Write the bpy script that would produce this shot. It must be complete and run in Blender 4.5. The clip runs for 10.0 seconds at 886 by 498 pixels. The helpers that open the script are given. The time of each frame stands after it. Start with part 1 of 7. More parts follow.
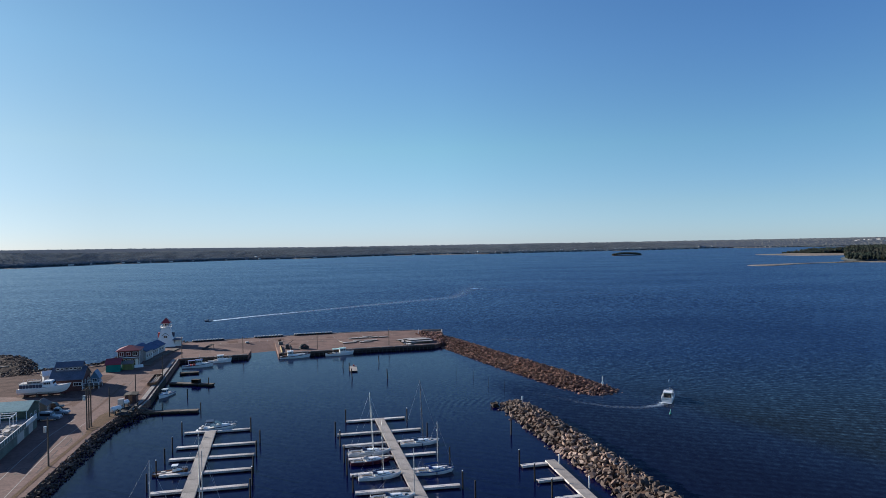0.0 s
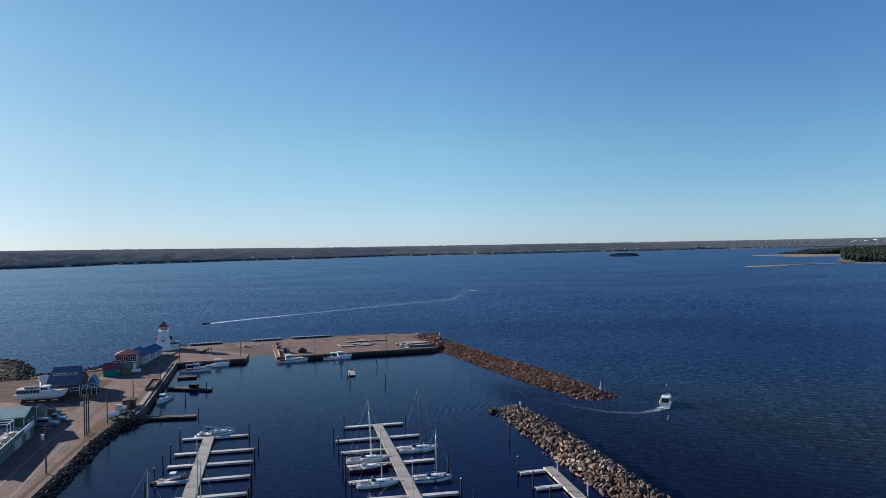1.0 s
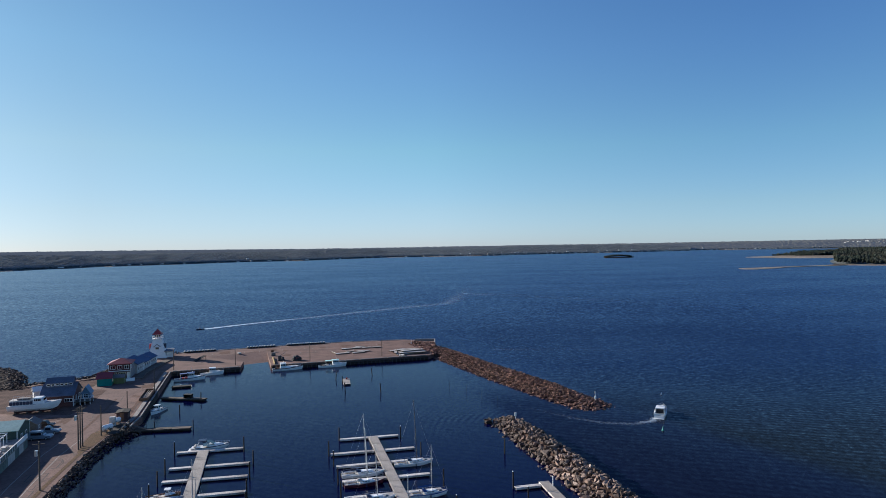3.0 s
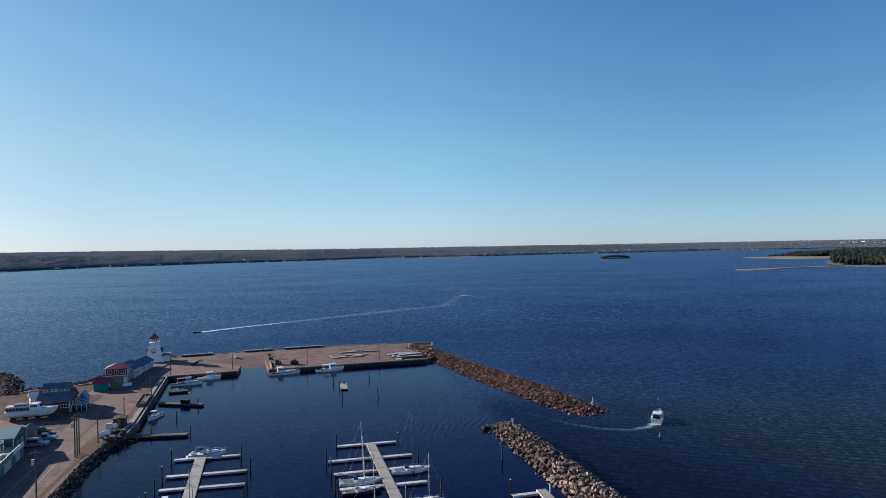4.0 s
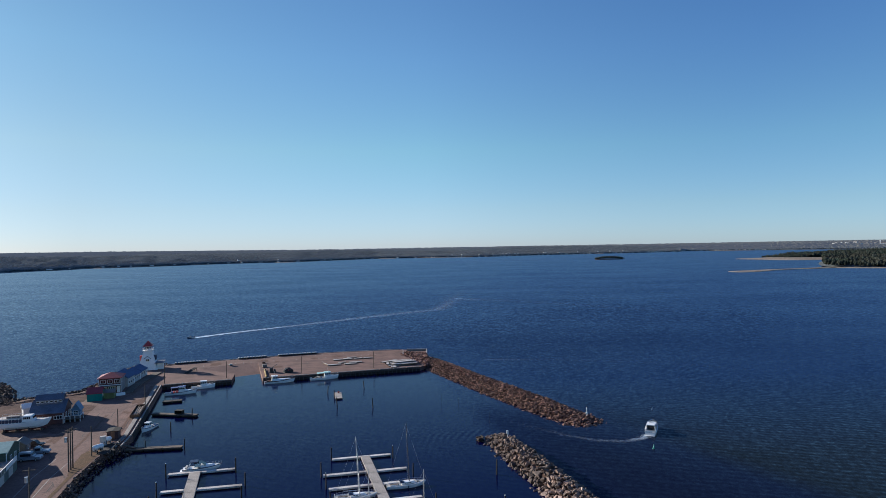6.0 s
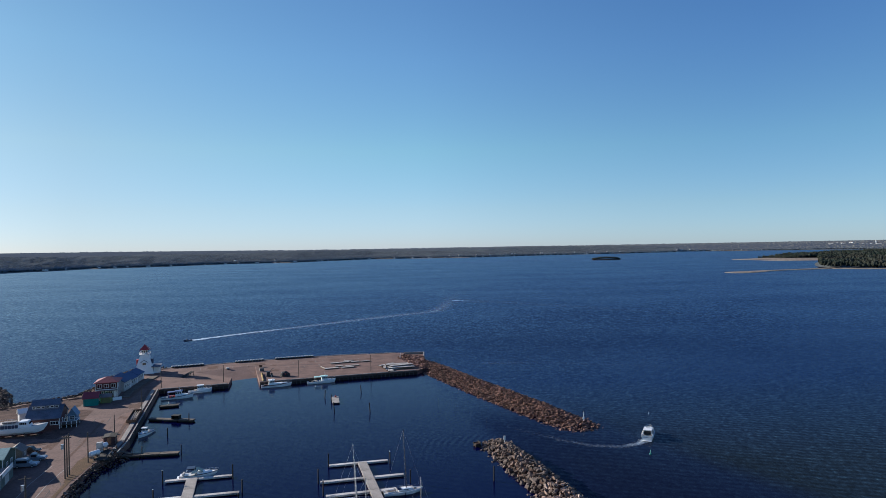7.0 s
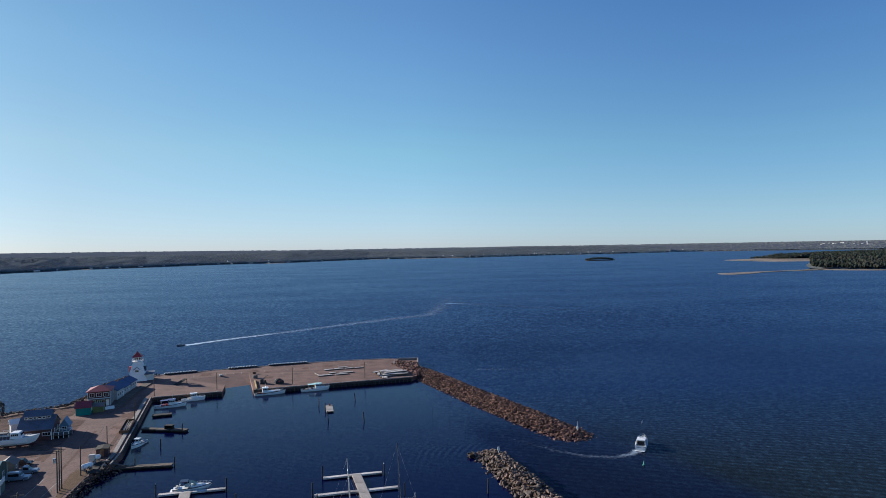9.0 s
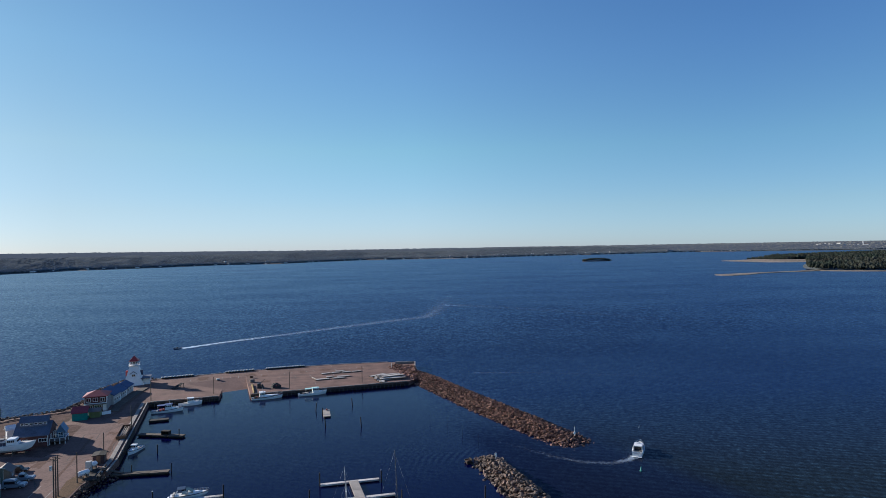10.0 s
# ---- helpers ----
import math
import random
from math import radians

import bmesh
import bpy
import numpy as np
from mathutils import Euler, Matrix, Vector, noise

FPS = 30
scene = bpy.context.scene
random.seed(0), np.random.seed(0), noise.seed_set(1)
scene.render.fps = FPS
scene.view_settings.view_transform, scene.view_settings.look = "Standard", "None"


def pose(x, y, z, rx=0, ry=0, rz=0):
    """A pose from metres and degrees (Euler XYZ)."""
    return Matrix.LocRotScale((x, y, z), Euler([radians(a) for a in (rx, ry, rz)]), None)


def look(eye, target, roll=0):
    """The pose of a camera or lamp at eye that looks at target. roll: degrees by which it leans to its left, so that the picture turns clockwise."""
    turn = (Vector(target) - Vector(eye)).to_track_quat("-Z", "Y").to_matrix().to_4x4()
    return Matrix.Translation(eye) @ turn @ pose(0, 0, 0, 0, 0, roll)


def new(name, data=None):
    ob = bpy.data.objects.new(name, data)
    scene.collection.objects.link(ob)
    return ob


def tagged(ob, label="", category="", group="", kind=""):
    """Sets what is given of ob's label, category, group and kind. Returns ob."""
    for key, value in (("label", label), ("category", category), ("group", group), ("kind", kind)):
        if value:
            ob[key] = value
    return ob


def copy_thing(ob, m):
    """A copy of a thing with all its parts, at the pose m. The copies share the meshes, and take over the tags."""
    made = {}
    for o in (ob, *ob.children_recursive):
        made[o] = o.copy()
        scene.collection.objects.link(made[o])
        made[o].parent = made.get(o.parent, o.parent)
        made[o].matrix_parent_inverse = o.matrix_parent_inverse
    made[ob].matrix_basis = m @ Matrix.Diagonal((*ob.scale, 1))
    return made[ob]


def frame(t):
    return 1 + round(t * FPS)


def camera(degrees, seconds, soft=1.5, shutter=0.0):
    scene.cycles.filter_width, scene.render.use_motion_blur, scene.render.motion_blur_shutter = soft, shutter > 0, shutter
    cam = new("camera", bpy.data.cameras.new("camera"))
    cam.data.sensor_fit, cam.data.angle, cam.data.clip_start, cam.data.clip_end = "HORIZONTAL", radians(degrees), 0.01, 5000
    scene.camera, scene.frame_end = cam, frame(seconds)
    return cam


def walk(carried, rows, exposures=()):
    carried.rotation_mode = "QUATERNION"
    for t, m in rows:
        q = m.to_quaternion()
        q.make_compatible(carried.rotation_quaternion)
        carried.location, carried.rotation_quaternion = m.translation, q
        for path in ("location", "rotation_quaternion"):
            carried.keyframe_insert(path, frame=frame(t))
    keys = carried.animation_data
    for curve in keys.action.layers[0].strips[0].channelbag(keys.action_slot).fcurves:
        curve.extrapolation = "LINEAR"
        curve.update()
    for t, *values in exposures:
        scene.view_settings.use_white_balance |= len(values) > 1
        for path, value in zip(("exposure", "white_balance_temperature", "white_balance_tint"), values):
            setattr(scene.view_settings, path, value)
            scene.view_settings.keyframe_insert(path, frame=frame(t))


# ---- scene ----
SECONDS = 10.0
cam = camera(69, SECONDS, soft=0.6)

# ---- the flight: seconds, x, y, z, heading, tilt, roll ----
FLIGHT = [
    (0.0, 0.00, 0.00, 40.00, -0.000, -0.182, -0.970),
    (0.5, -0.09, -0.06, 40.62, -0.108, -0.160, -0.972),
    (1.0, -0.14, -0.07, 41.24, -0.218, -0.145, -0.972),
    (1.5, -0.18, -0.05, 41.89, -0.318, -0.126, -0.973),
    (2.0, -0.21, -0.06, 42.55, -0.443, -0.099, -0.974),
    (2.5, -0.23, -0.10, 43.17, -0.568, -0.092, -0.978),
    (4.0, -0.25, -0.23, 45.31, -0.940, -0.065, -0.982),
    (4.5, -0.27, -0.27, 46.05, -1.062, -0.067, -0.981),
    (5.0, -0.31, -0.32, 46.82, -1.202, -0.060, -0.980),
    (5.5, -0.33, -0.38, 47.57, -1.323, -0.067, -0.980),
    (7.0, -0.35, -0.54, 49.65, -1.713, -0.057, -0.978),
    (7.5, -0.34, -0.57, 50.33, -1.838, -0.066, -0.974),
    (8.0, -0.34, -0.58, 51.03, -1.987, -0.069, -0.970),
    (8.5, -0.36, -0.60, 51.74, -2.123, -0.078, -0.968),
    (9.0, -0.38, -0.63, 52.47, -2.260, -0.086, -0.969),
    (9.5, -0.40, -0.65, 53.20, -2.380, -0.085, -0.971),
    (10.0, -0.38, -0.68, 53.95, -2.509, -0.067, -0.969),
]


def aim(x, y, z, heading, tilt, roll):
    h, p = radians(heading), radians(tilt)
    way = Vector((-math.sin(h) * math.cos(p), math.cos(h) * math.cos(p), math.sin(p)))
    eye = Vector((x, y, z))
    return look(eye, eye + way * 100, roll)


walk(cam, [(r[0], aim(*r[1:])) for r in FLIGHT], exposures=[(0.0, 1.03, 5080, 8), (10.0, 1.03, 5080, 8)])

# ---- sky and sun ----
SUN_AZ, SUN_EL = radians(-62), radians(17)
world = bpy.data.worlds.new("sky")
scene.world = world
world.use_nodes = True
wn = world.node_tree.nodes
sky = wn.new("ShaderNodeTexSky")
sky.sky_type = "NISHITA"
sky.sun_disc = False
sky.sun_elevation, sky.sun_rotation = SUN_EL, SUN_AZ
sky.air_density, sky.dust_density, sky.ozone_density = 0.7, 0.16, 1.2
wn["Background"].inputs[1].default_value = 0.055
# haze towards the sun's side and low over the horizon, clearer air away from it
at = wn.new("ShaderNodeTexCoord")
up = wn.new("ShaderNodeSeparateXYZ")
world.node_tree.links.new(at.outputs["Generated"], up.inputs[0])


def air_ramp(stops):
    """The tint of the air by height, for one side of the sky."""
    node = wn.new("ShaderNodeValToRGB")
    ramp = node.color_ramp.elements
    for k, (place, colour) in enumerate(stops):
        e = ramp[k] if k < 2 else ramp.new(place)
        e.position, e.color = place, (*colour, 1)
    world.node_tree.links.new(up.outputs[2], node.inputs[0])
    return node.outputs[0]


def air_mix(a, b, low, high):
    across = wn.new("ShaderNodeMapRange")
    across.inputs["From Min"].default_value, across.inputs["From Max"].default_value = low, high
    world.node_tree.links.new(up.outputs[0], across.inputs["Value"])
    node = wn.new("ShaderNodeMix")
    node.data_type = "RGBA"
    world.node_tree.links.new(across.outputs[0], node.inputs["Factor"])
    world.node_tree.links.new(a, node.inputs["A"])
    world.node_tree.links.new(b, node.inputs["B"])
    return node.outputs["Result"]


sunward = air_ramp([(0.0, (0.56, 0.57, 0.68)), (0.40, (1.08, 1.12, 0.93)), (0.06, (0.78, 0.70, 0.63)), (0.15, (1.05, 0.93, 0.69)), (0.28, (1.12, 1.12, 0.87)), (0.75, (0.88, 1.06, 1.45))])
middle = air_ramp([(0.0, (0.80, 0.78, 0.92)), (0.40, (1.12, 1.20, 1.15)), (0.06, (1.00, 0.93, 0.85)), (0.15, (1.15, 1.18, 0.90)), (0.28, (1.17, 1.23, 1.09)), (0.75, (0.88, 1.06, 1.45))])
leeward = air_ramp([(0.0, (0.82, 0.86, 1.02)), (0.40, (0.93, 1.08, 1.20)), (0.06, (0.95, 0.95, 0.90)), (0.15, (1.01, 1.10, 0.96)), (0.28, (0.98, 1.10, 1.12)), (0.75, (0.88, 1.06, 1.45))])
tint_of_air = air_mix(air_mix(sunward, middle, -0.47, 0.0), leeward, 0.0, 0.45)
air = wn.new("ShaderNodeMix")
air.data_type, air.blend_type = "RGBA", "MULTIPLY"
air.inputs["Factor"].default_value = 1.0
world.node_tree.links.new(sky.outputs[0], air.inputs["A"])
world.node_tree.links.new(tint_of_air, air.inputs["B"])
world.node_tree.links.new(air.outputs["Result"], wn["Background"].inputs[0])
sun = new("sun", bpy.data.lights.new("sun", "SUN"))
sun.data.energy, sun.data.angle, sun.data.color = 5.0, radians(0.53), (1.0, 0.80, 0.57)
to_sun = Vector((math.sin(SUN_AZ) * math.cos(SUN_EL), math.cos(SUN_AZ) * math.cos(SUN_EL), math.sin(SUN_EL)))
sun.matrix_world = look(to_sun * 300, (0, 0, 0))


# ---- materials ----
def material(name, colour, rough=0.7, metal=0.0, vary=0.25, scale=1.0, fine=8.0, bump=0.15, tint=None, per_object=0.0, island=0.0, spec=0.5, mixed=False):
    """A surface with broad stains, fine grain and relief; tint is the colour of its stains."""
    m = bpy.data.materials.new(name)
    m.use_nodes = True
    nt = m.node_tree
    b = nt.nodes["Principled BSDF"]
    co = nt.nodes.new("ShaderNodeTexCoord")
    n1, n2 = nt.nodes.new("ShaderNodeTexNoise"), nt.nodes.new("ShaderNodeTexNoise")
    n1.inputs["Scale"].default_value, n1.inputs["Detail"].default_value = scale * 0.35, 4
    n2.inputs["Scale"].default_value, n2.inputs["Detail"].default_value = scale * fine * 0.35, 3
    for n in (n1, n2):
        nt.links.new(co.outputs["Object"], n.inputs["Vector"])
    r1 = nt.nodes.new("ShaderNodeMapRange")
    r1.inputs["From Min"].default_value, r1.inputs["From Max"].default_value = 0.35, 0.7
    nt.links.new(n1.outputs["Fac"], r1.inputs["Value"])
    mix = nt.nodes.new("ShaderNodeMix")
    mix.data_type = "RGBA"
    t = tint or tuple(c * (1 - 1.3 * vary) for c in colour)
    mix.inputs["A"].default_value, mix.inputs["B"].default_value = (*colour, 1), (*t, 1)
    if mixed:
        # whole pieces differ in hue, single ones and those joined in one mesh alike
        o, g = nt.nodes.new("ShaderNodeObjectInfo"), nt.nodes.new("ShaderNodeNewGeometry")
        add, fract = nt.nodes.new("ShaderNodeMath"), nt.nodes.new("ShaderNodeMath")
        add.operation, fract.operation = "ADD", "FRACT"
        nt.links.new(o.outputs["Random"], add.inputs[0]), nt.links.new(g.outputs["Random Per Island"], add.inputs[1])
        nt.links.new(add.outputs[0], fract.inputs[0])
        nt.links.new(fract.outputs[0], mix.inputs["Factor"])
    else:
        nt.links.new(r1.outputs[0], mix.inputs["Factor"])
    hsv = nt.nodes.new("ShaderNodeHueSaturation")
    nt.links.new(mix.outputs["Result"], hsv.inputs["Color"])
    r2 = nt.nodes.new("ShaderNodeMapRange")
    r2.inputs["From Min"].default_value, r2.inputs["From Max"].default_value = 0.3, 0.7
    r2.inputs["To Min"].default_value, r2.inputs["To Max"].default_value = 1 - vary, 1 + vary
    nt.links.new(n2.outputs["Fac"], r2.inputs["Value"])
    value = r2.outputs[0]
    for amount, kind, out in ((per_object, "ShaderNodeObjectInfo", "Random"), (island, "ShaderNodeNewGeometry", "Random Per Island")):
        if amount:
            o = nt.nodes.new(kind)
            r3 = nt.nodes.new("ShaderNodeMapRange")
            r3.inputs["To Min"].default_value, r3.inputs["To Max"].default_value = 1 - amount, 1 + amount
            nt.links.new(o.outputs[out], r3.inputs["Value"])
            mul = nt.nodes.new("ShaderNodeMath")
            mul.operation = "MULTIPLY"
            nt.links.new(value, mul.inputs[0]), nt.links.new(r3.outputs[0], mul.inputs[1])
            value = mul.outputs[0]
    nt.links.new(value, hsv.inputs["Value"])
    nt.links.new(hsv.outputs["Color"], b.inputs["Base Color"])
    b.inputs["Roughness"].default_value, b.inputs["Metallic"].default_value = rough, metal
    b.inputs["Specular IOR Level"].default_value = spec
    if bump:
        bp = nt.nodes.new("ShaderNodeBump")
        bp.inputs["Strength"].default_value, bp.inputs["Distance"].default_value = bump, 0.1
        nt.links.new(n2.outputs["Fac"], bp.inputs["Height"])
        nt.links.new(bp.outputs["Normal"], b.inputs["Normal"])
    return m


def boarded(m, width=0.24, depth=0.35):
    """Darkens the joints between cross boards, along the object's own x."""
    nt = m.node_tree
    b = nt.nodes["Principled BSDF"]
    link = b.inputs["Base Color"].links[0]
    co = nt.nodes.new("ShaderNodeTexCoord")
    sep = nt.nodes.new("ShaderNodeSeparateXYZ")
    nt.links.new(co.outputs["Object"], sep.inputs[0])
    f = nt.nodes.new("ShaderNodeMath")
    f.operation = "PINGPONG"
    f.inputs[1].default_value = width / 2
    nt.links.new(sep.outputs[0], f.inputs[0])
    r = nt.nodes.new("ShaderNodeMapRange")
    r.inputs["From Max"].default_value = 0.025
    r.inputs["To Min"].default_value, r.inputs["To Max"].default_value = depth, 1.0
    nt.links.new(f.outputs[0], r.inputs["Value"])
    mul = nt.nodes.new("ShaderNodeMix")
    mul.data_type, mul.blend_type = "RGBA", "MULTIPLY"
    mul.inputs["Factor"].default_value = 1.0
    nt.links.new(link.from_socket, mul.inputs["A"]), nt.links.new(r.outputs[0], mul.inputs["B"])
    nt.links.new(mul.outputs["Result"], b.inputs["Base Color"])
    return m


def water_material():
    m = bpy.data.materials.new("sea_water")
    m.use_nodes = True
    nt = m.node_tree
    b = nt.nodes["Principled BSDF"]
    geo = nt.nodes.new("ShaderNodeNewGeometry")
    b.inputs["Roughness"].default_value = 0.16
    b.inputs["IOR"].default_value = 1.33

    def waves(scale, detail, stretch, out="Color"):
        mp = nt.nodes.new("ShaderNodeMapping")
        mp.inputs["Scale"].default_value = stretch
        mp.inputs["Rotation"].default_value = (0, 0, radians(20))
        nt.links.new(geo.outputs["Position"], mp.inputs["Vector"])
        n = nt.nodes.new("ShaderNodeTexNoise")
        n.inputs["Scale"].default_value, n.inputs["Detail"].default_value = scale, detail
        nt.links.new(mp.outputs[0], n.inputs["Vector"])
        return n.outputs[out]

    # calm behind the wharf and the breakwaters, wind-ruffled outside
    xyz = nt.nodes.new("ShaderNodeSeparateXYZ")
    nt.links.new(geo.outputs["Position"], xyz.inputs[0])

    def math_node(op, a, c):
        n = nt.nodes.new("ShaderNodeMath")
        n.operation = op
        for i, v in enumerate((a, c)):
            if isinstance(v, (int, float)):
                n.inputs[i].default_value = v
            else:
                nt.links.new(v, n.inputs[i])
        return n.outputs[0]

    def side(px, py, nx, ny, soft):
        # 0 on the harbour's side of a line, 1 well outside
        d = math_node("ADD", math_node("MULTIPLY", math_node("SUBTRACT", xyz.outputs[0], px), nx),
                      math_node("MULTIPLY", math_node("SUBTRACT", xyz.outputs[1], py), ny))
        r = nt.nodes.new("ShaderNodeMapRange")
        r.inputs["From Min"].default_value, r.inputs["From Max"].default_value = -soft, soft
        nt.links.new(d, r.inputs["Value"])
        return r.outputs[0]

    east = side(33, 205, 0.91, 0.42, 8)
    north = side(-60, 270, -0.27, 0.96, 4)
    west = side(-105, 220, -0.96, -0.28, 4)
    shoal = side(24, 112, 0.97, 0.22, 18)
    near = nt.nodes.new("ShaderNodeMapRange")
    near.inputs["From Min"].default_value, near.inputs["From Max"].default_value = 235, 145
    nt.links.new(xyz.outputs[1], near.inputs["Value"])
    tone = nt.nodes.new("ShaderNodeMix")
    tone.data_type = "RGBA"
    tone.inputs["A"].default_value, tone.inputs["B"].default_value = (0.0072, 0.0150, 0.053, 1), (0.0115, 0.0152, 0.0140, 1)
    nt.links.new(math_node("MULTIPLY", shoal, near.outputs[0]), tone.inputs["Factor"])
    beyond = side(27.5, 118, 0.97, 0.22, 4)
    lee = math_node("MULTIPLY", beyond, 0.42)
    outside = math_node("MAXIMUM", math_node("MAXIMUM", east, lee), math_node("MAXIMUM", north, west))
    rough = math_node("ADD", math_node("MULTIPLY", outside, 0.85), 0.15)
    # the sheltered basin is clear and deep
    deep = nt.nodes.new("ShaderNodeMix")
    deep.data_type = "RGBA"
    deep.inputs["A"].default_value = (0.0006, 0.0010, 0.0250, 1)
    nt.links.new(outside, deep.inputs["Factor"])
    nt.links.new(tone.outputs["Result"], deep.inputs["B"])
    nt.links.new(deep.outputs["Result"], b.inputs["Base Color"])
    gloss = nt.nodes.new("ShaderNodeMapRange")
    gloss.inputs["To Min"].default_value, gloss.inputs["To Max"].default_value = 0.25, 0.55
    nt.links.new(math_node("POWER", outside, 2.0), gloss.inputs["Value"])
    # gloss lowered towards the open east, dimming the reflection there
    open_sea = math_node("SUBTRACT", 1.0, math_node("MULTIPLY", math_node("MULTIPLY", side(250, 480, 0.95, -0.3, 230), outside), 0.3))
    # gloss cut in the harbour mouth and inshore to dim the sky's reflection
    mouth_dim = math_node("MULTIPLY", beyond, math_node("MULTIPLY", math_node("SUBTRACT", 1.0, side(58, 155, 0.9, 0.35, 20)), side(40, 192, 0.0, -1.0, 12)))
    clear = math_node("SUBTRACT", 1.0, math_node("MAXIMUM", math_node("MULTIPLY", near.outputs[0], 0.4), math_node("MULTIPLY", mouth_dim, 0.62)))
    nt.links.new(math_node("MULTIPLY", clear, math_node("MULTIPLY", gloss.outputs[0], open_sea)), b.inputs["Specular IOR Level"])
    patches = nt.nodes.new("ShaderNodeMapRange")
    patches.inputs["From Min"].default_value, patches.inputs["From Max"].default_value = 0.35, 0.65
    patches.inputs["To Min"].default_value, patches.inputs["To Max"].default_value = 0.86, 1.06
    nt.links.new(waves(0.012, 3, (0.5, 1.0, 1), "Fac"), patches.inputs["Value"])
    rough = math_node("MULTIPLY", rough, patches.outputs[0])
    def vector(op, *ins):
        n = nt.nodes.new("ShaderNodeVectorMath")
        n.operation = op
        for i, v in enumerate(ins):
            if isinstance(v, tuple):
                n.inputs[i].default_value = v
            else:
                nt.links.new(v, n.inputs[i])
        return n.outputs[0]

    # slopes of the swell and of the ripples on it: short steep chop inshore, longer seas farther out
    offshore = nt.nodes.new("ShaderNodeMapRange")
    offshore.inputs["From Min"].default_value, offshore.inputs["From Max"].default_value = 190, 420
    nt.links.new(xyz.outputs[1], offshore.inputs["Value"])
    inshore = math_node("SUBTRACT", 1.0, math_node("MULTIPLY", offshore.outputs[0], 0.7))

    def scaled_by(v, k):
        n = nt.nodes.new("ShaderNodeVectorMath")
        n.operation = "SCALE"
        nt.links.new(v, n.inputs[0])
        nt.links.new(k, n.inputs["Scale"])
        return n.outputs[0]

    def slopes(scale, detail, stretch, amount):
        return vector("MULTIPLY", vector("SUBTRACT", waves(scale, detail, stretch), (0.5, 0.5, 0.5)), amount)

    seas = vector("ADD", slopes(0.85, 1, (1.0, 0.36, 1), (0.12, 0.24, 0.0)), slopes(0.30, 1, (1.1, 0.6, 1), (0.04, 0.07, 0.0)))
    chop = vector("ADD", slopes(0.75, 1, (1.3, 0.9, 1), (0.13, 0.27, 0.0)), slopes(1.5, 1, (1.4, 1.0, 1), (0.10, 0.18, 0.0)))
    swell = scaled_by(seas, offshore.outputs[0])
    ripple = scaled_by(chop, math_node("MULTIPLY", inshore, math_node("ADD", 1.0, math_node("MULTIPLY", near.outputs[0], 0.15))))
    scaled = nt.nodes.new("ShaderNodeVectorMath")
    scaled.operation = "SCALE"
    # long crests running in from the boats' wakes
    mp = nt.nodes.new("ShaderNodeMapping")
    mp.inputs["Rotation"].default_value = (0, 0, radians(20))
    nt.links.new(geo.outputs["Position"], mp.inputs["Vector"])
    crest = nt.nodes.new("ShaderNodeTexWave")
    crest.bands_direction = "Y"
    crest.inputs["Scale"].default_value, crest.inputs["Distortion"].default_value = 0.135, 5.0
    crest.inputs["Detail"].default_value, crest.inputs["Detail Scale"].default_value = 2.0, 0.5
    nt.links.new(mp.outputs[0], crest.inputs["Vector"])
    crests = vector("MULTIPLY", vector("SUBTRACT", crest.outputs["Color"], (0.5, 0.5, 0.5)), (0.01, 0.035, 0.0))
    crests = scaled_by(crests, math_node("ADD", math_node("MULTIPLY", near.outputs[0], 1.7), 0.5))
    swell = vector("ADD", swell, crests)
    # wave normals leaned south, so the water reflects darker, higher sky
    lean = nt.nodes.new("ShaderNodeVectorMath")
    lean.operation = "SCALE"
    lean.inputs[0].default_value = (-0.018, -0.122, 0.0)
    # lean eased off the long breakwater, brightening the reflection there
    abeam = nt.nodes.new("ShaderNodeVectorMath")
    abeam.operation = "DISTANCE"
    abeam.inputs[1].default_value = (62.0, 232.0, 0.0)
    nt.links.new(geo.outputs["Position"], abeam.inputs[0])
    lean_ease = nt.nodes.new("ShaderNodeMapRange")
    lean_ease.inputs["From Min"].default_value, lean_ease.inputs["From Max"].default_value = 95, 15
    nt.links.new(abeam.outputs["Value"], lean_ease.inputs["Value"])
    steep = math_node("SUBTRACT", 1.0, math_node("ADD", math_node("MULTIPLY", near.outputs[0], 0.34), math_node("MULTIPLY", lean_ease.outputs[0], 0.22)))
    nt.links.new(math_node("ADD", math_node("MULTIPLY", outside, steep), math_node("MULTIPLY", mouth_dim, 0.75)), lean.inputs["Scale"])
    nt.links.new(vector("ADD", vector("ADD", swell, ripple), lean.outputs[0]), scaled.inputs[0])
    nt.links.new(rough, scaled.inputs["Scale"])
    # fine ripples everywhere, also in the lee
    paw_at = nt.nodes.new("ShaderNodeMapRange")
    paw_at.inputs["From Min"].default_value, paw_at.inputs["From Max"].default_value = 0.42, 0.62
    paw_at.inputs["To Min"].default_value, paw_at.inputs["To Max"].default_value = 0.35, 1.9
    nt.links.new(waves(0.035, 3, (0.45, 1.2, 1), "Fac"), paw_at.inputs["Value"])
    paws = nt.nodes.new("ShaderNodeVectorMath")
    paws.operation = "SCALE"
    nt.links.new(vector("MULTIPLY", vector("SUBTRACT", waves(1.7, 3, (1.0, 1.2, 1)), (0.5, 0.5, 0.5)), (0.05, 0.085, 0.0)), paws.inputs[0])
    nt.links.new(paw_at.outputs[0], paws.inputs["Scale"])
    cats_paw = paws.outputs[0]
    # rings of the cruiser's wash spreading round the harbour mouth
    away = vector("SUBTRACT", geo.outputs["Position"], (46.0, 150.0, 0.0))
    rings = nt.nodes.new("ShaderNodeTexWave")
    rings.wave_type, rings.rings_direction = "RINGS", "Z"
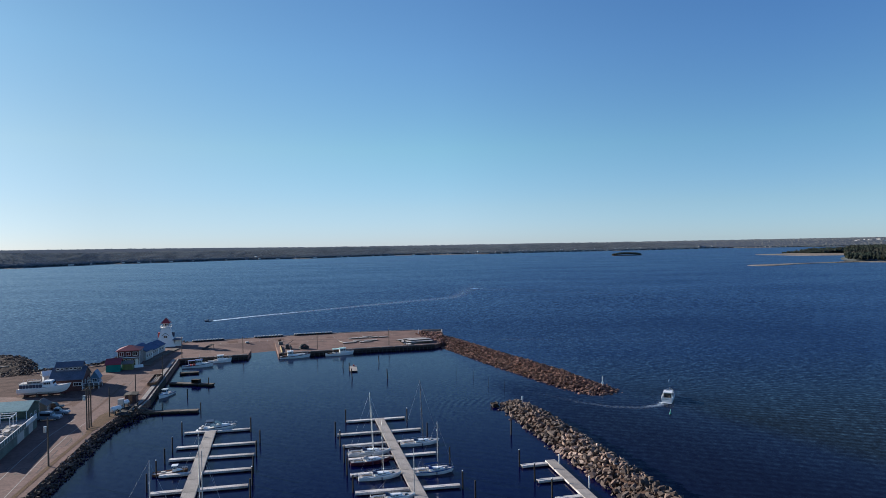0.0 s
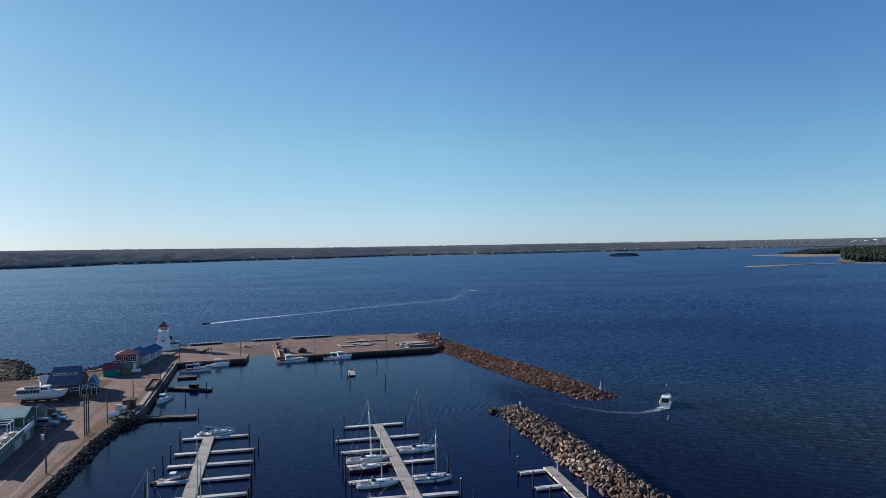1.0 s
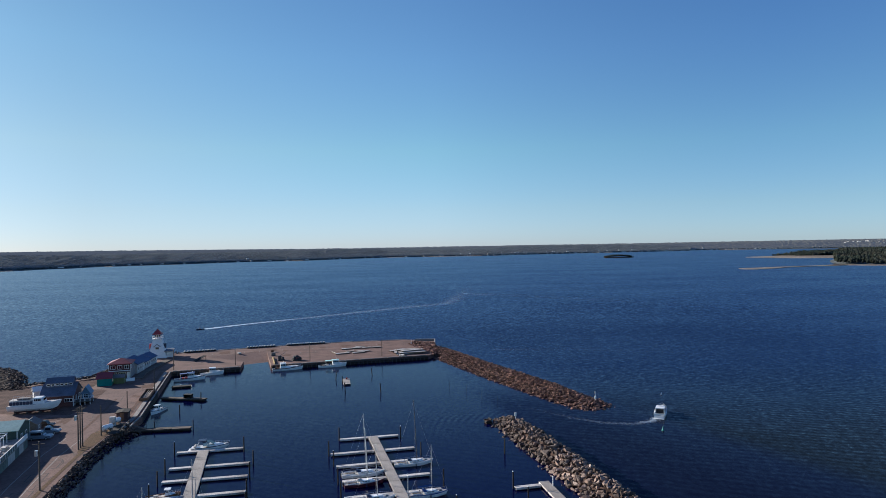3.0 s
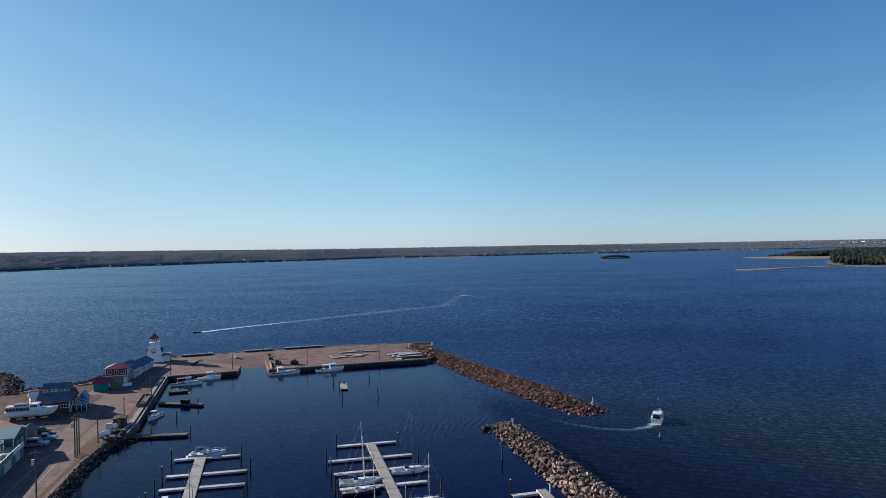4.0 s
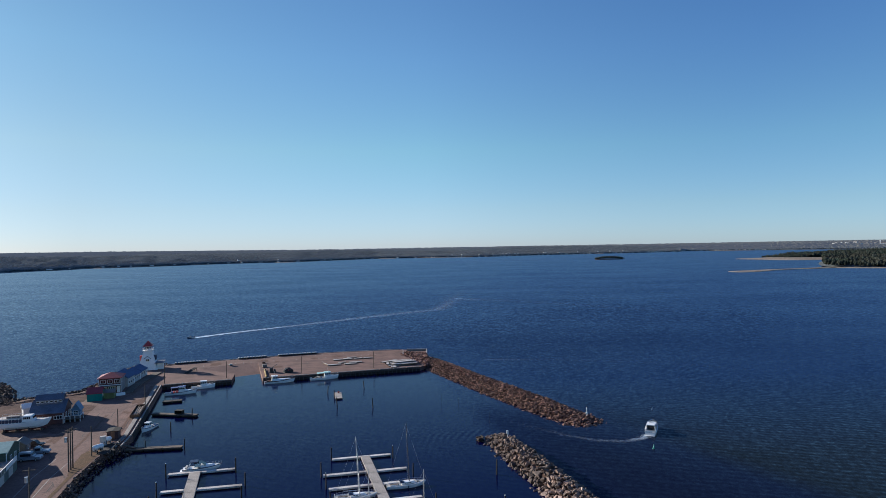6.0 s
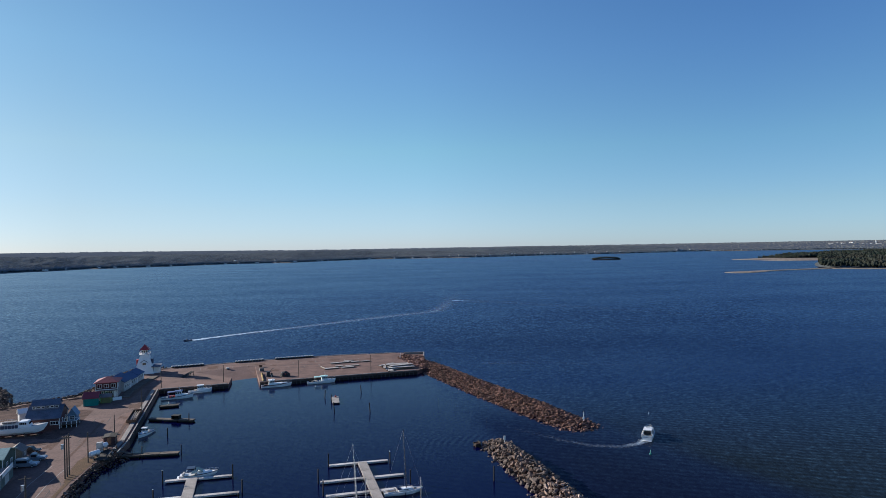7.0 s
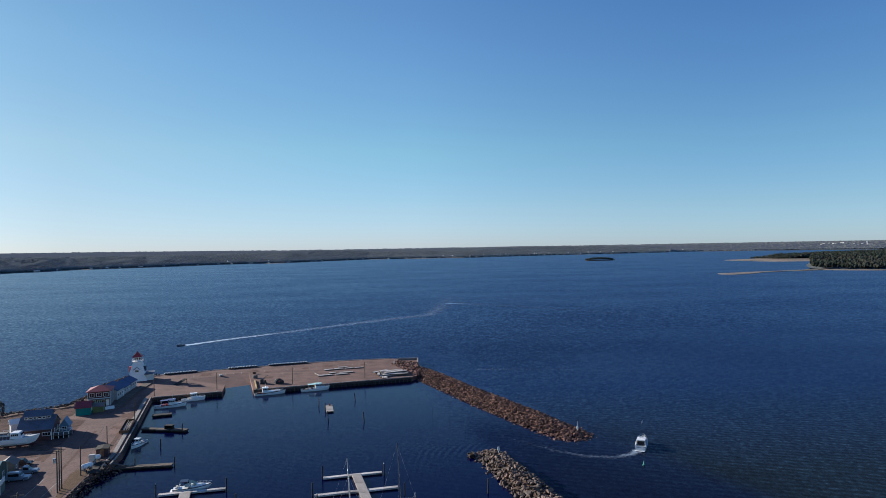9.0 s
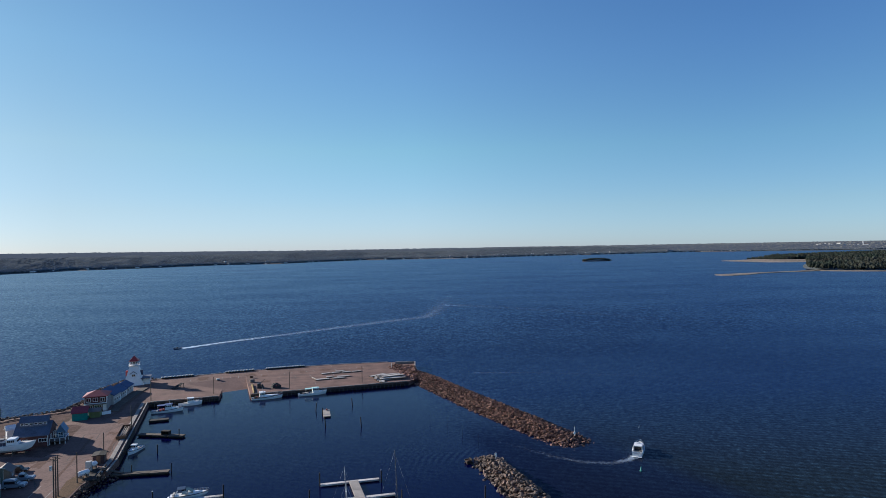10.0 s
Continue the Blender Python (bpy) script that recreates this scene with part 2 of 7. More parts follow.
    rings.inputs["Scale"].default_value, rings.inputs["Distortion"].default_value = 0.19, 7.0
    rings.inputs["Detail"].default_value, rings.inputs["Detail Scale"].default_value = 2.0, 0.25
    nt.links.new(away, rings.inputs["Vector"])
    wash = nt.nodes.new("ShaderNodeVectorMath")
    wash.operation = "DISTANCE"
    wash.inputs[1].default_value = (8.0, 172.0, 0.0)
    nt.links.new(geo.outputs["Position"], wash.inputs[0])
    reach = nt.nodes.new("ShaderNodeMapRange")
    reach.inputs["From Min"].default_value, reach.inputs["From Max"].default_value = 34, 6
    nt.links.new(wash.outputs["Value"], reach.inputs["Value"])
    patchy = nt.nodes.new("ShaderNodeMapRange")
    patchy.inputs["From Min"].default_value, patchy.inputs["From Max"].default_value = 0.45, 0.6
    nt.links.new(waves(0.07, 2, (0.6, 1.4, 1), "Fac"), patchy.inputs["Value"])
    lift = nt.nodes.new("ShaderNodeVectorMath")
    lift.operation = "SCALE"
    nt.links.new(vector("MULTIPLY", vector("SUBTRACT", rings.outputs["Color"], (0.5, 0.5, 0.5)), (0.02, 0.05, 0.0)), lift.inputs[0])
    nt.links.new(math_node("MULTIPLY", reach.outputs[0], patchy.outputs[0]), lift.inputs["Scale"])
    nrm = vector("NORMALIZE", vector("ADD", vector("ADD", vector("ADD", scaled.outputs[0], cats_paw), lift.outputs[0]), (0.0, -0.02, 1.0)))
    nt.links.new(nrm, b.inputs["Normal"])
    return m


WATER = water_material()
ASPHALT = material("wharf_asphalt", (0.182, 0.110, 0.087), 0.95, vary=0.36, scale=0.6, fine=12, bump=0.1, tint=(0.108, 0.068, 0.056), spec=0.2)
ROAD = material("road_asphalt", (0.165, 0.102, 0.084), 0.95, vary=0.2, scale=0.4, fine=12, bump=0.05, spec=0.2)
LINE = material("road_paint", (0.3, 0.26, 0.23), 0.8, vary=0.3, scale=2)
GRAVEL = material("gravel", (0.125, 0.08, 0.064), 1.0, vary=0.35, scale=1.2, fine=10, bump=0.3, spec=0.05)
DRYGRASS = material("dry_grass", (0.15, 0.095, 0.058), 1.0, vary=0.4, scale=2, fine=9, bump=0.4, tint=(0.11, 0.08, 0.05), spec=0.05)
CONCRETE = material("concrete", (0.27, 0.24, 0.21), 0.9, vary=0.2, scale=0.8, fine=10, spec=0.3)
TIMBER = material("weathered_timber", (0.13, 0.10, 0.075), 0.9, vary=0.3, scale=2, fine=8, per_object=0.2, spec=0.3)
DARKTIMBER = material("tarred_timber", (0.03, 0.024, 0.02), 0.85, vary=0.3, scale=2, fine=8, per_object=0.25, spec=0.3)
FENDER = material("weathered_fender_timber", (0.06, 0.05, 0.043), 0.9, vary=0.3, scale=2, fine=8, per_object=0.35)
DOCKWOOD = material("grey_dock_boards", (0.34, 0.30, 0.26), 0.9, vary=0.25, scale=1.5, fine=9, per_object=0.12)
DOCKPALE = material("pale_dock_boards", (0.62, 0.57, 0.52), 0.9, vary=0.3, scale=1.2, fine=9, tint=(0.25, 0.22, 0.2), per_object=0.15)
boarded(DOCKWOOD, depth=0.65), boarded(DOCKPALE, depth=0.75)
STONE_RED = material("red_sandstone", (0.172, 0.095, 0.066), 0.95, vary=0.25, scale=1.5, fine=8, bump=0.4, tint=(0.105, 0.062, 0.052), per_object=0.6, island=0.6, mixed=True, spec=0.25)
STONE_GREY = material("brown_granite", (0.225, 0.155, 0.118), 0.95, vary=0.25, scale=1.5, fine=8, bump=0.4, tint=(0.14, 0.112, 0.096), per_object=0.55, island=0.55, mixed=True, spec=0.3)
STONE_DARK = material("dark_riprap", (0.155, 0.105, 0.078), 0.95, vary=0.3, scale=1.5, fine=8, bump=0.4, tint=(0.065, 0.052, 0.044), per_object=0.4, island=0.45, mixed=True, spec=0.25)
RUBBLE = material("rubble", (0.075, 0.048, 0.037), 1.0, vary=0.35, scale=1.5, fine=8, bump=0.5, spec=0.1)
WHITE = material("white_gelcoat", (0.78, 0.77, 0.75), 0.3, vary=0.05, scale=1.0, bump=0)
WHITEPAINT = material("white_paint", (0.75, 0.74, 0.71), 0.6, vary=0.08, scale=1.5, bump=0.05)
CREAM = material("cream_deck", (0.5, 0.46, 0.41), 0.6, vary=0.15, scale=2, bump=0.05)
GLASS = material("dark_glass", (0.012, 0.015, 0.02), 0.08, vary=0.1, bump=0)
MAROON = material("maroon_hull", (0.065, 0.015, 0.024), 0.35, vary=0.1, bump=0)
NAVYHULL = material("navy_paint", (0.02, 0.03, 0.07), 0.4, vary=0.1, bump=0)
BLUECLOTH = material("blue_canvas", (0.03, 0.07, 0.22), 0.85, vary=0.15, scale=3)
BROWNHULL = material("varnished_wood", (0.16, 0.075, 0.035), 0.5, vary=0.2, scale=3)
ALU = material("aluminium", (0.62, 0.62, 0.62), 0.4, 0.9, vary=0.06, bump=0)
DARKMETAL = material("black_mast_paint", (0.03, 0.03, 0.035), 0.5, 0.2, vary=0.1, bump=0)
RUBBER = material("black_rubber", (0.02, 0.02, 0.02), 0.8, vary=0.2)
REDROOF = material("red_roof", (0.22, 0.035, 0.045), 0.7, vary=0.18, scale=1.5)
BLUEROOF = material("blue_roof", (0.045, 0.075, 0.165), 0.7, vary=0.18, scale=1.5)
NAVYROOF = material("slate_blue_roof", (0.115, 0.125, 0.165), 0.8, vary=0.2, scale=1.2, spec=0.3)
GREENROOF = material("green_metal_roof", (0.32, 0.44, 0.37), 0.5, vary=0.15, scale=0.8, tint=(0.25, 0.36, 0.29))
REDWALL = material("maroon_clapboard", (0.075, 0.032, 0.032), 0.8, vary=0.2, scale=1.5)
GREYWALL = material("grey_shingles", (0.16, 0.14, 0.13), 0.85, vary=0.2, scale=2)
TEAL = material("teal_boards", (0.02, 0.20, 0.17), 0.75, vary=0.15, scale=2)
LIME = material("olive_green_boards", (0.15, 0.17, 0.06), 0.75, vary=0.2, scale=2)
BLUEWALL = material("pale_blue_siding", (0.15, 0.23, 0.32), 0.7, vary=0.12, scale=2)
PALEWALL = material("pale_grey_siding", (0.45, 0.43, 0.40), 0.75, vary=0.12, scale=2)
GREENWALL = material("dark_green_siding", (0.045, 0.075, 0.06), 0.75, vary=0.2, scale=2)
REDPAINT = material("red_paint", (0.32, 0.04, 0.035), 0.5, vary=0.1)
YELLOW = material("yellow_paint", (0.42, 0.30, 0.10), 0.6, vary=0.2)
GREENPAINT = material("green_buoy_paint", (0.05, 0.22, 0.19), 0.5, vary=0.1)
SILVERPAINT = material("silver_car_paint", (0.24, 0.28, 0.34), 0.35, 0.3, vary=0.05, bump=0)
DARKPAINT = material("dark_car_paint", (0.02, 0.022, 0.026), 0.3, 0.2, vary=0.05, bump=0)
SAND = material("beach_sand", (0.27, 0.215, 0.16), 1.0, vary=0.4, scale=0.03, fine=12, bump=0.1, spec=0.2)
# base colour paled and greyed to paint haze over the far trees
WOODS = material("haze_paled_woods", (0.19, 0.21, 0.215), 1.0, vary=0.22, scale=0.02, fine=16, bump=0.2, tint=(0.2, 0.222, 0.222), island=0.2, spec=0.0)
SPRUCE = material("spruce_woods", (0.042, 0.056, 0.040), 1.0, vary=0.35, scale=0.05, fine=12, bump=0.3, tint=(0.085, 0.08, 0.058), island=0.4, spec=0.0)
for m in (WOODS, SPRUCE):
    nt = m.node_tree
    g, mx, nrm = nt.nodes.new("ShaderNodeNewGeometry"), nt.nodes.new("ShaderNodeVectorMath"), nt.nodes.new("ShaderNodeVectorMath")
    mx.operation, nrm.operation = "MULTIPLY_ADD", "NORMALIZE"
    mx.inputs[1].default_value, mx.inputs[2].default_value = (0.14, 0.14, 0.14), (0.0, 0.0, 0.86)
    nt.links.new(g.outputs["Normal"], mx.inputs[0])
    nt.links.new(mx.outputs[0], nrm.inputs[0])
    nt.links.new(nrm.outputs[0], nt.nodes["Principled BSDF"].inputs["Normal"])
# far land's colour paled and blued too, as painted haze
FARHILL = material("haze_paled_hills", (0.10, 0.112, 0.118), 1.0, vary=0.4, scale=0.03, fine=12, bump=0.5, tint=(0.112, 0.121, 0.122), spec=0.0)
# the ridge emits faintly; this glow stands in for haze
RIDGE = material("haze_glow_ridge", (0.088, 0.084, 0.056), 1.0, vary=0.2, scale=0.012, fine=12, bump=0.0, spec=0.0)
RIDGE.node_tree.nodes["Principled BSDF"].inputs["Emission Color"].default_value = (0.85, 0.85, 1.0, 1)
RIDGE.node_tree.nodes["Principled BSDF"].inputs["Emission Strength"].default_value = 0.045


# ---- mesh helpers ----
def mesh_of(bm, name, smooth=False):
    me = bpy.data.meshes.new(name)
    bmesh.ops.recalc_face_normals(bm, faces=bm.faces)
    bm.to_mesh(me)
    bm.free()
    if smooth:
        for p in me.polygons:
            p.use_smooth = True
    return me


def part(name, bm, mat, parent=None, label="", smooth=False, kind=""):
    me = mesh_of(bm, name, smooth)
    me.materials.append(mat)
    ob = new(name, me)
    if parent:
        ob.parent = parent
    return tagged(ob, label, kind=kind)


def thing(name, m, label, category, group=""):
    ob = new(name)
    ob.empty_display_size = 0.2
    ob.matrix_world = m
    return tagged(ob, label, category, group)


def box(bm, x, y, z, sx, sy, sz, bevel=0.0, rz=0.0):
    """A box whose underside is centred at x, y, z."""
    r = bmesh.ops.create_cube(bm, size=1.0, matrix=pose(x, y, z + sz / 2, 0, 0, rz) @ Matrix.Diagonal((sx, sy, sz, 1)))
    if bevel:
        es = list({e for v in r["verts"] for e in v.link_edges})
        bmesh.ops.bevel(bm, geom=es, offset=bevel, segments=2, affect="EDGES")


def boxed(*a, **k):
    bm = bmesh.new()
    box(bm, *a, **k)
    return bm


def rod(bm, a, b, r0, r1=None, seg=8):
    """A tapered round bar from a to b."""
    a, b = Vector(a), Vector(b)
    d = b - a
    m = Matrix.Translation((a + b) / 2) @ d.to_track_quat("Z", "Y").to_matrix().to_4x4()
    bmesh.ops.create_cone(bm, cap_ends=True, segments=seg, radius1=r0, radius2=r0 if r1 is None else r1, depth=d.length, matrix=m)


def rodded(*a, **k):
    bm = bmesh.new()
    rod(bm, *a, **k)
    return bm


def tube(bm, points, r, seg=6):
    """One bent round bar through all the points."""
    rings = []
    for i, p in enumerate(points):
        a, b = Vector(points[max(i - 1, 0)]), Vector(points[min(i + 1, len(points) - 1)])
        q = (b - a).to_track_quat("Z", "Y")
        rings.append([bm.verts.new(Vector(p) + q @ Vector((r * math.cos(2 * math.pi * k / seg), r * math.sin(2 * math.pi * k / seg), 0))) for k in range(seg)])
    for a, b in zip(rings, rings[1:]):
        for k in range(seg):
            bm.faces.new((a[k], a[(k + 1) % seg], b[(k + 1) % seg], b[k]))
    bm.faces.new(rings[0][::-1]), bm.faces.new(rings[-1])


def guard_rail(name, feet, height, r, mat, parent):
    """A bent rail over a line of stanchions."""
    bm = bmesh.new()
    tube(bm, [(x, y, z + height) for x, y, z in feet], r)
    o = part(name, bm, mat, parent)
    for x, y, z in feet:
        part("stanchion", rodded((x, y, z - 0.03), (x, y, z + height), r, seg=5), mat, o)


def prism(bm, outline, z0, z1):
    low = [bm.verts.new((x, y, z0)) for x, y in outline]
    top = [bm.verts.new((x, y, z1)) for x, y in outline]
    bm.faces.new(low[::-1])
    bm.faces.new(top)
    n = len(outline)
    for i in range(n):
        j = (i + 1) % n
        bm.faces.new((low[i], low[j], top[j], top[i]))


def prismed(outline, z0, z1):
    bm = bmesh.new()
    prism(bm, outline, z0, z1)
    return bm


def loft(bm, rings, cap=True):
    rows = [[bm.verts.new(p) for p in ring] for ring in rings]
    for a, b in zip(rows, rows[1:]):
        for i in range(len(a) - 1):
            bm.faces.new((a[i], a[i + 1], b[i + 1], b[i]))
    if cap:
        for row in (rows[0], rows[-1]):
            if len({tuple(round(c, 4) for c in v.co) for v in row}) > 2:
                bm.faces.new(row)
    return rows


def strip(points, width, z):
    """A flat band of that width along a line of points."""
    bm = bmesh.new()
    rows = []
    for i, p in enumerate(points):
        a, b = Vector(points[max(i - 1, 0)]), Vector(points[min(i + 1, len(points) - 1)])
        d = (b - a).normalized()
        n = Vector((-d.y, d.x)) * width / 2
        rows.append((bm.verts.new((p[0] + n.x, p[1] + n.y, z)), bm.verts.new((p[0] - n.x, p[1] - n.y, z))))
    for a, b in zip(rows, rows[1:]):
        bm.faces.new((a[0], a[1], b[1], b[0]))
    return bm


def rock_mesh(name, rng, mat, flat=0.75, points=15, ragged=0.8):
    """An angular broken boulder about one metre across."""
    bm = bmesh.new()
    for _ in range(points):
        v = Vector((rng.gauss(0, 1), rng.gauss(0, 1), rng.gauss(0, 1))).normalized()
        v *= rng.uniform(ragged, 1.12)
        bm.verts.new((v.x * 0.56, v.y * 0.5, v.z * 0.5 * flat))
    r = bmesh.ops.convex_hull(bm, input=bm.verts)
    bmesh.ops.delete(bm, geom=list({g for g in r["geom_interior"] + r["geom_unused"] if isinstance(g, bmesh.types.BMVert)}), context="VERTS")
    me = mesh_of(bm, name)
    me.materials.append(mat)
    return me


def joined(name, placed, mat, parent=None):
    """Many small pieces (mesh, pose) as one mesh."""
    vs, fs, n = [], [], 0
    for me, m in placed:
        co = np.empty(len(me.vertices) * 3)
        me.vertices.foreach_get("co", co)
        a = np.array(m)
        vs.append(co.reshape(-1, 3) @ a[:3, :3].T + a[:3, 3])
        fs += [[n + i for i in p.vertices] for p in me.polygons]
        n += len(me.vertices)
    me = bpy.data.meshes.new(name)
    me.from_pydata(np.concatenate(vs).tolist(), [], fs)
    me.materials.append(mat)
    ob = new(name, me)
    if parent:
        ob.parent = parent
    return tagged(ob, kind="stuff")


# ---- water and land ----
GROUND = 1.6
TURN = 16.3
bm = bmesh.new()
bmesh.ops.create_grid(bm, x_segments=8, y_segments=8, size=4950)
tagged(part("water", bm, WATER), "dark blue wind-ruffled sea water around a calm harbour", "sea", kind="structure")

LAND = [(-58.8, 55.7), (-62.8, 86.1), (-66.6, 100.7), (-70.9, 119.6), (-74.8, 136.6), (-76.8, 149), (-75.6, 159.1), (-76.6, 167.3), (-94.5, 229.6),
        (-72.2, 236.5), (-74.6, 248.6), (-92.0, 260.0), (-76.0, 272.0), (-71.6, 271.2), (-66.6, 255.0), (-61.5, 238.5), (-3.6, 254.5), (-0.9, 260), (-0.9, 295.4), (-13.5, 299.3),
        (-38.5, 296.2), (-58.6, 291.3), (-84.1, 281.9), (-110, 271.4), (-120.6, 268.6), (-122.6, 253.4), (-118.6, 233.1), (-118.6, 219.9), (-130.7, 211.8),
        (-135.8, 205.7), (-172.3, 202.7), (-222.9, 192.5), (-222.9, 55.7)]
tagged(part("ground", prismed(LAND, -4, GROUND), ASPHALT), "worn reddish asphalt wharf apron beside the harbour", "wharf", kind="structure")

# ---- far shores ----
def blob(name, rng, mat, sub=1, tall=1.0):
    bm = bmesh.new()
    bmesh.ops.create_icosphere(bm, subdivisions=sub, radius=0.5)
    for v in bm.verts:
        v.co *= rng.uniform(0.75, 1.2)
        v.co.z = (v.co.z + 0.42) * tall
    me = mesh_of(bm, name)
    me.materials.append(mat)
    return me


rng = random.Random(5)
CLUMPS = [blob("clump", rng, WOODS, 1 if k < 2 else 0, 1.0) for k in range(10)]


def spire(name, rng, mat):
    """A ragged spruce of three tiers."""
    bm = bmesh.new()
    for k in range(3):
        bmesh.ops.create_cone(bm, cap_ends=False, segments=6, radius1=0.34 - 0.09 * k, radius2=0.02, depth=0.5,
                              matrix=pose(rng.uniform(-0.04, 0.04), rng.uniform(-0.04, 0.04), 0.28 + 0.24 * k, 0, 0, rng.uniform(0, 60)))
    me = mesh_of(bm, name)
    me.materials.append(mat)
    return me


SPIRES = [spire("spruce", rng, SPRUCE) for _ in range(2)] + [blob("clump", rng, SPRUCE, 1, 1.0) for _ in range(5)]

SHORE = [(-3600, 600), (-2300, 1100), (-1440, 1480), (-1176, 1805), (-1180, 1935), (-1137, 2015), (-1133, 2187), (-1065, 2239), (-937, 2401), (-806, 2650), (-563, 2740), (-420, 3050), (-255, 3330),
         (40, 3330), (300, 3340), (532, 3560), (896, 3760), (1236, 3880), (1640, 4120), (1700, 4350), (1960, 4360), (2250, 4230), (2720, 3945), (3200, 3560), (4000, 2300)]


def along(line, step):
    out = []
    for a, b in zip(line, line[1:]):
        n = max(1, int(math.dist(a, b) / step))
        out += [(a[0] + (b[0] - a[0]) * i / n, a[1] + (b[1] - a[1]) * i / n) for i in range(n)]
    return out + [line[-1]]


def hill(p, d):
    """The height of the far land d metres behind the shore at p."""
    n = noise.noise(Vector((p[0] / 700, p[1] / 700, d / 500)))
    return min(d, 20) * 0.12 + 44 * min(1, d / 900) ** 0.8 * (1 + 0.22 * n) if d else -0.5


shore = along(SHORE, 40)
bm = bmesh.new()
rows = []
for i, p in enumerate(shore):
    a, b = shore[max(i - 4, 0)], shore[min(i + 4, len(shore) - 1)]
    nx, ny = p[0], p[1]
    r = math.hypot(nx, ny)
    wig = 12 * noise.noise(Vector((p[0] / 60, p[1] / 60, 3)))
    row = []
    for d in (0, 12, 40, 90, 160, 260, 400, 600, 850, 1000):
        q = min(r + wig + d, 4830 + d * 0.08)
        h = hill(p, q - r - wig if q - r - wig > 1 else 0) if d else -0.5
        if d == 1000:
            h -= 6
        row.append(bm.verts.new((nx * q / r, ny * q / r, h + (3.5 * noise.noise(Vector((nx / 25, ny / 25, d))) if d > 20 else 0))))
    rows.append(row)
for a, b in zip(rows, rows[1:]):
    for i in range(len(a) - 1):
        bm.faces.new((a[i], b[i], b[i + 1], a[i + 1]))
tagged(part("far_shore", bm, FARHILL), "low wooded far shore across the bay, paled with painted haze", "shore", kind="structure")

# pale strips of beach along its foot
bm = bmesh.new()
last = None
for p in along(SHORE[2:-3], 15):
    r = math.hypot(*p)
    wig = 12 * noise.noise(Vector((p[0] / 60, p[1] / 60, 3)))
    row = None
    if noise.noise(Vector((p[0] / 160, p[1] / 160, 9))) > -0.08:
        row = [bm.verts.new((p[0] * q / r, p[1] * q / r, z)) for q, z in ((r + wig - 12, -0.3), (r + wig - 3, 1.4), (r + wig + 12, 2.2))]
        if last:
            for i in range(2):
                bm.faces.new((last[i], row[i], row[i + 1], last[i + 1]))
    last = row
tagged(part("beach", bm, SAND), "narrow pale beach below the far woods", "beach", kind="structure")

# the ridge behind it, along the skyline
bm = bmesh.new()
rows = []
for k in range(241):
    a = radians(-75 + 150 * k / 240)
    x, y = math.sin(a), math.cos(a)
    top = 52 + 8 * abs(math.tan(a * 0.55)) * 1.6 + 5 * noise.noise(Vector((k / 14, 0, 7))) + 1.2 * noise.noise(Vector((k / 2, 1, 7))) + 9 * max(0, min(1, (-0.2 - a) / 0.25))
    rows.append([bm.verts.new((x * r, y * r, z)) for r, z in ((4825, -1), (4860, top * 0.75), (4895, top), (4940, top - 8))])
for a, b in zip(rows, rows[1:]):
    for i in range(3):
        bm.faces.new((a[i], b[i], b[i + 1], a[i + 1]))
tagged(part("backdrop_hills", bm, RIDGE), "low wooded hills along the horizon, with a painted haze glow", "hills", kind="structure")

placed = []
for p in along(SHORE[2:-1], 1.0):
    r = math.hypot(*p)
    for d in (rng.uniform(12, 40), rng.uniform(20, 110), rng.uniform(60, 260), rng.uniform(150, 420), rng.uniform(200, 600), rng.uniform(400, 850)):
        d = min(d, max(14, 4850 - r) * rng.uniform(0.3, 1.0))
        q = r + d
        h = hill(p, d)
        s = rng.uniform(3.2, 7)
        tall = rng.uniform(0.8, 1.3) if d < 45 else rng.uniform(0.5, 0.9) if d < 115 else rng.uniform(0.35, 0.6)
        if rng.random() < (0.95 if d < 115 else 0.85):
            placed.append((rng.choice(CLUMPS), pose(p[0] * q / r, p[1] * q / r, h - s * 0.12, 0, 0, rng.uniform(0, 360)) @ Matrix.Diagonal((s * 1.1, s * 1.1, s * tall, 1))))
tagged(joined("far_woods", placed, WOODS), "far shore woods, paled grey with painted haze", "woods")
# tree-tops breaking the ridge, in the same haze glow
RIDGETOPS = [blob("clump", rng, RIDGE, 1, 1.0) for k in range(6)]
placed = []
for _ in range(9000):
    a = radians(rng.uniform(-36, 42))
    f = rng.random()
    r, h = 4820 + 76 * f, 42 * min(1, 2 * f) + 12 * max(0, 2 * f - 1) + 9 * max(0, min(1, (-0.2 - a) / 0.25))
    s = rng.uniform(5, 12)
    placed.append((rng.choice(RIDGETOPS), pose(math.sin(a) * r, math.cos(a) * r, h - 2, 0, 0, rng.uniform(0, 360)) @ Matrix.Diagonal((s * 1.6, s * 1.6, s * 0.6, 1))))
tagged(joined("ridge_woods", placed, RIDGE), "grey-green woods along the horizon's hills, with a painted haze glow", "woods")


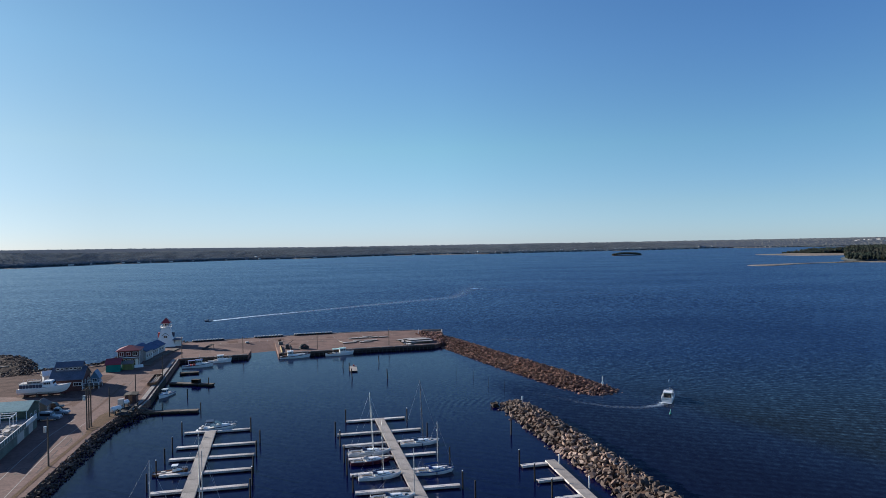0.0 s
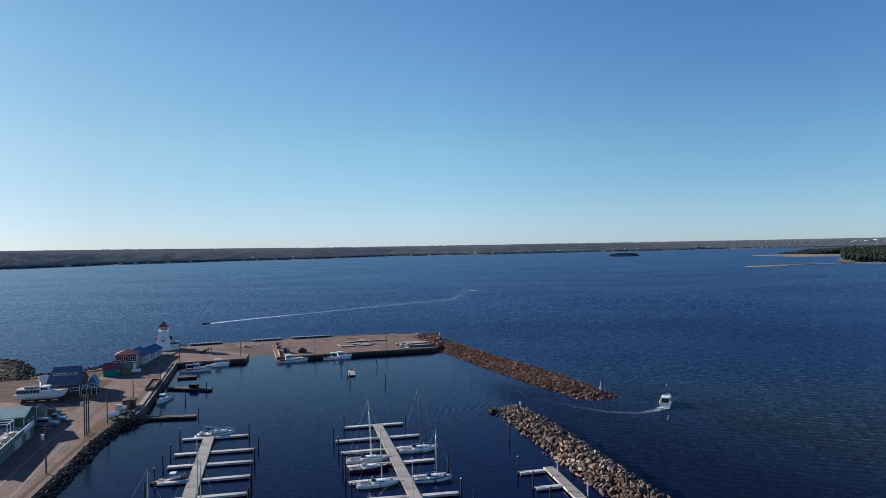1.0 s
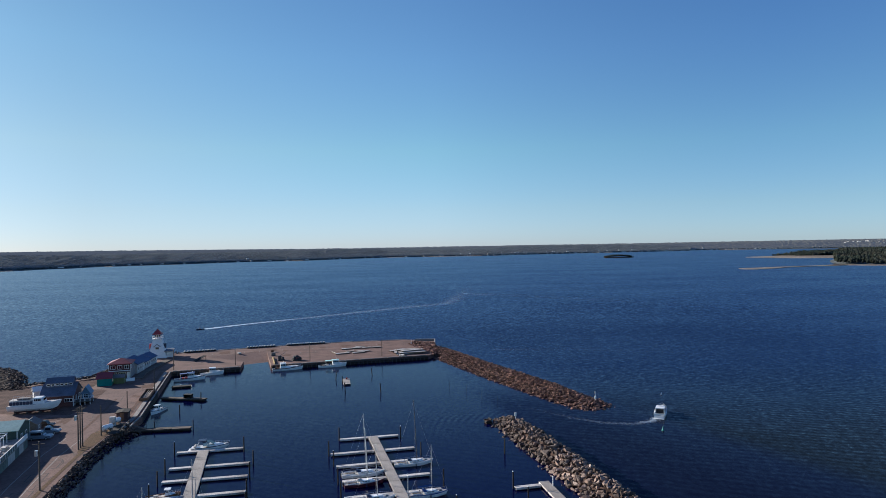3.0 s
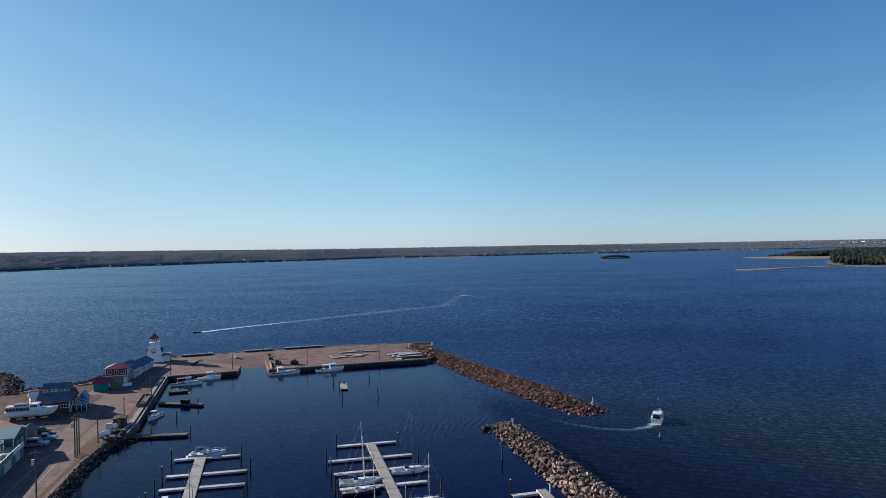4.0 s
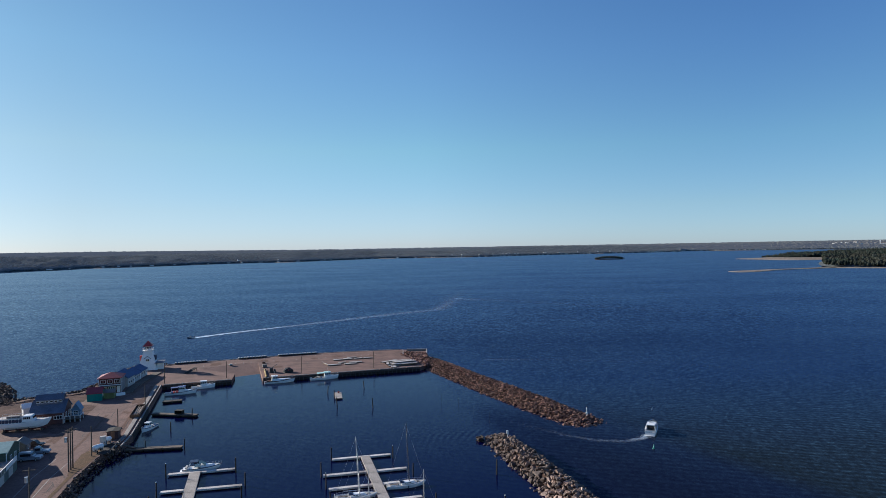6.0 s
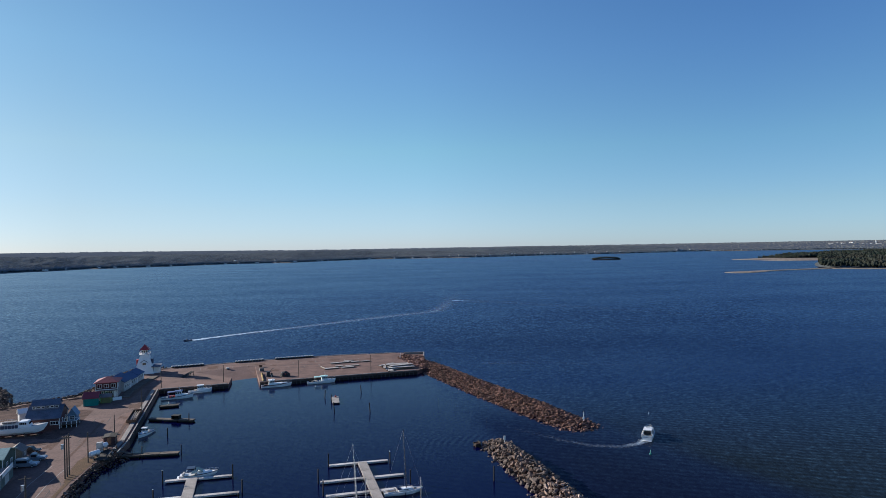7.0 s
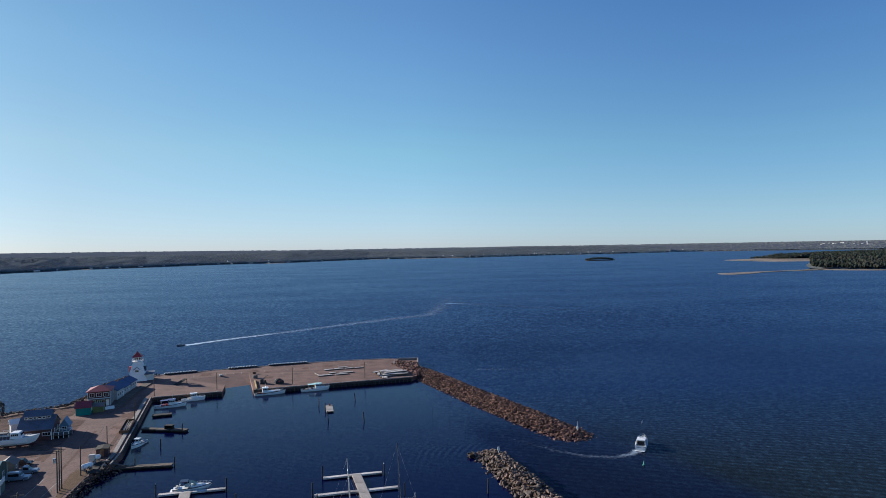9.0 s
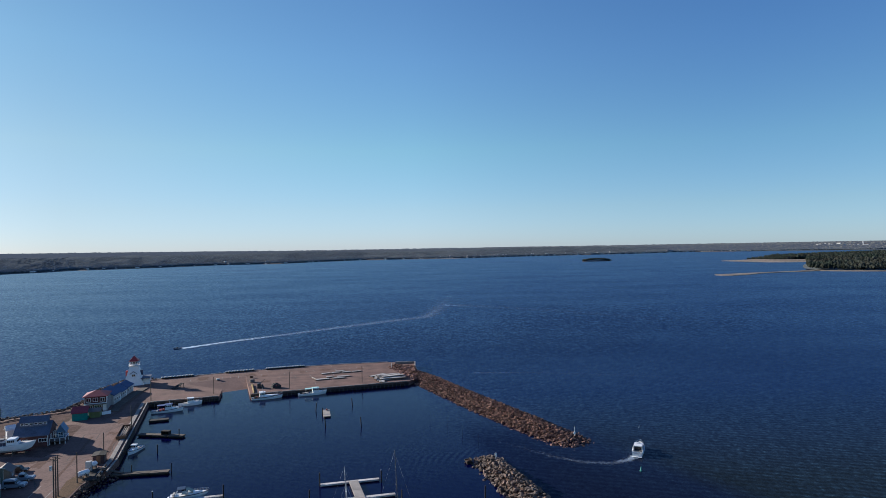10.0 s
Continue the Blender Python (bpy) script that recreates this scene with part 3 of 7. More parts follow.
def islet(name, outline, top, mat, label):
    """Low land with sloping, rounded edges."""
    for _ in range(2):
        outline = [tuple(a + (b - a) * f for a, b in zip(p, q)) for p, q in zip(outline, outline[1:] + outline[:1]) for f in (0.25, 0.75)]
    bm = bmesh.new()
    n = len(outline)
    cx, cy = sum(p[0] for p in outline) / n, sum(p[1] for p in outline) / n
    rings = []
    for k, z in ((1.0, -0.6), (0.96, 0.7 * min(top, 1.2)), (0.8, top * 0.7), (0.4, top)):
        rings.append([bm.verts.new((cx + (x - cx) * k, cy + (y - cy) * k, z)) for x, y in outline])
    for a, b in zip(rings, rings[1:]):
        for i in range(n):
            bm.faces.new((a[i], a[(i + 1) % n], b[(i + 1) % n], b[i]))
    bm.faces.new(rings[-1])
    return tagged(part(name, bm, mat), label, "shore", kind="structure")


islet("sand_spit", [(512, 1096), (508, 1071), (520, 1046), (561, 1066), (619, 1120), (685, 1142), (760, 1160), (800, 1220), (708, 1174), (640, 1150), (595, 1132), (556, 1112)], 0.8, SAND, "pale sand spit running out into the bay")
islet("back_spit", [(930, 1960), (950, 1900), (960, 1790), (985, 1690), (1200, 1720), (1350, 2150), (1150, 2120), (1040, 2010)], 2.0, SAND, "narrow far sand bar with trees behind")
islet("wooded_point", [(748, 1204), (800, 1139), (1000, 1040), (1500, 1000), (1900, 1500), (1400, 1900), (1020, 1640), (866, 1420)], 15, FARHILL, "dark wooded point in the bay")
islet("beach", [(726, 1200), (742, 1164), (796, 1112), (880, 1075), (1000, 1026), (1010, 1050), (880, 1100), (800, 1150), (750, 1205)], 0.8, SAND, "narrow sandy beach below the wooded point")
islet("island", [(572, 2212), (600, 2190), (660, 2192), (690, 2214), (660, 2240), (600, 2242)], 3, RUBBLE, "small low wooded island in the bay")


def wood_on(name, spots, low, high, label):
    out = []
    for x, y, z, k in spots:
        s = rng.uniform(low, high) * k
        out.append((rng.choice(SPIRES), pose(x, y, z, 0, 0, rng.uniform(0, 360)) @ Matrix.Diagonal((s * 0.75, s * 0.75, s, 1))))
    return tagged(joined(name, out, SPRUCE), label, "woods")


def inside(x, y, poly):
    c = False
    for (ax, ay), (bx, by) in zip(poly, poly[1:] + poly[:1]):
        if (ay > y) != (by > y) and x < (bx - ax) * (y - ay) / (by - ay) + ax:
            c = not c
    return c


point_wood = [(756, 1210), (810, 1145), (1000, 1048), (1500, 1040), (1850, 1500), (1400, 1860), (1040, 1640), (886, 1420)]
spots = []
while len(spots) < 15000:
    x, y = rng.uniform(756, 1500), rng.uniform(1030, 1860)
    if inside(x, y, point_wood):
        deep_in = max(0, min(1, (y - 1130 + (x - 780) * 0.5) / 320))
        spots.append((x, y, 0.8 + 16.5 * deep_in, 0.45 + 0.55 * min(1, 4 * deep_in)))
wood_on("point_woods", spots, 5, 12, "dark spruce woods on the point")
wood_on("bar_woods", [(x, rng.uniform(1940, 2100), 0.5, 0.35 + 0.65 * min(1, (x - 1100) / 110)) for x in (rng.uniform(1105, 1420) for _ in range(1500))], 11, 20, "trees along the far sand bar")
wood_on("island_woods", [(631 + 46 * k, 2216 + rng.gauss(0, 8), 1.5 + 4 * (1 - k * k), 1.0) for k in (rng.uniform(-1, 1) for _ in range(420))], 3.5, 7, "low trees covering the small island")


# ---- breakwaters ----
def breakwater(name, line, crest, foot, top, size, mats, near, label, seed):
    """A mound of armour stone along a line; crest and foot are widths. The stones with y below `near` are single pieces."""
    rg = random.Random(seed)
    ob = thing(name, Matrix.Identity(4), label, "breakwater")
    rocks = [rock_mesh("boulder", rg, mats[0], 0.9, 11, 0.65) for _ in range(14)]
    pts = along(line, 1.0)
    tip = line[0] if line[0][1] < 200 else line[-1]

    def taper(i):
        # the mound runs out lower towards its head
        return min(1.0, 0.5 + 0.5 * math.dist(pts[i], tip) / 16)

    bm = bmesh.new()
    rings = []
    for i, p in enumerate(pts):
        a, b = Vector(pts[max(i - 2, 0)]), Vector(pts[min(i + 2, len(pts) - 1)])
        n = (b - a).normalized()
        n = Vector((-n.y, n.x))
        e = min(1, 0.25 + i / 6, 0.25 + (len(pts) - 1 - i) / 6)
        rings.append([(p[0] + n.x * w * e, p[1] + n.y * w * e, z) for w, z in ((-foot / 2, -1.5), (-crest / 2, (top - 0.9) * e * taper(i)), (crest / 2, (top - 0.9) * e * taper(i)), (foot / 2, -1.5))])
    loft(bm, rings)
    part("core", bm, mats[1], ob)
    single, rest = [], []
    length = len(pts) - 1
    s = -foot / 2
    while s < length + foot / 2:
        i = min(max(int(s), 0), length)
        p = Vector(pts[i])
        a, b = Vector(pts[max(i - 2, 0)]), Vector(pts[min(i + 2, length)])
        d = (b - a).normalized()
        n = Vector((-d.y, d.x))
        over = max(0, -s, s - length)
        base = p + d * (s - i)
        t = -foot / 2
        while t < foot / 2:
            r = math.hypot(over, t)
            if r < foot / 2 + 0.3:
                k = min(1, max(0, (foot / 2 - r) / (foot / 2 - crest / 2)))
                z = -0.3 + k * (top + 0.1) * taper(i) + rg.uniform(-0.45, 0.3)
                q = base + n * (t + rg.uniform(-0.3, 0.3) * size) + d * rg.uniform(-0.3, 0.3) * size
                sz = size * rg.uniform(0.7, 1.55) * (1.2 if k < 0.3 else 1)
                m = pose(q.x, q.y, z - sz * 0.18, rg.uniform(-35, 35), rg.uniform(-35, 35), rg.uniform(0, 360)) @ Matrix.Diagonal((sz * rg.uniform(0.95, 1.6), sz, sz * rg.uniform(0.8, 1.1), 1))
                (single if near[0] < q.y < near[1] and t < foot * 0.25 and len(single) < 300 else rest).append((rg.choice(rocks), m))
            t += size * rg.uniform(0.7, 0.95)
        s += size * 0.8
    joined("armour_stone", rest, mats[0], ob)
    for me, m in single:
        o = new("boulder", me)
        o.matrix_basis = m
        o.parent = ob
    return ob


breakwater("breakwater", [(-9, 285), (3.8, 261.3), (18.7, 225.6), (33.5, 192.4), (41.0, 176.8)], 3, 14.0, 2.8, 0.68, (STONE_RED, RUBBLE), (170, 176),
           "long breakwater of reddish sandstone boulders running out from the wharf", 11)
breakwater("breakwater", [(17.2, 160.5), (23.9, 133), (27.8, 116), (31.1, 102), (36.3, 82), (42, 62)], 2.4, 9.4, 3.0, 0.88, (STONE_GREY, RUBBLE), (108, 128),
           "shorter breakwater of large brown granite boulders", 12)

# stones along the road's bank
rg = random.Random(21)
bank = thing("stone_bank", Matrix.Identity(4), "bank of dark tumbled boulders below the road", "rock bank")
rocks = [rock_mesh("boulder", rg, STONE_DARK) for _ in range(8)]
rest, single = [], []
for p in along([(-62.3, 86.1), (-66.3, 100.7), (-70.6, 119.6), (-74.5, 136.6), (-76.4, 149), (-74.5, 156.1)], 0.9):
    for k in range(9):
        f = k / 8
        s = rg.uniform(0.28, 0.75)
        m = pose(p[0] + 0.2 + 2.2 * f + rg.uniform(-0.4, 0.4), p[1] + 1.0 * f + rg.uniform(-0.4, 0.4), GROUND + 0.1 - 2.3 * f + rg.uniform(-0.25, 0.2), rg.uniform(-40, 40), rg.uniform(-40, 40), rg.uniform(0, 360)) @ Matrix.Diagonal((s * 1.2, s, s * 0.85, 1))
        (single if 112 < p[1] < 135 and len(single) < 290 else rest).append((rg.choice(rocks), m))
joined("riprap", rest, STONE_DARK, bank)
for me, m in single:
    o = new("boulder", me)
    o.matrix_basis = m
    o.parent = bank


# ---- floating docks ----
def pontoon(name, a, b, width, mat, parent, sections=1, top=0.5, beam=None):
    """A floating walkway from a to b in equal sections, each with a deck, two side beams and a float."""
    a, b = Vector((*a, 0)), Vector((*b, 0))
    d = b - a
    ang = math.degrees(math.atan2(d.y, d.x))
    L = d.length / sections
    for i in range(sections):
        c = a + d * (i + 0.5) / sections
        o = part(name, boxed(0, 0, top - 0.07, L - 0.05, width - 0.06, 0.07, 0.015), mat, parent)
        o.matrix_basis = pose(c.x, c.y, 0, 0, 0, ang)
        for s in (-1, 1):
            part("side_beam", boxed(0, s * (width / 2 - 0.05), top - 0.34, L - 0.03, 0.1, 0.31, 0.015), beam or mat, o)
        part("float", boxed(0, 0, -0.15, L * 0.92, width * 0.78, top - 0.06, 0.04), DARKTIMBER, o)


def pile(x, y, top=3.0, r=0.14, lean=(0, 0), cap=True, label="dark timber mooring pile beside a floating dock", group="mooring piles"):
    ob = thing("mooring_pile", pose(x, y, 0), label, "pile", group)
    part("post", rodded((0, 0, -2), (lean[0], lean[1], top), r * 1.1, r * 0.9, 10), DARKTIMBER, ob)
    if cap:
        part("cap", rodded((lean[0], lean[1], top), (lean[0], lean[1], top + 0.14), r * 1.0, 0.03, 10), WHITEPAINT, ob, "white cone cap")
    return ob


def dock(start, end, fingers, width, label, sections, edge=None):
    ob = thing("floating_dock", Matrix.Identity(4), label, "dock", "marina docks")
    pontoon("walkway", start, end, width, DOCKWOOD, ob, sections, 0.62, edge)
    for a, b in fingers:
        # the finger stops at the walkway's two sides
        s, e = Vector(start), Vector(end)
        d = (e - s).normalized()
        n = Vector((-d.y, d.x))
        A, B = Vector(a), Vector(b)
        da, db = (A - s).dot(n), (B - s).dot(n)
        if da * db < 0:
            cut = A + (B - A) * (abs(da) / (abs(da) + abs(db)))
            u = (B - A).normalized() * (width / 2 + 0.04)
            pontoon("finger", a, tuple(cut - u), 1.15, DOCKPALE, ob)
            pontoon("finger", tuple(cut + u), b, 1.15, DOCKPALE, ob)
        else:
            pontoon("finger", a, b, 1.15, DOCKPALE, ob)
    return ob


dock((-15.4, 149.0), (1.2, 79.5), [((-23.2, 137.1), (-5.5, 140.7)), ((-20.8, 129.2), (-3.4, 133)), ((-18.4, 120.8), (-2, 124.2)),
     ((-16.9, 112.6), (0.2, 116.1)), ((-14.9, 104.4), (2.2, 107.1)), ((-13.0, 95.6), (4.2, 99))], 2.1, "long floating dock of grey boards with pale finger piers", 12)
dock((-51.4, 140.6), (-36, 81.6), [((-54.5, 129.9), (-39, 132.8)), ((-52.8, 122.5), (-37.3, 125.1)), ((-50.9, 113.9), (-35.2, 117)),
     ((-48.7, 105.5), (-33.5, 108.6)), ((-47.0, 97), (-31.5, 100))], 2.3, "floating dock of grey boards with pale finger piers", 10)
dock((19.0, 118.3), (26.2, 80), [((13.4, 115.9), (18.2, 117.0)), ((15.2, 108.4), (20.1, 109.5)), ((17, 100.5), (21.8, 101.6))], 1.9, "short floating dock with pale edges beside the stone breakwater", 8, DOCKPALE)
for a, b in (((-22.7, 146.9), (-9.4, 149.6)), ((-56.9, 139.6), (-43.3, 142.2))):
    ob = thing("floating_dock", Matrix.Identity(4), "pale floating cross pier at the dock's outer end", "dock", "marina docks")
    d = (Vector(b) - Vector(a)).normalized()
    off = Vector((-d.y, d.x)) * 0.75
    pontoon("finger", tuple(Vector(a) + off), tuple(Vector(b) + off), 1.15, DOCKPALE, ob, 2)

for x, y in ((-23.0, 147.9), (-23.6, 137.2), (-21.5, 130.4), (-19.1, 120.2), (-17.6, 113.6), (-15.4, 105.5), (-9.0, 149.0), (-4.0, 136.5), (-1.7, 124.8), (0.6, 118.3), (2.6, 106.2),
             (-57.2, 139.5), (-54.4, 127.9), (-53.0, 121.1), (-51.8, 114.8), (-49.9, 107), (-42.9, 141.6), (-38.6, 133.5), (-36.9, 125.0), (-34.6, 115.2), (-33.1, 109.5), (-31.8, 104), (13.2, 116.6), (14.9, 109.2), (16.6, 101.8), (4.5, 102.3)):
    pile(x, y, rng.uniform(2.7, 3.3), cap=rng.random() < 0.35)
for x, y, h, lx in ((-28.4, 197.5, 3.2, -0.3), (-31.4, 211.3, 2.5, 0), (-17.4, 196.6, 3.0, -0.35), (-22.7, 223.9, 2.6, -0.4), (-34.6, 217.6, 2.6, 0.3), (13.7, 136.2, 3.2, 0.1), (-70.5, 176, 2.4, 0), (-70, 190.5, 2.6, 0.05)):
    pile(x, y, h, 0.15, (lx, 0), False, "lone dark timber pile standing in the harbour", "lone piles")
for x, y in ((3.5, 200.0), (8.5, 193.6), (12.3, 183.2), (16.2, 176.4)):
    ob = thing("channel_stake", pose(x, y, 0), "thin dark stake standing in the harbour", "stake", "stakes")
    part("pole", rodded((0, 0, -1.5), (0, 0, 3.2), 0.05, 0.03, 6), DARKTIMBER, ob)


# ---- boats ----
def hull_line(s, B, stern):
    """Half beam at s from stern (0) to bow (1)."""
    if s < 0.45:
        return B / 2 * (stern + (1 - stern) * math.sin(s / 0.45 * math.pi / 2))
    return B / 2 * max(0.0, 1 - ((s - 0.45) / 0.55) ** 2.4)


def hull(L, B, free, bow, stern, mat, parent, draft=0.45, stripe=None, deck=None, sink=0.06, rake=0.06):
    """Hull, rubbing strake and deck of a boat, bow along +x, waterline at 0."""
    rings, sheer = [], []
    N = 13
    for i in range(N):
        s = i / (N - 1)
        hb = max(0.02, hull_line(s, B, stern))
        z = free + (bow - free) * s ** 2
        x = (s - 0.5) * L
        lift = max(0, s - 0.72) / 0.28
        k = -draft * (1 - lift ** 2)
        xr = x - L * rake * lift
        rings.append([(x, hb, z), (x - (x - xr) * 0.4, hb * 0.95, z * 0.5), (xr, hb * (0.86 - 0.3 * lift), 0.02), (xr, hb * 0.5, k * 0.75), (xr, 0, k),
                      (xr, -hb * 0.5, k * 0.75), (xr, -hb * (0.86 - 0.3 * lift), 0.02), (x - (x - xr) * 0.4, -hb * 0.95, z * 0.5), (x, -hb, z)])
        sheer.append((x, hb, z))
    bm = bmesh.new()
    loft(bm, rings)
    h = part("hull", bm, mat, parent, smooth=False)
    bm = bmesh.new()
    loft(bm, [[(x, hb * 0.97, z - sink), (x, 0, z - sink + 0.04), (x, -hb * 0.97, z - sink)] for x, hb, z in sheer], cap=False)
    part("deck", bm, deck or CREAM, parent)
    bm = bmesh.new()
    for sgn in (1, -1):
        loft(bm, [[(x, sgn * (hb + 0.025), z - 0.12), (x, sgn * (hb + 0.03), z + 0.03), (x, sgn * (hb - 0.06), z + 0.05), (x, sgn * (hb - 0.06), z - 0.05)] for x, hb, z in sheer], cap=False)
    part("gunwale", bm, stripe or mat, parent)
    return sheer


def cabin(name, x0, x1, w0, w1, z0, h, mat, parent, slope=0.35, tuck=0.85):
    """A trunk cabin with raked ends."""
    bm = bmesh.new()
    rings = []
    for x, w, z in ((x0, w0, z0), (x0 + h * 0.15, w0 * tuck, z0 + h), (x1 - h * slope, w1 * tuck, z0 + h), (x1, w1, z0)):
        rings.append((x, w, z))
    vs = {}
    for i, (x, w, z) in enumerate(rings):
        for s in (-1, 1):
            vs[i, s] = bm.verts.new((x, s * w / 2, z))
    bm.faces.new([vs[i, 1] for i in range(4)])
    bm.faces.new([vs[i, -1] for i in range(4)])
    for i in range(4):
        j = (i + 1) % 4
        bm.faces.new((vs[i, 1], vs[j, 1], vs[j, -1], vs[i, -1]))
    bmesh.ops.recalc_face_normals(bm, faces=bm.faces)
    bmesh.ops.bevel(bm, geom=list(bm.edges), offset=min(0.06, h * 0.12), segments=2, affect="EDGES")
    return part(name, bm, mat, parent)


def side_windows(x0, x1, n, y, z, h, parent, tilt=0.0):
    w = (x1 - x0) / n
    for s in (-1, 1):
        for i in range(n):
            part("window", boxed(x0 + (i + 0.5) * w, s * y, z, w * 0.8, 0.04, h, 0.012), GLASS, parent)


def sailboat(x, y, ang, L, hullmat, mast, label, stripe=None, cover=None, mastmat=None, mast_at=0.08, boom=True, lean=0.0):
    ob = thing("sailboat", pose(x, y, 0, 0, 0, ang), label, "sailboat", "moored sailboats")
    mast /= 0.86
    B = L * 0.32
    hull(L, B, 0.68, 0.98, 0.62, hullmat, ob, 0.55, stripe, CREAM)
    cabin("cabin", -L * 0.14, L * 0.24, B * 0.58, B * 0.34, 0.74, 0.48, WHITE, ob, 0.9)
    side_windows(-L * 0.08, L * 0.12, 3, B * 0.235, 0.92, 0.16, ob)
    part("cockpit", boxed(-L * 0.3, 0, 0.66, L * 0.26, B * 0.5, 0.1, 0.02), CREAM, ob)
    part("cockpit_well", boxed(-L * 0.3, 0, 0.7, L * 0.22, B * 0.28, 0.07), TIMBER, ob)
    for s in (-1, 1):
        part("coaming", boxed(-L * 0.3, s * B * 0.28, 0.72, L * 0.27, 0.08, 0.2, 0.02), WHITE, ob)
    bm = bmesh.new()
    loft(bm, [[(-L * 0.17 + dx, B * 0.27 * math.cos(a), 1.1 + 0.5 * math.sin(a) * k) for a in [math.pi * j / 8 for j in range(9)]] for dx, k in ((0, 1.0), (L * 0.05, 1.0), (L * 0.11, 0.35))], cap=False)
    part("spray_hood", bm, cover or NAVYHULL, ob, "canvas spray hood")
    part("tiller", rodded((-L * 0.44, 0, 0.8), (-L * 0.34, 0.12, 1.0), 0.03), BROWNHULL, ob)
    for s in (-1, 1):
        part("winch", rodded((-L * 0.22, s * B * 0.3, 0.9), (-L * 0.22, s * B * 0.3, 1.1), 0.09, 0.07), DARKMETAL, ob)
        part("fender", rodded((L * 0.02, s * B * 0.53, 0.15), (L * 0.02, s * B * 0.53, 0.65), 0.1, seg=8), NAVYHULL, ob)
    part("outboard", boxed(-L * 0.52, B * 0.12, 0.1, 0.25, 0.25, 0.75, 0.05), DARKMETAL, ob)
    part("hatch", boxed(L * 0.3, 0, 0.86, 0.5, 0.5, 0.1, 0.02), GLASS, ob)
    mx = L * mast_at
    mm = mastmat or ALU
    part("mast", rodded((mx, 0, 1.1), (mx - lean, 0, mast), 0.085, 0.06, 8), mm, ob)
    for s in (-1, 1):
        part("spreader", rodded((mx - lean * 0.5, 0, mast * 0.55), (mx - lean * 0.5, s * 0.75, mast * 0.55), 0.022, seg=6), mm, ob)
    if boom:
        part("boom", rodded((mx, 0, 1.9), (mx - L * 0.36, 0, 1.95), 0.06, seg=8), mm, ob)
        if cover:
            bm = bmesh.new()
            loft(bm, [[(mx - L * 0.36 * k, wy, 1.98 + wz) for wy, wz in ((0.04, -0.1), (0.13 - 0.05 * k, 0.05), (0, 0.38 - 0.22 * k), (-0.13 + 0.05 * k, 0.05), (-0.04, -0.1))] for k in (0, 0.3, 0.6, 1)])
            part("sail_cover", bm, cover, ob, "folded sail under a cloth cover")
    for nm, p, q in (("forestay", (L * 0.48, 0, 1.05), (mx - lean, 0, mast * 0.96)), ("backstay", (-L * 0.49, 0, 0.8), (mx - lean, 0, mast * 0.99)),
                     ("shroud", (mx - 0.15, B * 0.47, 0.85), (mx - lean, 0, mast * 0.95)), ("shroud", (mx - 0.15, -B * 0.47, 0.85), (mx - lean, 0, mast * 0.95))):
        part(nm, rodded(p, q, 0.007 if nm != "forestay" else 0.013, seg=5), ALU, ob)
    for s in (-1, 1):
        guard_rail("lifeline", [((f - 0.5) * L, s * max(0.1, hull_line(f, B, 0.62) - 0.08), 0.75 + 0.3 * f * f) for f in [0.06 + 0.15 * k for k in range(7)]], 0.55, 0.01, ALU, ob)
    guard_rail("stern_rail", [(-L * 0.49, -B * 0.25, 0.72), (-L * 0.49, 0, 0.72), (-L * 0.49, B * 0.25, 0.72)], 0.56, 0.016, ALU, ob)
    ob.scale = (1, 1, 0.86)
    return ob


DIR = 12.0
sailboat(-14.9, 125.0, DIR, 8.3, WHITE, 12.0, "white sailboat moored along a finger pier", lean=0.5)
sailboat(-14.1, 119.9, DIR + 4, 7.6, MAROON, 10.6, "maroon-hulled sailboat with a white deck moored at the dock", cover=CREAM, lean=0.4)
sailboat(-11.6, 112.0, DIR + 2, 7.6, WHITE, 9.9, "white sailboat with a cream cockpit moored at the dock", lean=0.2, boom=False)
sailboat(-5.3, 130.8, DIR + 2, 8.1, WHITE, 13.0, "white sailboat with a tall black mast", mastmat=DARKMETAL, lean=0.5, boom=False)
sailboat(-2.1, 114.0, DIR, 7.0, WHITE, 9.1, "white sailboat with a blue stripe and a blue sail cover", stripe=BLUECLOTH, cover=BLUECLOTH)
sailboat(-8.6, 102.0, DIR, 7.2, WHITE, 8.0, "white sailboat with an untidy deck moored at the dock", boom=False, mast_at=0.5 - 0.02)
sailboat(-38.6, 98.6, DIR + 3, 8.0, WHITE, 12.2, "white sailboat moored beside the dock's near end")
sailboat(-36.8, 95.0, DIR + 3, 8.0, WHITE, 10.5, "white sailboat moored beside the dock's near end")
sailboat(-46.9, 100.3, DIR + 3, 6.5, WHITE, 7.5, "small white sailboat moored beside the dock's near end", boom=False)


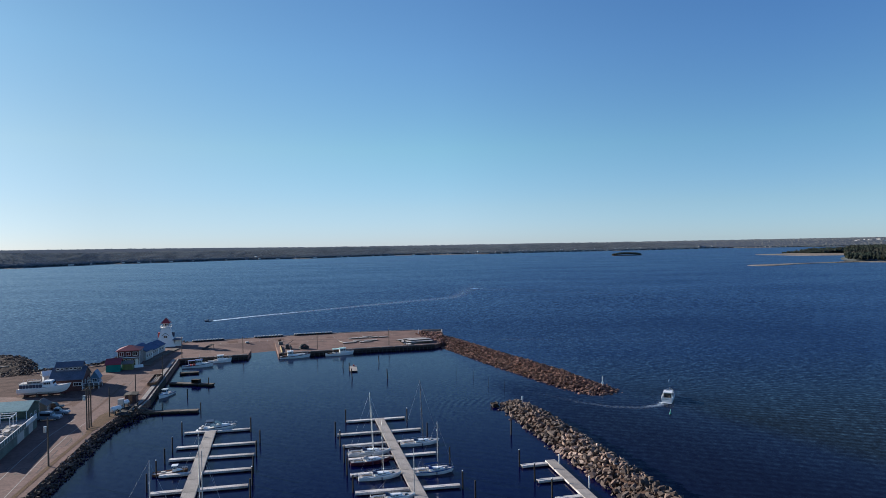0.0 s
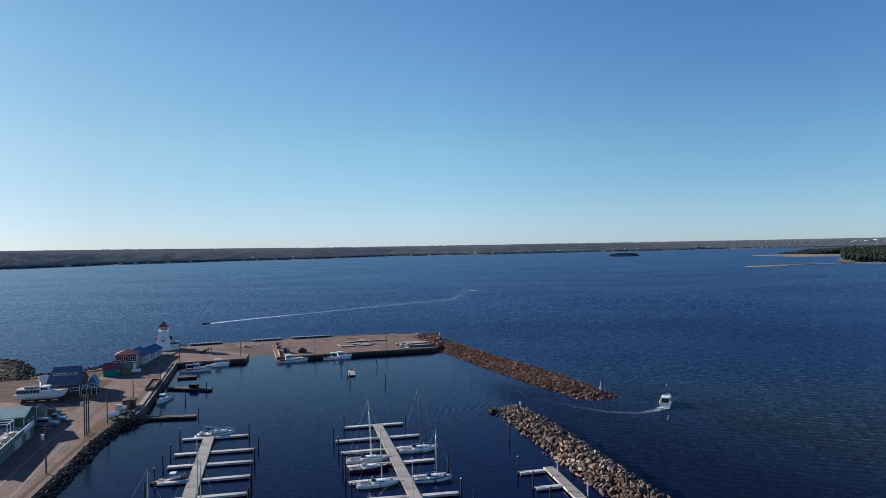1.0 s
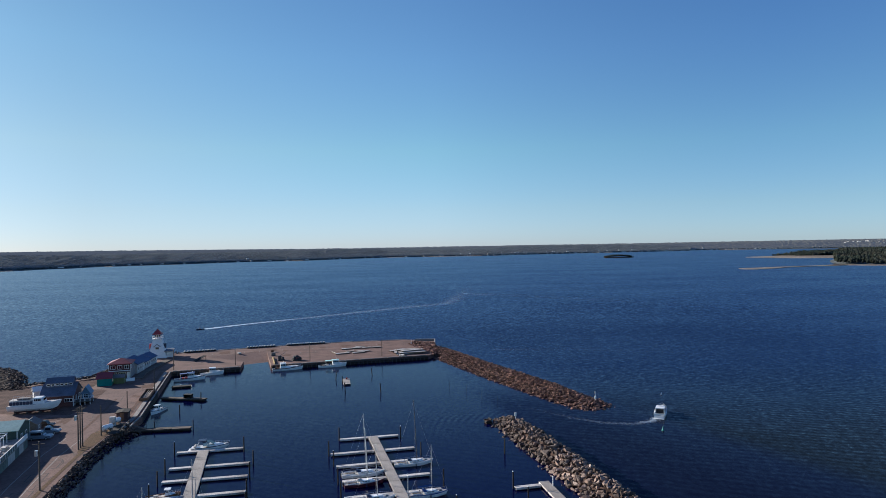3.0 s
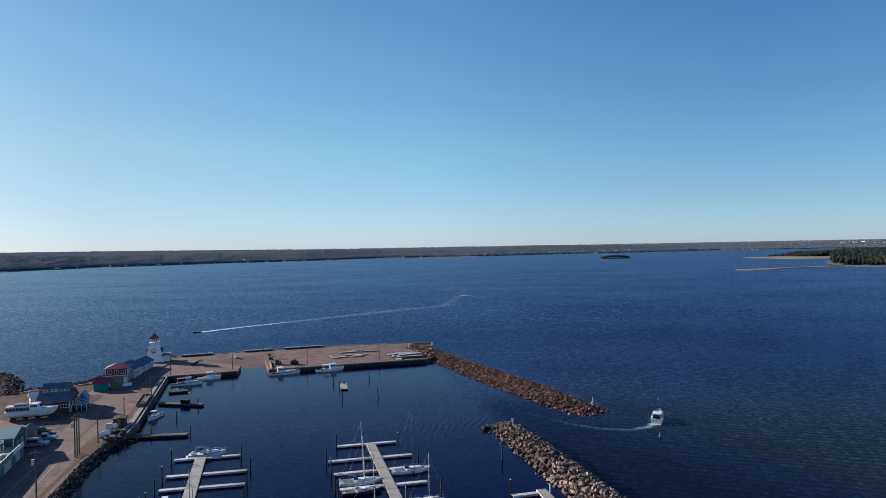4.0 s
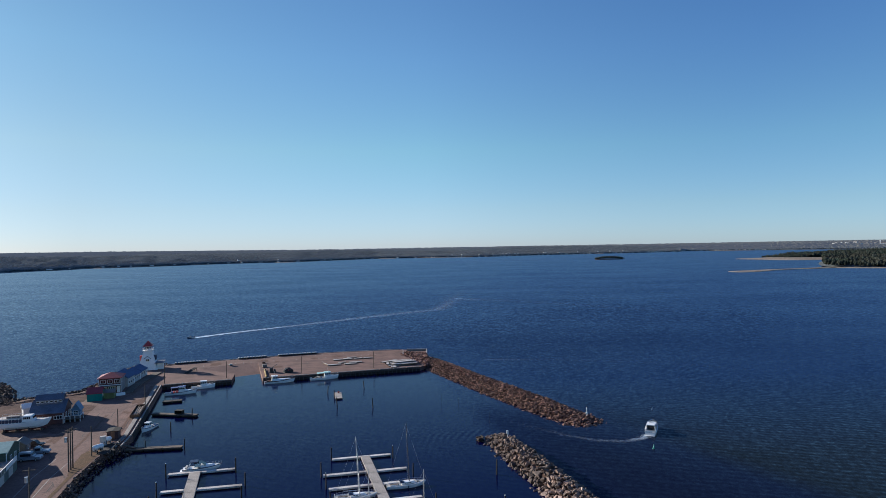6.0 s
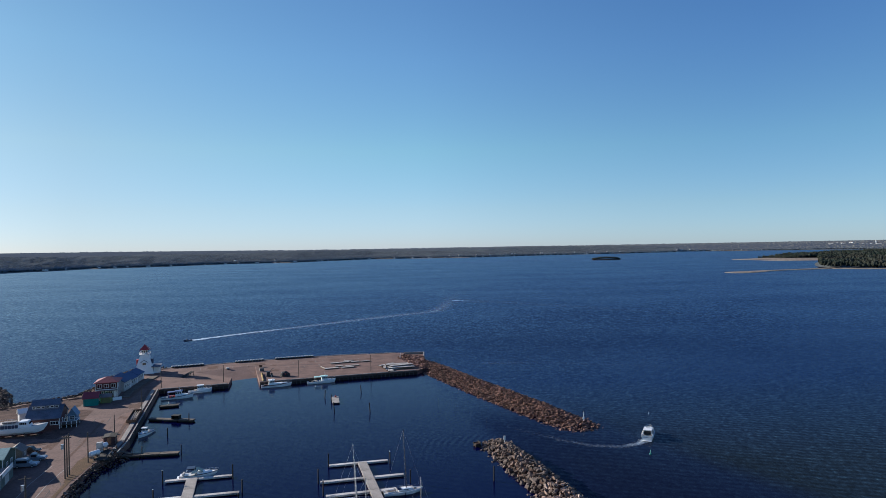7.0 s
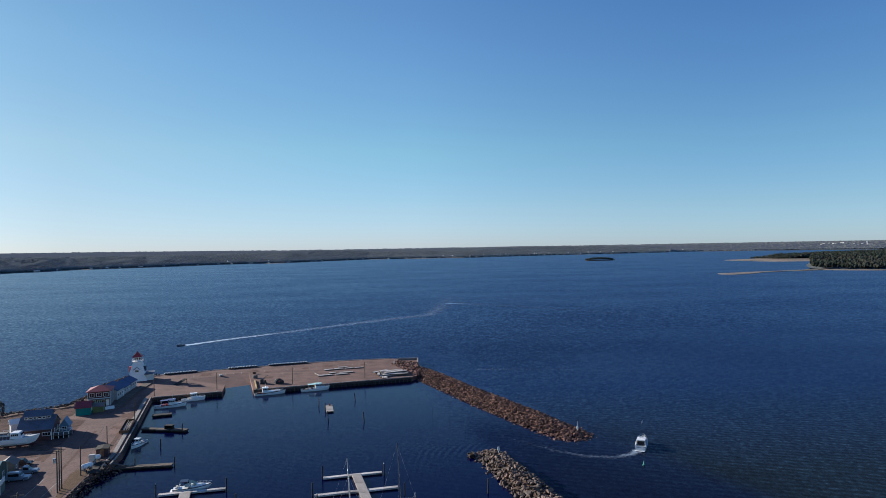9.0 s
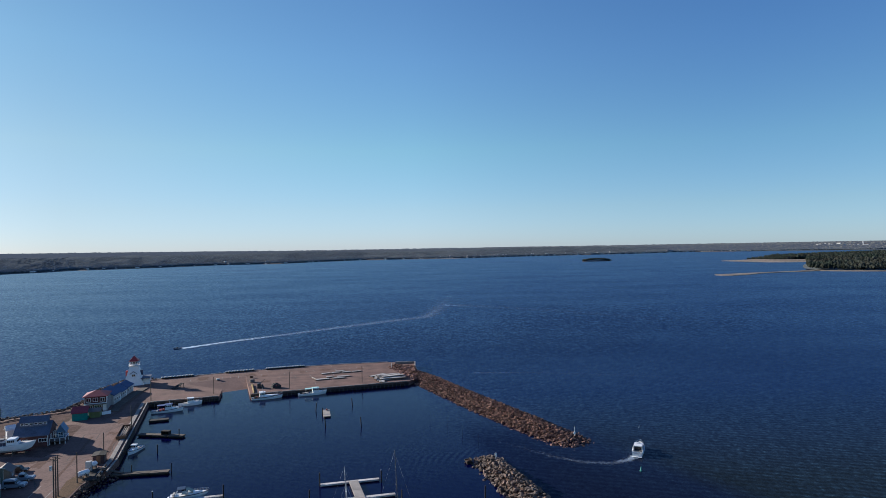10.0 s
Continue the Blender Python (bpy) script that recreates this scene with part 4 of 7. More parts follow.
def workboat(x, y, ang, L, label, house=0.35, house_at=0.1, roof=None, hullmat=None, stripe=None, aft_roof=False, mast=True, z=0.0, category="fishing boat"):
    """A harbour workboat with a forward wheelhouse and an open cockpit."""
    ob = thing("fishing_boat", pose(x, y, z, 0, 0, ang), label, category, "harbour boats")
    B = L * 0.3
    hull(L, B, 0.7, 1.4, 0.85, hullmat or WHITE, ob, 0.6, stripe, CREAM, sink=0.28, rake=0.04)
    fx = L * house_at
    cabin("foredeck_cabin", fx, L * 0.36, B * 0.72, B * 0.36, 0.85, 0.5, WHITE, ob, 0.8)
    h0, h1 = fx - L * house * 0.5, fx + L * 0.06
    cabin("wheelhouse", h0, h1, B * 0.7, B * 0.66, 0.8, 1.75, WHITE, ob, 0.2, 0.94)
    side_windows(h0 + 0.2, h1 - 0.35, 3, B * 0.345, 1.75, 0.5, ob)
    for k in (-1, 0, 1):
        part("windscreen", boxed(h1 - 0.16, k * B * 0.2, 1.75, 0.05, B * 0.17, 0.5, 0.012), GLASS, ob)
    part("roof", boxed((h0 + h1) / 2 - 0.05, 0, 2.53, h1 - h0 + 0.1, B * 0.7, 0.09, 0.03), roof or WHITE, ob)
    if aft_roof:
        part("awning", boxed(h0 - L * 0.12, 0, 2.35, L * 0.24, B * 0.72, 0.07, 0.02), roof or WHITE, ob)
        for s in (-1, 1):
            part("awning_post", rodded((h0 - L * 0.22, s * B * 0.33, 0.7), (h0 - L * 0.22, s * B * 0.33, 2.36), 0.03), ALU, ob)
    if mast:
        part("mast", rodded((fx - 0.3, 0, 2.6), (fx - 0.5, 0, 4.4), 0.04, 0.025), ALU, ob)
        part("radar", rodded((fx - 0.1, 0, 2.62), (fx - 0.1, 0, 2.85), 0.25, 0.22, 12), WHITE, ob)
    part("engine_box", boxed(-L * 0.2, 0, 0.6, L * 0.14, B * 0.3, 0.45, 0.04), CREAM, ob)
    for s in (-1, 1):
        guard_rail("bow_rail", [((f - 0.5) * L, s * max(0.05, hull_line(f, B, 0.85) - 0.08), 0.7 + 0.7 * f * f) for f in [0.68 + 0.075 * k for k in range(5)]], 0.55, 0.018, ALU, ob)
    return ob


MINT = material("mint_canvas", (0.42, 0.66, 0.62), 0.8, vary=0.1, scale=3)
workboat(-77.4, 178.4, -96, 7.8, "white open launch moored along the quay", house=0.24, stripe=NAVYHULL, mast=False).scale = (0.95, 0.9, 0.8)
workboat(-85.2, 222.2, 18, 10.2, "white fishing boat with a blue-edged cabin roof", roof=BLUECLOTH, aft_roof=True, stripe=NAVYHULL)
workboat(-80.6, 231.0, 18, 8.0, "white boat moored against the wharf", house=0.45, mast=False)
workboat(-55.2, 238.0, 16, 11.0, "white fishing boat with a maroon rubbing strake beside the wharf wall", house=0.28, house_at=-0.12, stripe=MAROON)
workboat(-39.5, 242.5, 16, 10.6, "white fishing boat with a pale green awning beside the wharf wall", roof=MINT, house_at=0.16, aft_roof=True)
workboat(-49.6, 115.6, DIR + 2, 6.0, "small brown-hulled cuddy boat with a white cabin", hullmat=BROWNHULL, house=0.22, house_at=0.16, mast=False).scale = (1, 1, 0.62)


def express(x, y, ang, L):
    ob = thing("motor_cruiser", pose(x, y, 0, 0, 0, ang), "white motor cruiser with a navy canvas top at the dock's end", "motorboat")
    B = L * 0.34
    hull(L, B, 0.85, 1.4, 0.9, WHITE, ob, 0.5, NAVYHULL, WHITE, rake=0.12)
    cabin("foredeck", -L * 0.05, L * 0.38, B * 0.8, B * 0.2, 1.0, 0.5, WHITE, ob, 2.0)
    bm = bmesh.new()
    loft(bm, [[(-L * 0.2, s * B * 0.42, 1.25) for s in (1, -1)], [(L * 0.1, s * B * 0.36, 1.45) for s in (1, -1)], [(-L * 0.02, s * B * 0.34, 2.2) for s in (1, -1)], [(-L * 0.2, s * B * 0.38, 2.15) for s in (1, -1)]])
    part("windscreen", bm, GLASS, ob)
    part("canopy", boxed(-L * 0.21, 0, 2.38, L * 0.22, B * 0.8, 0.2, 0.09), NAVYHULL, ob, "navy canvas top")
    for s in (-1, 1):
        part("canopy_post", rodded((-L * 0.05, s * B * 0.40, 1.3), (-L * 0.12, s * B * 0.38, 2.4), 0.03), ALU, ob)
    bm = bmesh.new()
    tube(bm, [(-L * 0.36, -B * 0.42, 1.0), (-L * 0.28, -B * 0.38, 2.4), (-L * 0.28, B * 0.38, 2.4), (-L * 0.36, B * 0.42, 1.0)], 0.06, 8)
    part("radar_arch", bm, WHITE, ob)
    part("swim_platform", boxed(-L * 0.53, 0, 0.15, L * 0.08, B * 0.8, 0.1, 0.03), WHITE, ob)
    part("seat", boxed(-L * 0.4, 0, 0.9, 0.5, B * 0.7, 0.4, 0.08), CREAM, ob)
    for s in (-1, 1):
        guard_rail("bow_rail", [((f - 0.5) * L, s * max(0.04, hull_line(f, B, 0.9) - 0.06), 0.95 + 0.5 * f * f) for f in [0.6 + 0.078 * k for k in range(6)]], 0.5, 0.018, ALU, ob)
    return ob


express(-50.9, 143.9, DIR + 1, 8.2).scale = (1, 0.95, 0.84)


def cruiser(x, y, ang, L):
    """The cruiser under way outside the harbour mouth."""
    ob = thing("cabin_cruiser", pose(x, y, 0, 0, 0, ang), "white cabin cruiser under way outside the harbour mouth", "motorboat")
    B = L * 0.34
    hull(L, B, 0.9, 1.6, 0.84, WHITE, ob, 0.5, WHITE, CREAM, sink=0.12, rake=0.08)
    cabin("forward_cabin", L * 0.08, L * 0.4, B * 0.74, B * 0.26, 1.1, 0.45, WHITE, ob, 1.6)
    cabin("saloon", -L * 0.24, L * 0.2, B * 0.82, B * 0.6, 0.9, 1.3, WHITE, ob, 0.75, 0.8)
    side_windows(-L * 0.17, L * 0.08, 3, B * 0.375, 1.45, 0.5, ob)
    for k in (-1, 0, 1):
        o = part("windscreen", boxed(0, 0, -0.3, 0.05, B * 0.2, 0.62, 0.012), GLASS, ob)
        o.matrix_basis = pose(L * 0.2 - 0.42, k * B * 0.2, 1.78, 0, -34, 0)
    # dark panel in place of the shaded inside behind the opening
    part("aft_opening", boxed(-L * 0.245, 0, 1.0, 0.14, B * 0.6, 1.0, 0.02), GLASS, ob)
    part("roof", boxed(-L * 0.1, 0, 2.16, L * 0.36, B * 0.72, 0.14, 0.06), WHITE, ob)
    part("flybridge_rail", boxed(-L * 0.02, 0, 2.26, L * 0.06, B * 0.36, 0.2, 0.05), WHITE, ob)
    for s in (-1, 1):
        part("cockpit_side", boxed(-L * 0.36, s * B * 0.42, 0.95, L * 0.26, 0.12, 0.38, 0.04), WHITE, ob)
    part("transom", boxed(-L * 0.485, 0, 0.95, 0.14, B * 0.86, 0.38, 0.04), WHITE, ob)
    part("swim_platform", boxed(-L * 0.53, 0, 0.1, L * 0.07, B * 0.8, 0.1, 0.03), WHITE, ob)
    for s in (-1, 1):
        guard_rail("bow_rail", [((f - 0.5) * L, s * max(0.04, hull_line(f, B, 0.92) - 0.06), 1.05 + 0.7 * f * f) for f in [0.62 + 0.075 * k for k in range(6)]], 0.42, 0.016, ALU, ob)


cruiser(57.0, 164.8, 66, 8.8)


def speedboat(x, y, ang):
    ob = thing("speedboat", pose(x, y, 0.05, 0, -4, ang), "small dark open speedboat crossing the bay", "motorboat")
    hull(4.8, 1.9, 0.5, 0.8, 0.9, NAVYHULL, ob, 0.3, WHITE, CREAM, sink=0.2)
    part("console", boxed(0, 0, 0.4, 0.7, 0.8, 0.7, 0.1), DARKMETAL, ob)
    part("outboard", boxed(-2.5, 0, 0.2, 0.5, 0.45, 0.9, 0.12), DARKMETAL, ob)


speedboat(-134.2, 366.2, 234)


# ---- buildings ----
def window(parent, x, y, z, w, h, turn, panes=1):
    """A white-framed window on a wall; turn is the wall's outward direction in degrees."""
    m = pose(x, y, z, 0, 0, turn + 90)
    bm = bmesh.new()
    for sx in (-1, 1):
        box(bm, sx * w / 2, 0, 0, 0.1, 0.1, h + 0.1)
    for k in range(1, panes):
        box(bm, -w / 2 + w * k / panes, 0, 0.05, 0.06, 0.09, h)
    box(bm, 0, 0, 0, w + 0.1, 0.1, 0.1)
    box(bm, 0, 0, h, w + 0.1, 0.1, 0.1)
    o = part("window", bm, WHITEPAINT, parent, "white frame")
    o.matrix_basis = m
    for k in range(panes):
        part("pane", boxed(-w / 2 + w * (k + 0.5) / panes, 0.0, 0.08, w / panes - 0.07, 0.04, h - 0.02), GLASS, o)


def gable_walls(parent, w, d, eave, ridge, axis, mat):
    """Four walls with gables; the ridge runs along x or y."""
    bm = bmesh.new()
    if axis == "x":
        prof = [(-d / 2, 0), (d / 2, 0), (d / 2, eave), (0, ridge), (-d / 2, eave)]
        rings = [[(x, y, z) for y, z in prof] for x in (-w / 2, w / 2)]
    else:
        prof = [(-w / 2, 0), (w / 2, 0), (w / 2, eave), (0, ridge), (-w / 2, eave)]
        rings = [[(x, y, z) for x, z in prof] for y in (-d / 2, d / 2)]
    a, b = [[bm.verts.new(p) for p in r] for r in rings]
    bm.faces.new(a), bm.faces.new(b)
    for i in range(5):
        j = (i + 1) % 5
        bm.faces.new((a[i], a[j], b[j], b[i]))
    return part("wall", bm, mat, parent)


def gable_roof(parent, w, d, eave, ridge, axis, mat, over=0.35, thick=0.16, seams=0):
    span, length = (d, w) if axis == "x" else (w, d)
    rise = ridge - eave
    for s in (-1, 1):
        bm = bmesh.new()
        lx = length / 2 + over
        ys, zs = span / 2 + over, eave - rise * over / (span / 2)
        prof = [(0, ridge + 0.02), (s * ys, zs + 0.02), (s * ys, zs + thick + 0.02), (0, ridge + thick + 0.02)]
        rings = []
        for x in (-lx, lx):
            rings.append([(x, y, z) if axis == "x" else (y, x, z) for y, z in prof])
        a, b = [[bm.verts.new(p) for p in r] for r in rings]
        bm.faces.new(a), bm.faces.new(b)
        for i in range(4):
            j = (i + 1) % 4
            bm.faces.new((a[i], a[j], b[j], b[i]))
        o = part("roof", bm, mat, parent)
        for k in range(seams):
            x = -lx + (k + 0.5) * 2 * lx / seams
            p, q = (0, ridge + thick + 0.05), (s * ys, zs + thick + 0.05)
            part("seam", rodded((x, p[0], p[1]) if axis == "x" else (p[0], x, p[1]), (x, q[0], q[1]) if axis == "x" else (q[0], x, q[1]), 0.02, seg=5), mat, o)


def hip_roof(parent, w, d, eave, ridge, mat, over=0.5, thick=0.14):
    """Four slopes meeting in a short ridge along the longer side."""
    bm = bmesh.new()
    W, D = w / 2 + over, d / 2 + over
    r = max(W - D, 0.35)
    for dz in (0, thick):
        low = [bm.verts.new((x, y, eave + dz)) for x, y in ((-W, -D), (W, -D), (W, D), (-W, D))]
        top = [bm.verts.new((x, 0, ridge + dz)) for x in (-r, r)]
        bm.faces.new((low[0], low[1], top[1], top[0])), bm.faces.new((low[1], low[2], top[1]))
        bm.faces.new((low[2], low[3], top[0], top[1])), bm.faces.new((low[3], low[0], top[0]))
        if dz:
            for i in range(4):
                bm.faces.new((under[i], under[(i + 1) % 4], low[(i + 1) % 4], low[i]))
        under = low
    part("roof", bm, mat, parent)


def house(name, x, y, w, d, eave, ridge, axis, wall, roof, label, category="building", windows=(), door=None, turn=TURN, seams=0, base=GROUND, hip=False):
    """windows: (side, along, sill, width, height, panes), side being front, back, left or right."""
    ob = thing(name, pose(x, y, base, 0, 0, turn), label, category, "harbour buildings")
    gable_walls(ob, w, d, eave, eave + 0.02 if hip else ridge, axis, wall)
    if hip:
        hip_roof(ob, w, d, eave, ridge, roof)
    else:
        gable_roof(ob, w, d, eave, ridge, axis, roof, seams=seams)
    at = {"front": lambda a: (a, -d / 2 - 0.02, -90), "back": lambda a: (a, d / 2 + 0.02, 90), "left": lambda a: (-w / 2 - 0.02, a, 180), "right": lambda a: (w / 2 + 0.02, a, 0)}
    for side, a, z, ww, hh, n in windows:
        px, py, t = at[side](a)
        window(ob, px, py, z, ww, hh, t, n)
    if door:
        px, py, t = at[door[0]](door[1])
        o = part("door", boxed(0, 0, 0.05, door[2], 0.09, 2.1, 0.02), door[3], ob)
        o.matrix_basis = pose(px, py, 0, 0, 0, t + 90)
    for sx in (-1, 1):
        for sy in (-1, 1):
            part("corner_board", boxed(sx * (w / 2 - 0.03), sy * (d / 2 - 0.03), 0, 0.14, 0.14, eave - 0.05), WHITEPAINT if wall in (REDWALL, GREENWALL) else wall, ob)
    return ob


def local(x, y, dx, dy, turn=TURN):
    c, s = math.cos(radians(turn)), math.sin(radians(turn))
    return x + c * dx - s * dy, y + s * dx + c * dy


# restaurant with a long clerestory on its roof
rx, ry = -107.6, 183.6
rest_ob = house("restaurant", rx + 0.75, ry + 0.2, 8.1, 9.4, 3.2, 5.8, "x", REDWALL, NAVYROOF, "maroon harbour restaurant with a slate blue roof and a clerestory", "building",
                [("front", 2.8, 1.3, 2.0, 0.9, 3), ("right", -1.5, 1.2, 1.0, 1.2, 2), ("right", 1.8, 1.2, 1.0, 1.2, 2), ("front", -1.4, 1.3, 1.2, 0.9, 2)], ("right", 3.6, 0.95, WHITEPAINT))
gable_walls(rest_ob, 6.5, 3.4, 6.3, 7.4, "x", NAVYROOF).name = "clerestory"
gable_roof(rest_ob, 6.5, 3.4, 6.3, 7.4, "x", NAVYROOF, over=0.3)
for k in range(6):
    window(rest_ob, -2.75 + 1.1 * k, -1.73, 5.45, 0.8, 0.5, -90)
px, py = local(rx, ry, 6.6, 3.2)
house("kiosk", px, py, 2.0, 3.4, 2.4, 4.0, "y", BLUEWALL, BLUEWALL, "small pale blue gabled kiosk beside the restaurant", windows=[("front", 0, 1.0, 1.2, 0.9, 2)])
px, py = local(rx, ry, 6.9, -1.8)
deck = thing("timber_deck", pose(px, py, GROUND, 0, 0, TURN), "raised timber deck with white railings beside the restaurant", "deck")
part("platform", boxed(0, 0, 0.75, 4.0, 4.2, 0.18), TIMBER, deck)
for sx in (-1.9, -0.6, 0.6, 1.9):
    for sy in (-2, 2):
        part("post", boxed(sx, sy, 0, 0.14, 0.14, 1.75), WHITEPAINT, deck)
for sy in (-2, 2):
    part("rail", boxed(0, sy, 1.68, 4.0, 0.1, 0.09), WHITEPAINT, deck)
part("rail", boxed(1.95, 0, 1.68, 0.1, 4.0, 0.09), WHITEPAINT, deck)
house("shed", -115.7, 187.1, 1.7, 1.9, 3.3, 4.2, "y", WHITEPAINT, WHITEPAINT, "small white gabled shed behind the tour boat", turn=-45)

# cottages and shops beside the lighthouse
house("cottage", -107.3, 209.1, 4.1, 4.4, 2.5, 3.9, "x", TEAL, REDROOF, "teal board cottage with a dark red roof", windows=[("right", 0, 1.0, 1.0, 0.9, 2)])
o = house("hut", -104, 211.8, 2.8, 3.2, 2.0, 2.7, "x", LIME, GREYWALL, "small olive green hut beside the cottage")
sx, sy = -108.4, 222.1
SIDEWALL = material("weathered_grey_siding", (0.24, 0.225, 0.22), 0.8, vary=0.15, scale=2)
shop = house("shop", sx, sy, 6.7, 7.0, 4.9, 6.3, "x", REDWALL, REDROOF, "two-storey maroon shop with a red roof and white windows", "building",
             [("front", -2.1, 3.2, 1.4, 1.2, 2), ("front", 0, 3.2, 1.4, 1.2, 2), ("front", 2.1, 3.2, 1.4, 1.2, 2), ("front", -1.7, 0.8, 1.5, 1.2, 3), ("front", 0.7, 0.8, 2.2, 1.2, 4), ("right", -2.1, 3.2, 1.0, 1.1, 2)], ("front", 2.6, 0.95, WHITEPAINT), hip=True)
part("side_wall", boxed(3.37, 0, 0.05, 0.06, 6.7, 4.75), SIDEWALL, shop, "grey side wall")
part("belt_board", boxed(0, -3.55, 2.55, 6.8, 0.1, 0.22), WHITEPAINT, shop)
part("storefront_awning", boxed(0, -4.1, 2.35, 6.9, 1.1, 0.12, 0.03), GREYWALL, shop)
for px, py, w, d, e, r in ((-109.3, 230.6, 6.8, 7.0, 3.3, 5.4), (-110.2, 238.7, 6.0, 7.0, 2.6, 4.3), (-110.9, 246.5, 5.4, 6.4, 2.7, 4.2)):
    house("shop", px, py, w, d, e, r, "y", PALEWALL, BLUEROOF, "low pale shop with a dark blue roof in a row", windows=[("right", -2.2, 1.0, 1.2, 1.0, 2), ("right", 0, 1.0, 1.2, 1.0, 2), ("right", 2.2, 1.0, 1.2, 1.0, 2), ("front", 0, 1.0, 1.6, 1.1, 2)], door=("right", 3.0, 0.9, WHITEPAINT), turn=6)

# dark timber strip standing in for the shade beside the shops
bw_pts = along([(-100.9, 217.4), (-103.2, 225), (-105, 239.2), (-106, 254.4)], 2.5)
shade_strip = thing("boardwalk", Matrix.Identity(4), "dark timber strip in front of the shops, drawn for their shade", "boardwalk")
for a, b in zip(bw_pts, bw_pts[1:]):
    o = part("deck_section", boxed(0, 0, 0, math.dist(a, b) - 0.04, 2.8, 0.25, 0.02), TIMBER, shade_strip)
    o.matrix_basis = pose((a[0] + b[0]) / 2, (a[1] + b[1]) / 2, GROUND, 0, 0, math.degrees(math.atan2(b[1] - a[1], b[0] - a[0])))

# lighthouse
lx, ly = -113.5, 263
lh = thing("lighthouse", pose(lx, ly, GROUND, 0, 0, TURN), "white tapered wooden lighthouse with a red roof and red dormers", "lighthouse")


def frustum(w0, w1, z0, z1, seg=4):
    bm = bmesh.new()
    bmesh.ops.create_cone(bm, cap_ends=True, segments=seg, radius1=w0 / 2 * (math.sqrt(2) if seg == 4 else 1), radius2=w1 / 2 * (math.sqrt(2) if seg == 4 else 1), depth=z1 - z0, matrix=pose(0, 0, (z0 + z1) / 2, 0, 0, 45 if seg == 4 else 22.5))
    return bm


part("tower", frustum(7.4, 3.1, 0, 7.4), WHITEPAINT, lh)
part("gallery", boxed(0, 0, 7.4, 3.9, 3.9, 0.2, 0.03), WHITEPAINT, lh)
part("lantern", frustum(2.4, 2.4, 7.6, 9.3, 8), WHITEPAINT, lh)
for k in range(8):
    a = radians(45 * k)
    o = part("lantern_pane", boxed(0, 0, 0, 0.6, 0.05, 0.9), GLASS, lh)
    o.matrix_basis = pose(1.12 * math.cos(a), 1.12 * math.sin(a), 8.1, 0, 0, 45 * k + 90)
part("roof", frustum(3.9, 0.12, 9.3, 11.4, 4), REDPAINT, lh, "red pyramid roof")
part("finial", rodded((0, 0, 11.3), (0, 0, 11.8), 0.08, 0.03), REDROOF, lh)
for k in range(4):
    a0, a1 = radians(45 + 90 * k), radians(135 + 90 * k)
    p, q = Vector((2.65 * math.cos(a0), 2.65 * math.sin(a0), 7.58)), Vector((2.65 * math.cos(a1), 2.65 * math.sin(a1), 7.58))
    guard_rail("railing", [tuple(p.lerp(q, f)) for f in (0, 0.33, 0.66, 1.0)], 0.82, 0.04, WHITEPAINT, lh)
    part("middle_rail", rodded(p + Vector((0, 0, 0.42)), q + Vector((0, 0, 0.42)), 0.035, seg=6), WHITEPAINT, lh)
window(lh, 0, -2.75, 3.4, 1.3, 0.9, -90, 2)
for s in (-1, 1):
    part("gable_trim", rodded((0, -2.95, 5.5), (s * 1.3, -3.25, 4.5), 0.1, seg=6), DARKPAINT, lh)
for s in (-1, 1):
    part("dormer", boxed(s * 2.6, 0, 3.6, 1.0, 1.7, 1.9), REDPAINT if s < 0 else NAVYHULL, lh)
o = part("porch_wall", boxed(4.6, -0.5, 0, 2.4, 4.0, 2.6), WHITEPAINT, lh)
o = part("porch_roof", boxed(4.4, -0.5, 2.6, 3.4, 7.5, 0.2), NAVYROOF, lh)

# long low building with a green metal roof by the road
gx, gy = -97.3, 140.9
house("pub", gx - 2.0, gy + 3.4, 12.0, 8.5, 3.9, 5.1, "x", GREENWALL, GREENROOF, "dark green building with a pale green metal roof", windows=[("right", -1.5, 1.2, 1.1, 1.3, 2), ("right", 1.5, 1.2, 1.1, 1.3, 2)])


house("shed", -96.5, 153.6, 3.0, 3.6, 2.5, 3.5, "y", GREYWALL, GREYWALL, "small grey shingled shed beside the green building", windows=[("right", 0, 1.1, 0.8, 0.8, 2)])

# ---- poles and marks ----
def lamp_post(x, y, top, label="tall wooden lamp post on the wharf"):
    ob = thing("lamp_post", pose(x, y, GROUND), label, "lamp post", "wharf lamp posts")
    part("pole", rodded((0, 0, -0.3), (0, 0, top), 0.14, 0.1, 10), TIMBER, ob)
    return ob


for x, y, h in ((-48.8, 246.7, 6.4), (-22, 254.7, 6.4), (-75.4, 240.8, 6.2), (-94.9, 232.6, 7.4), (-85.1, 194.1, 7.6), (-80.9, 168.2, 6.6), (-78.6, 150.6, 7.0)):
    lamp_post(x, y, h)


def utility_pole(x, y, top, box_on=False):
    ob = thing("utility_pole", pose(x, y, GROUND, 0, 0, TURN), "brown wooden utility pole beside the road", "utility pole", "utility poles")
    part("pole", rodded((0, 0, -0.4), (0, 0, top), 0.16, 0.11, 10), TIMBER, ob)
    part("crossarm", boxed(0, -0.16, top - 0.5, 2.0, 0.1, 0.12), TIMBER, ob)
    if box_on:
        part("transformer", rodded((-0.45, 0, top - 2.6), (-0.45, 0, top - 1.6), 0.3, seg=12), ALU, ob, "grey transformer can")
    return ob


utility_pole(-71.9, 116.3, 8.8, True)
utility_pole(-78.1, 140.1, 9.0, True)
utility_pole(-78.3, 141.3, 9.0)
utility_pole(-78.5, 142.5, 9.0)

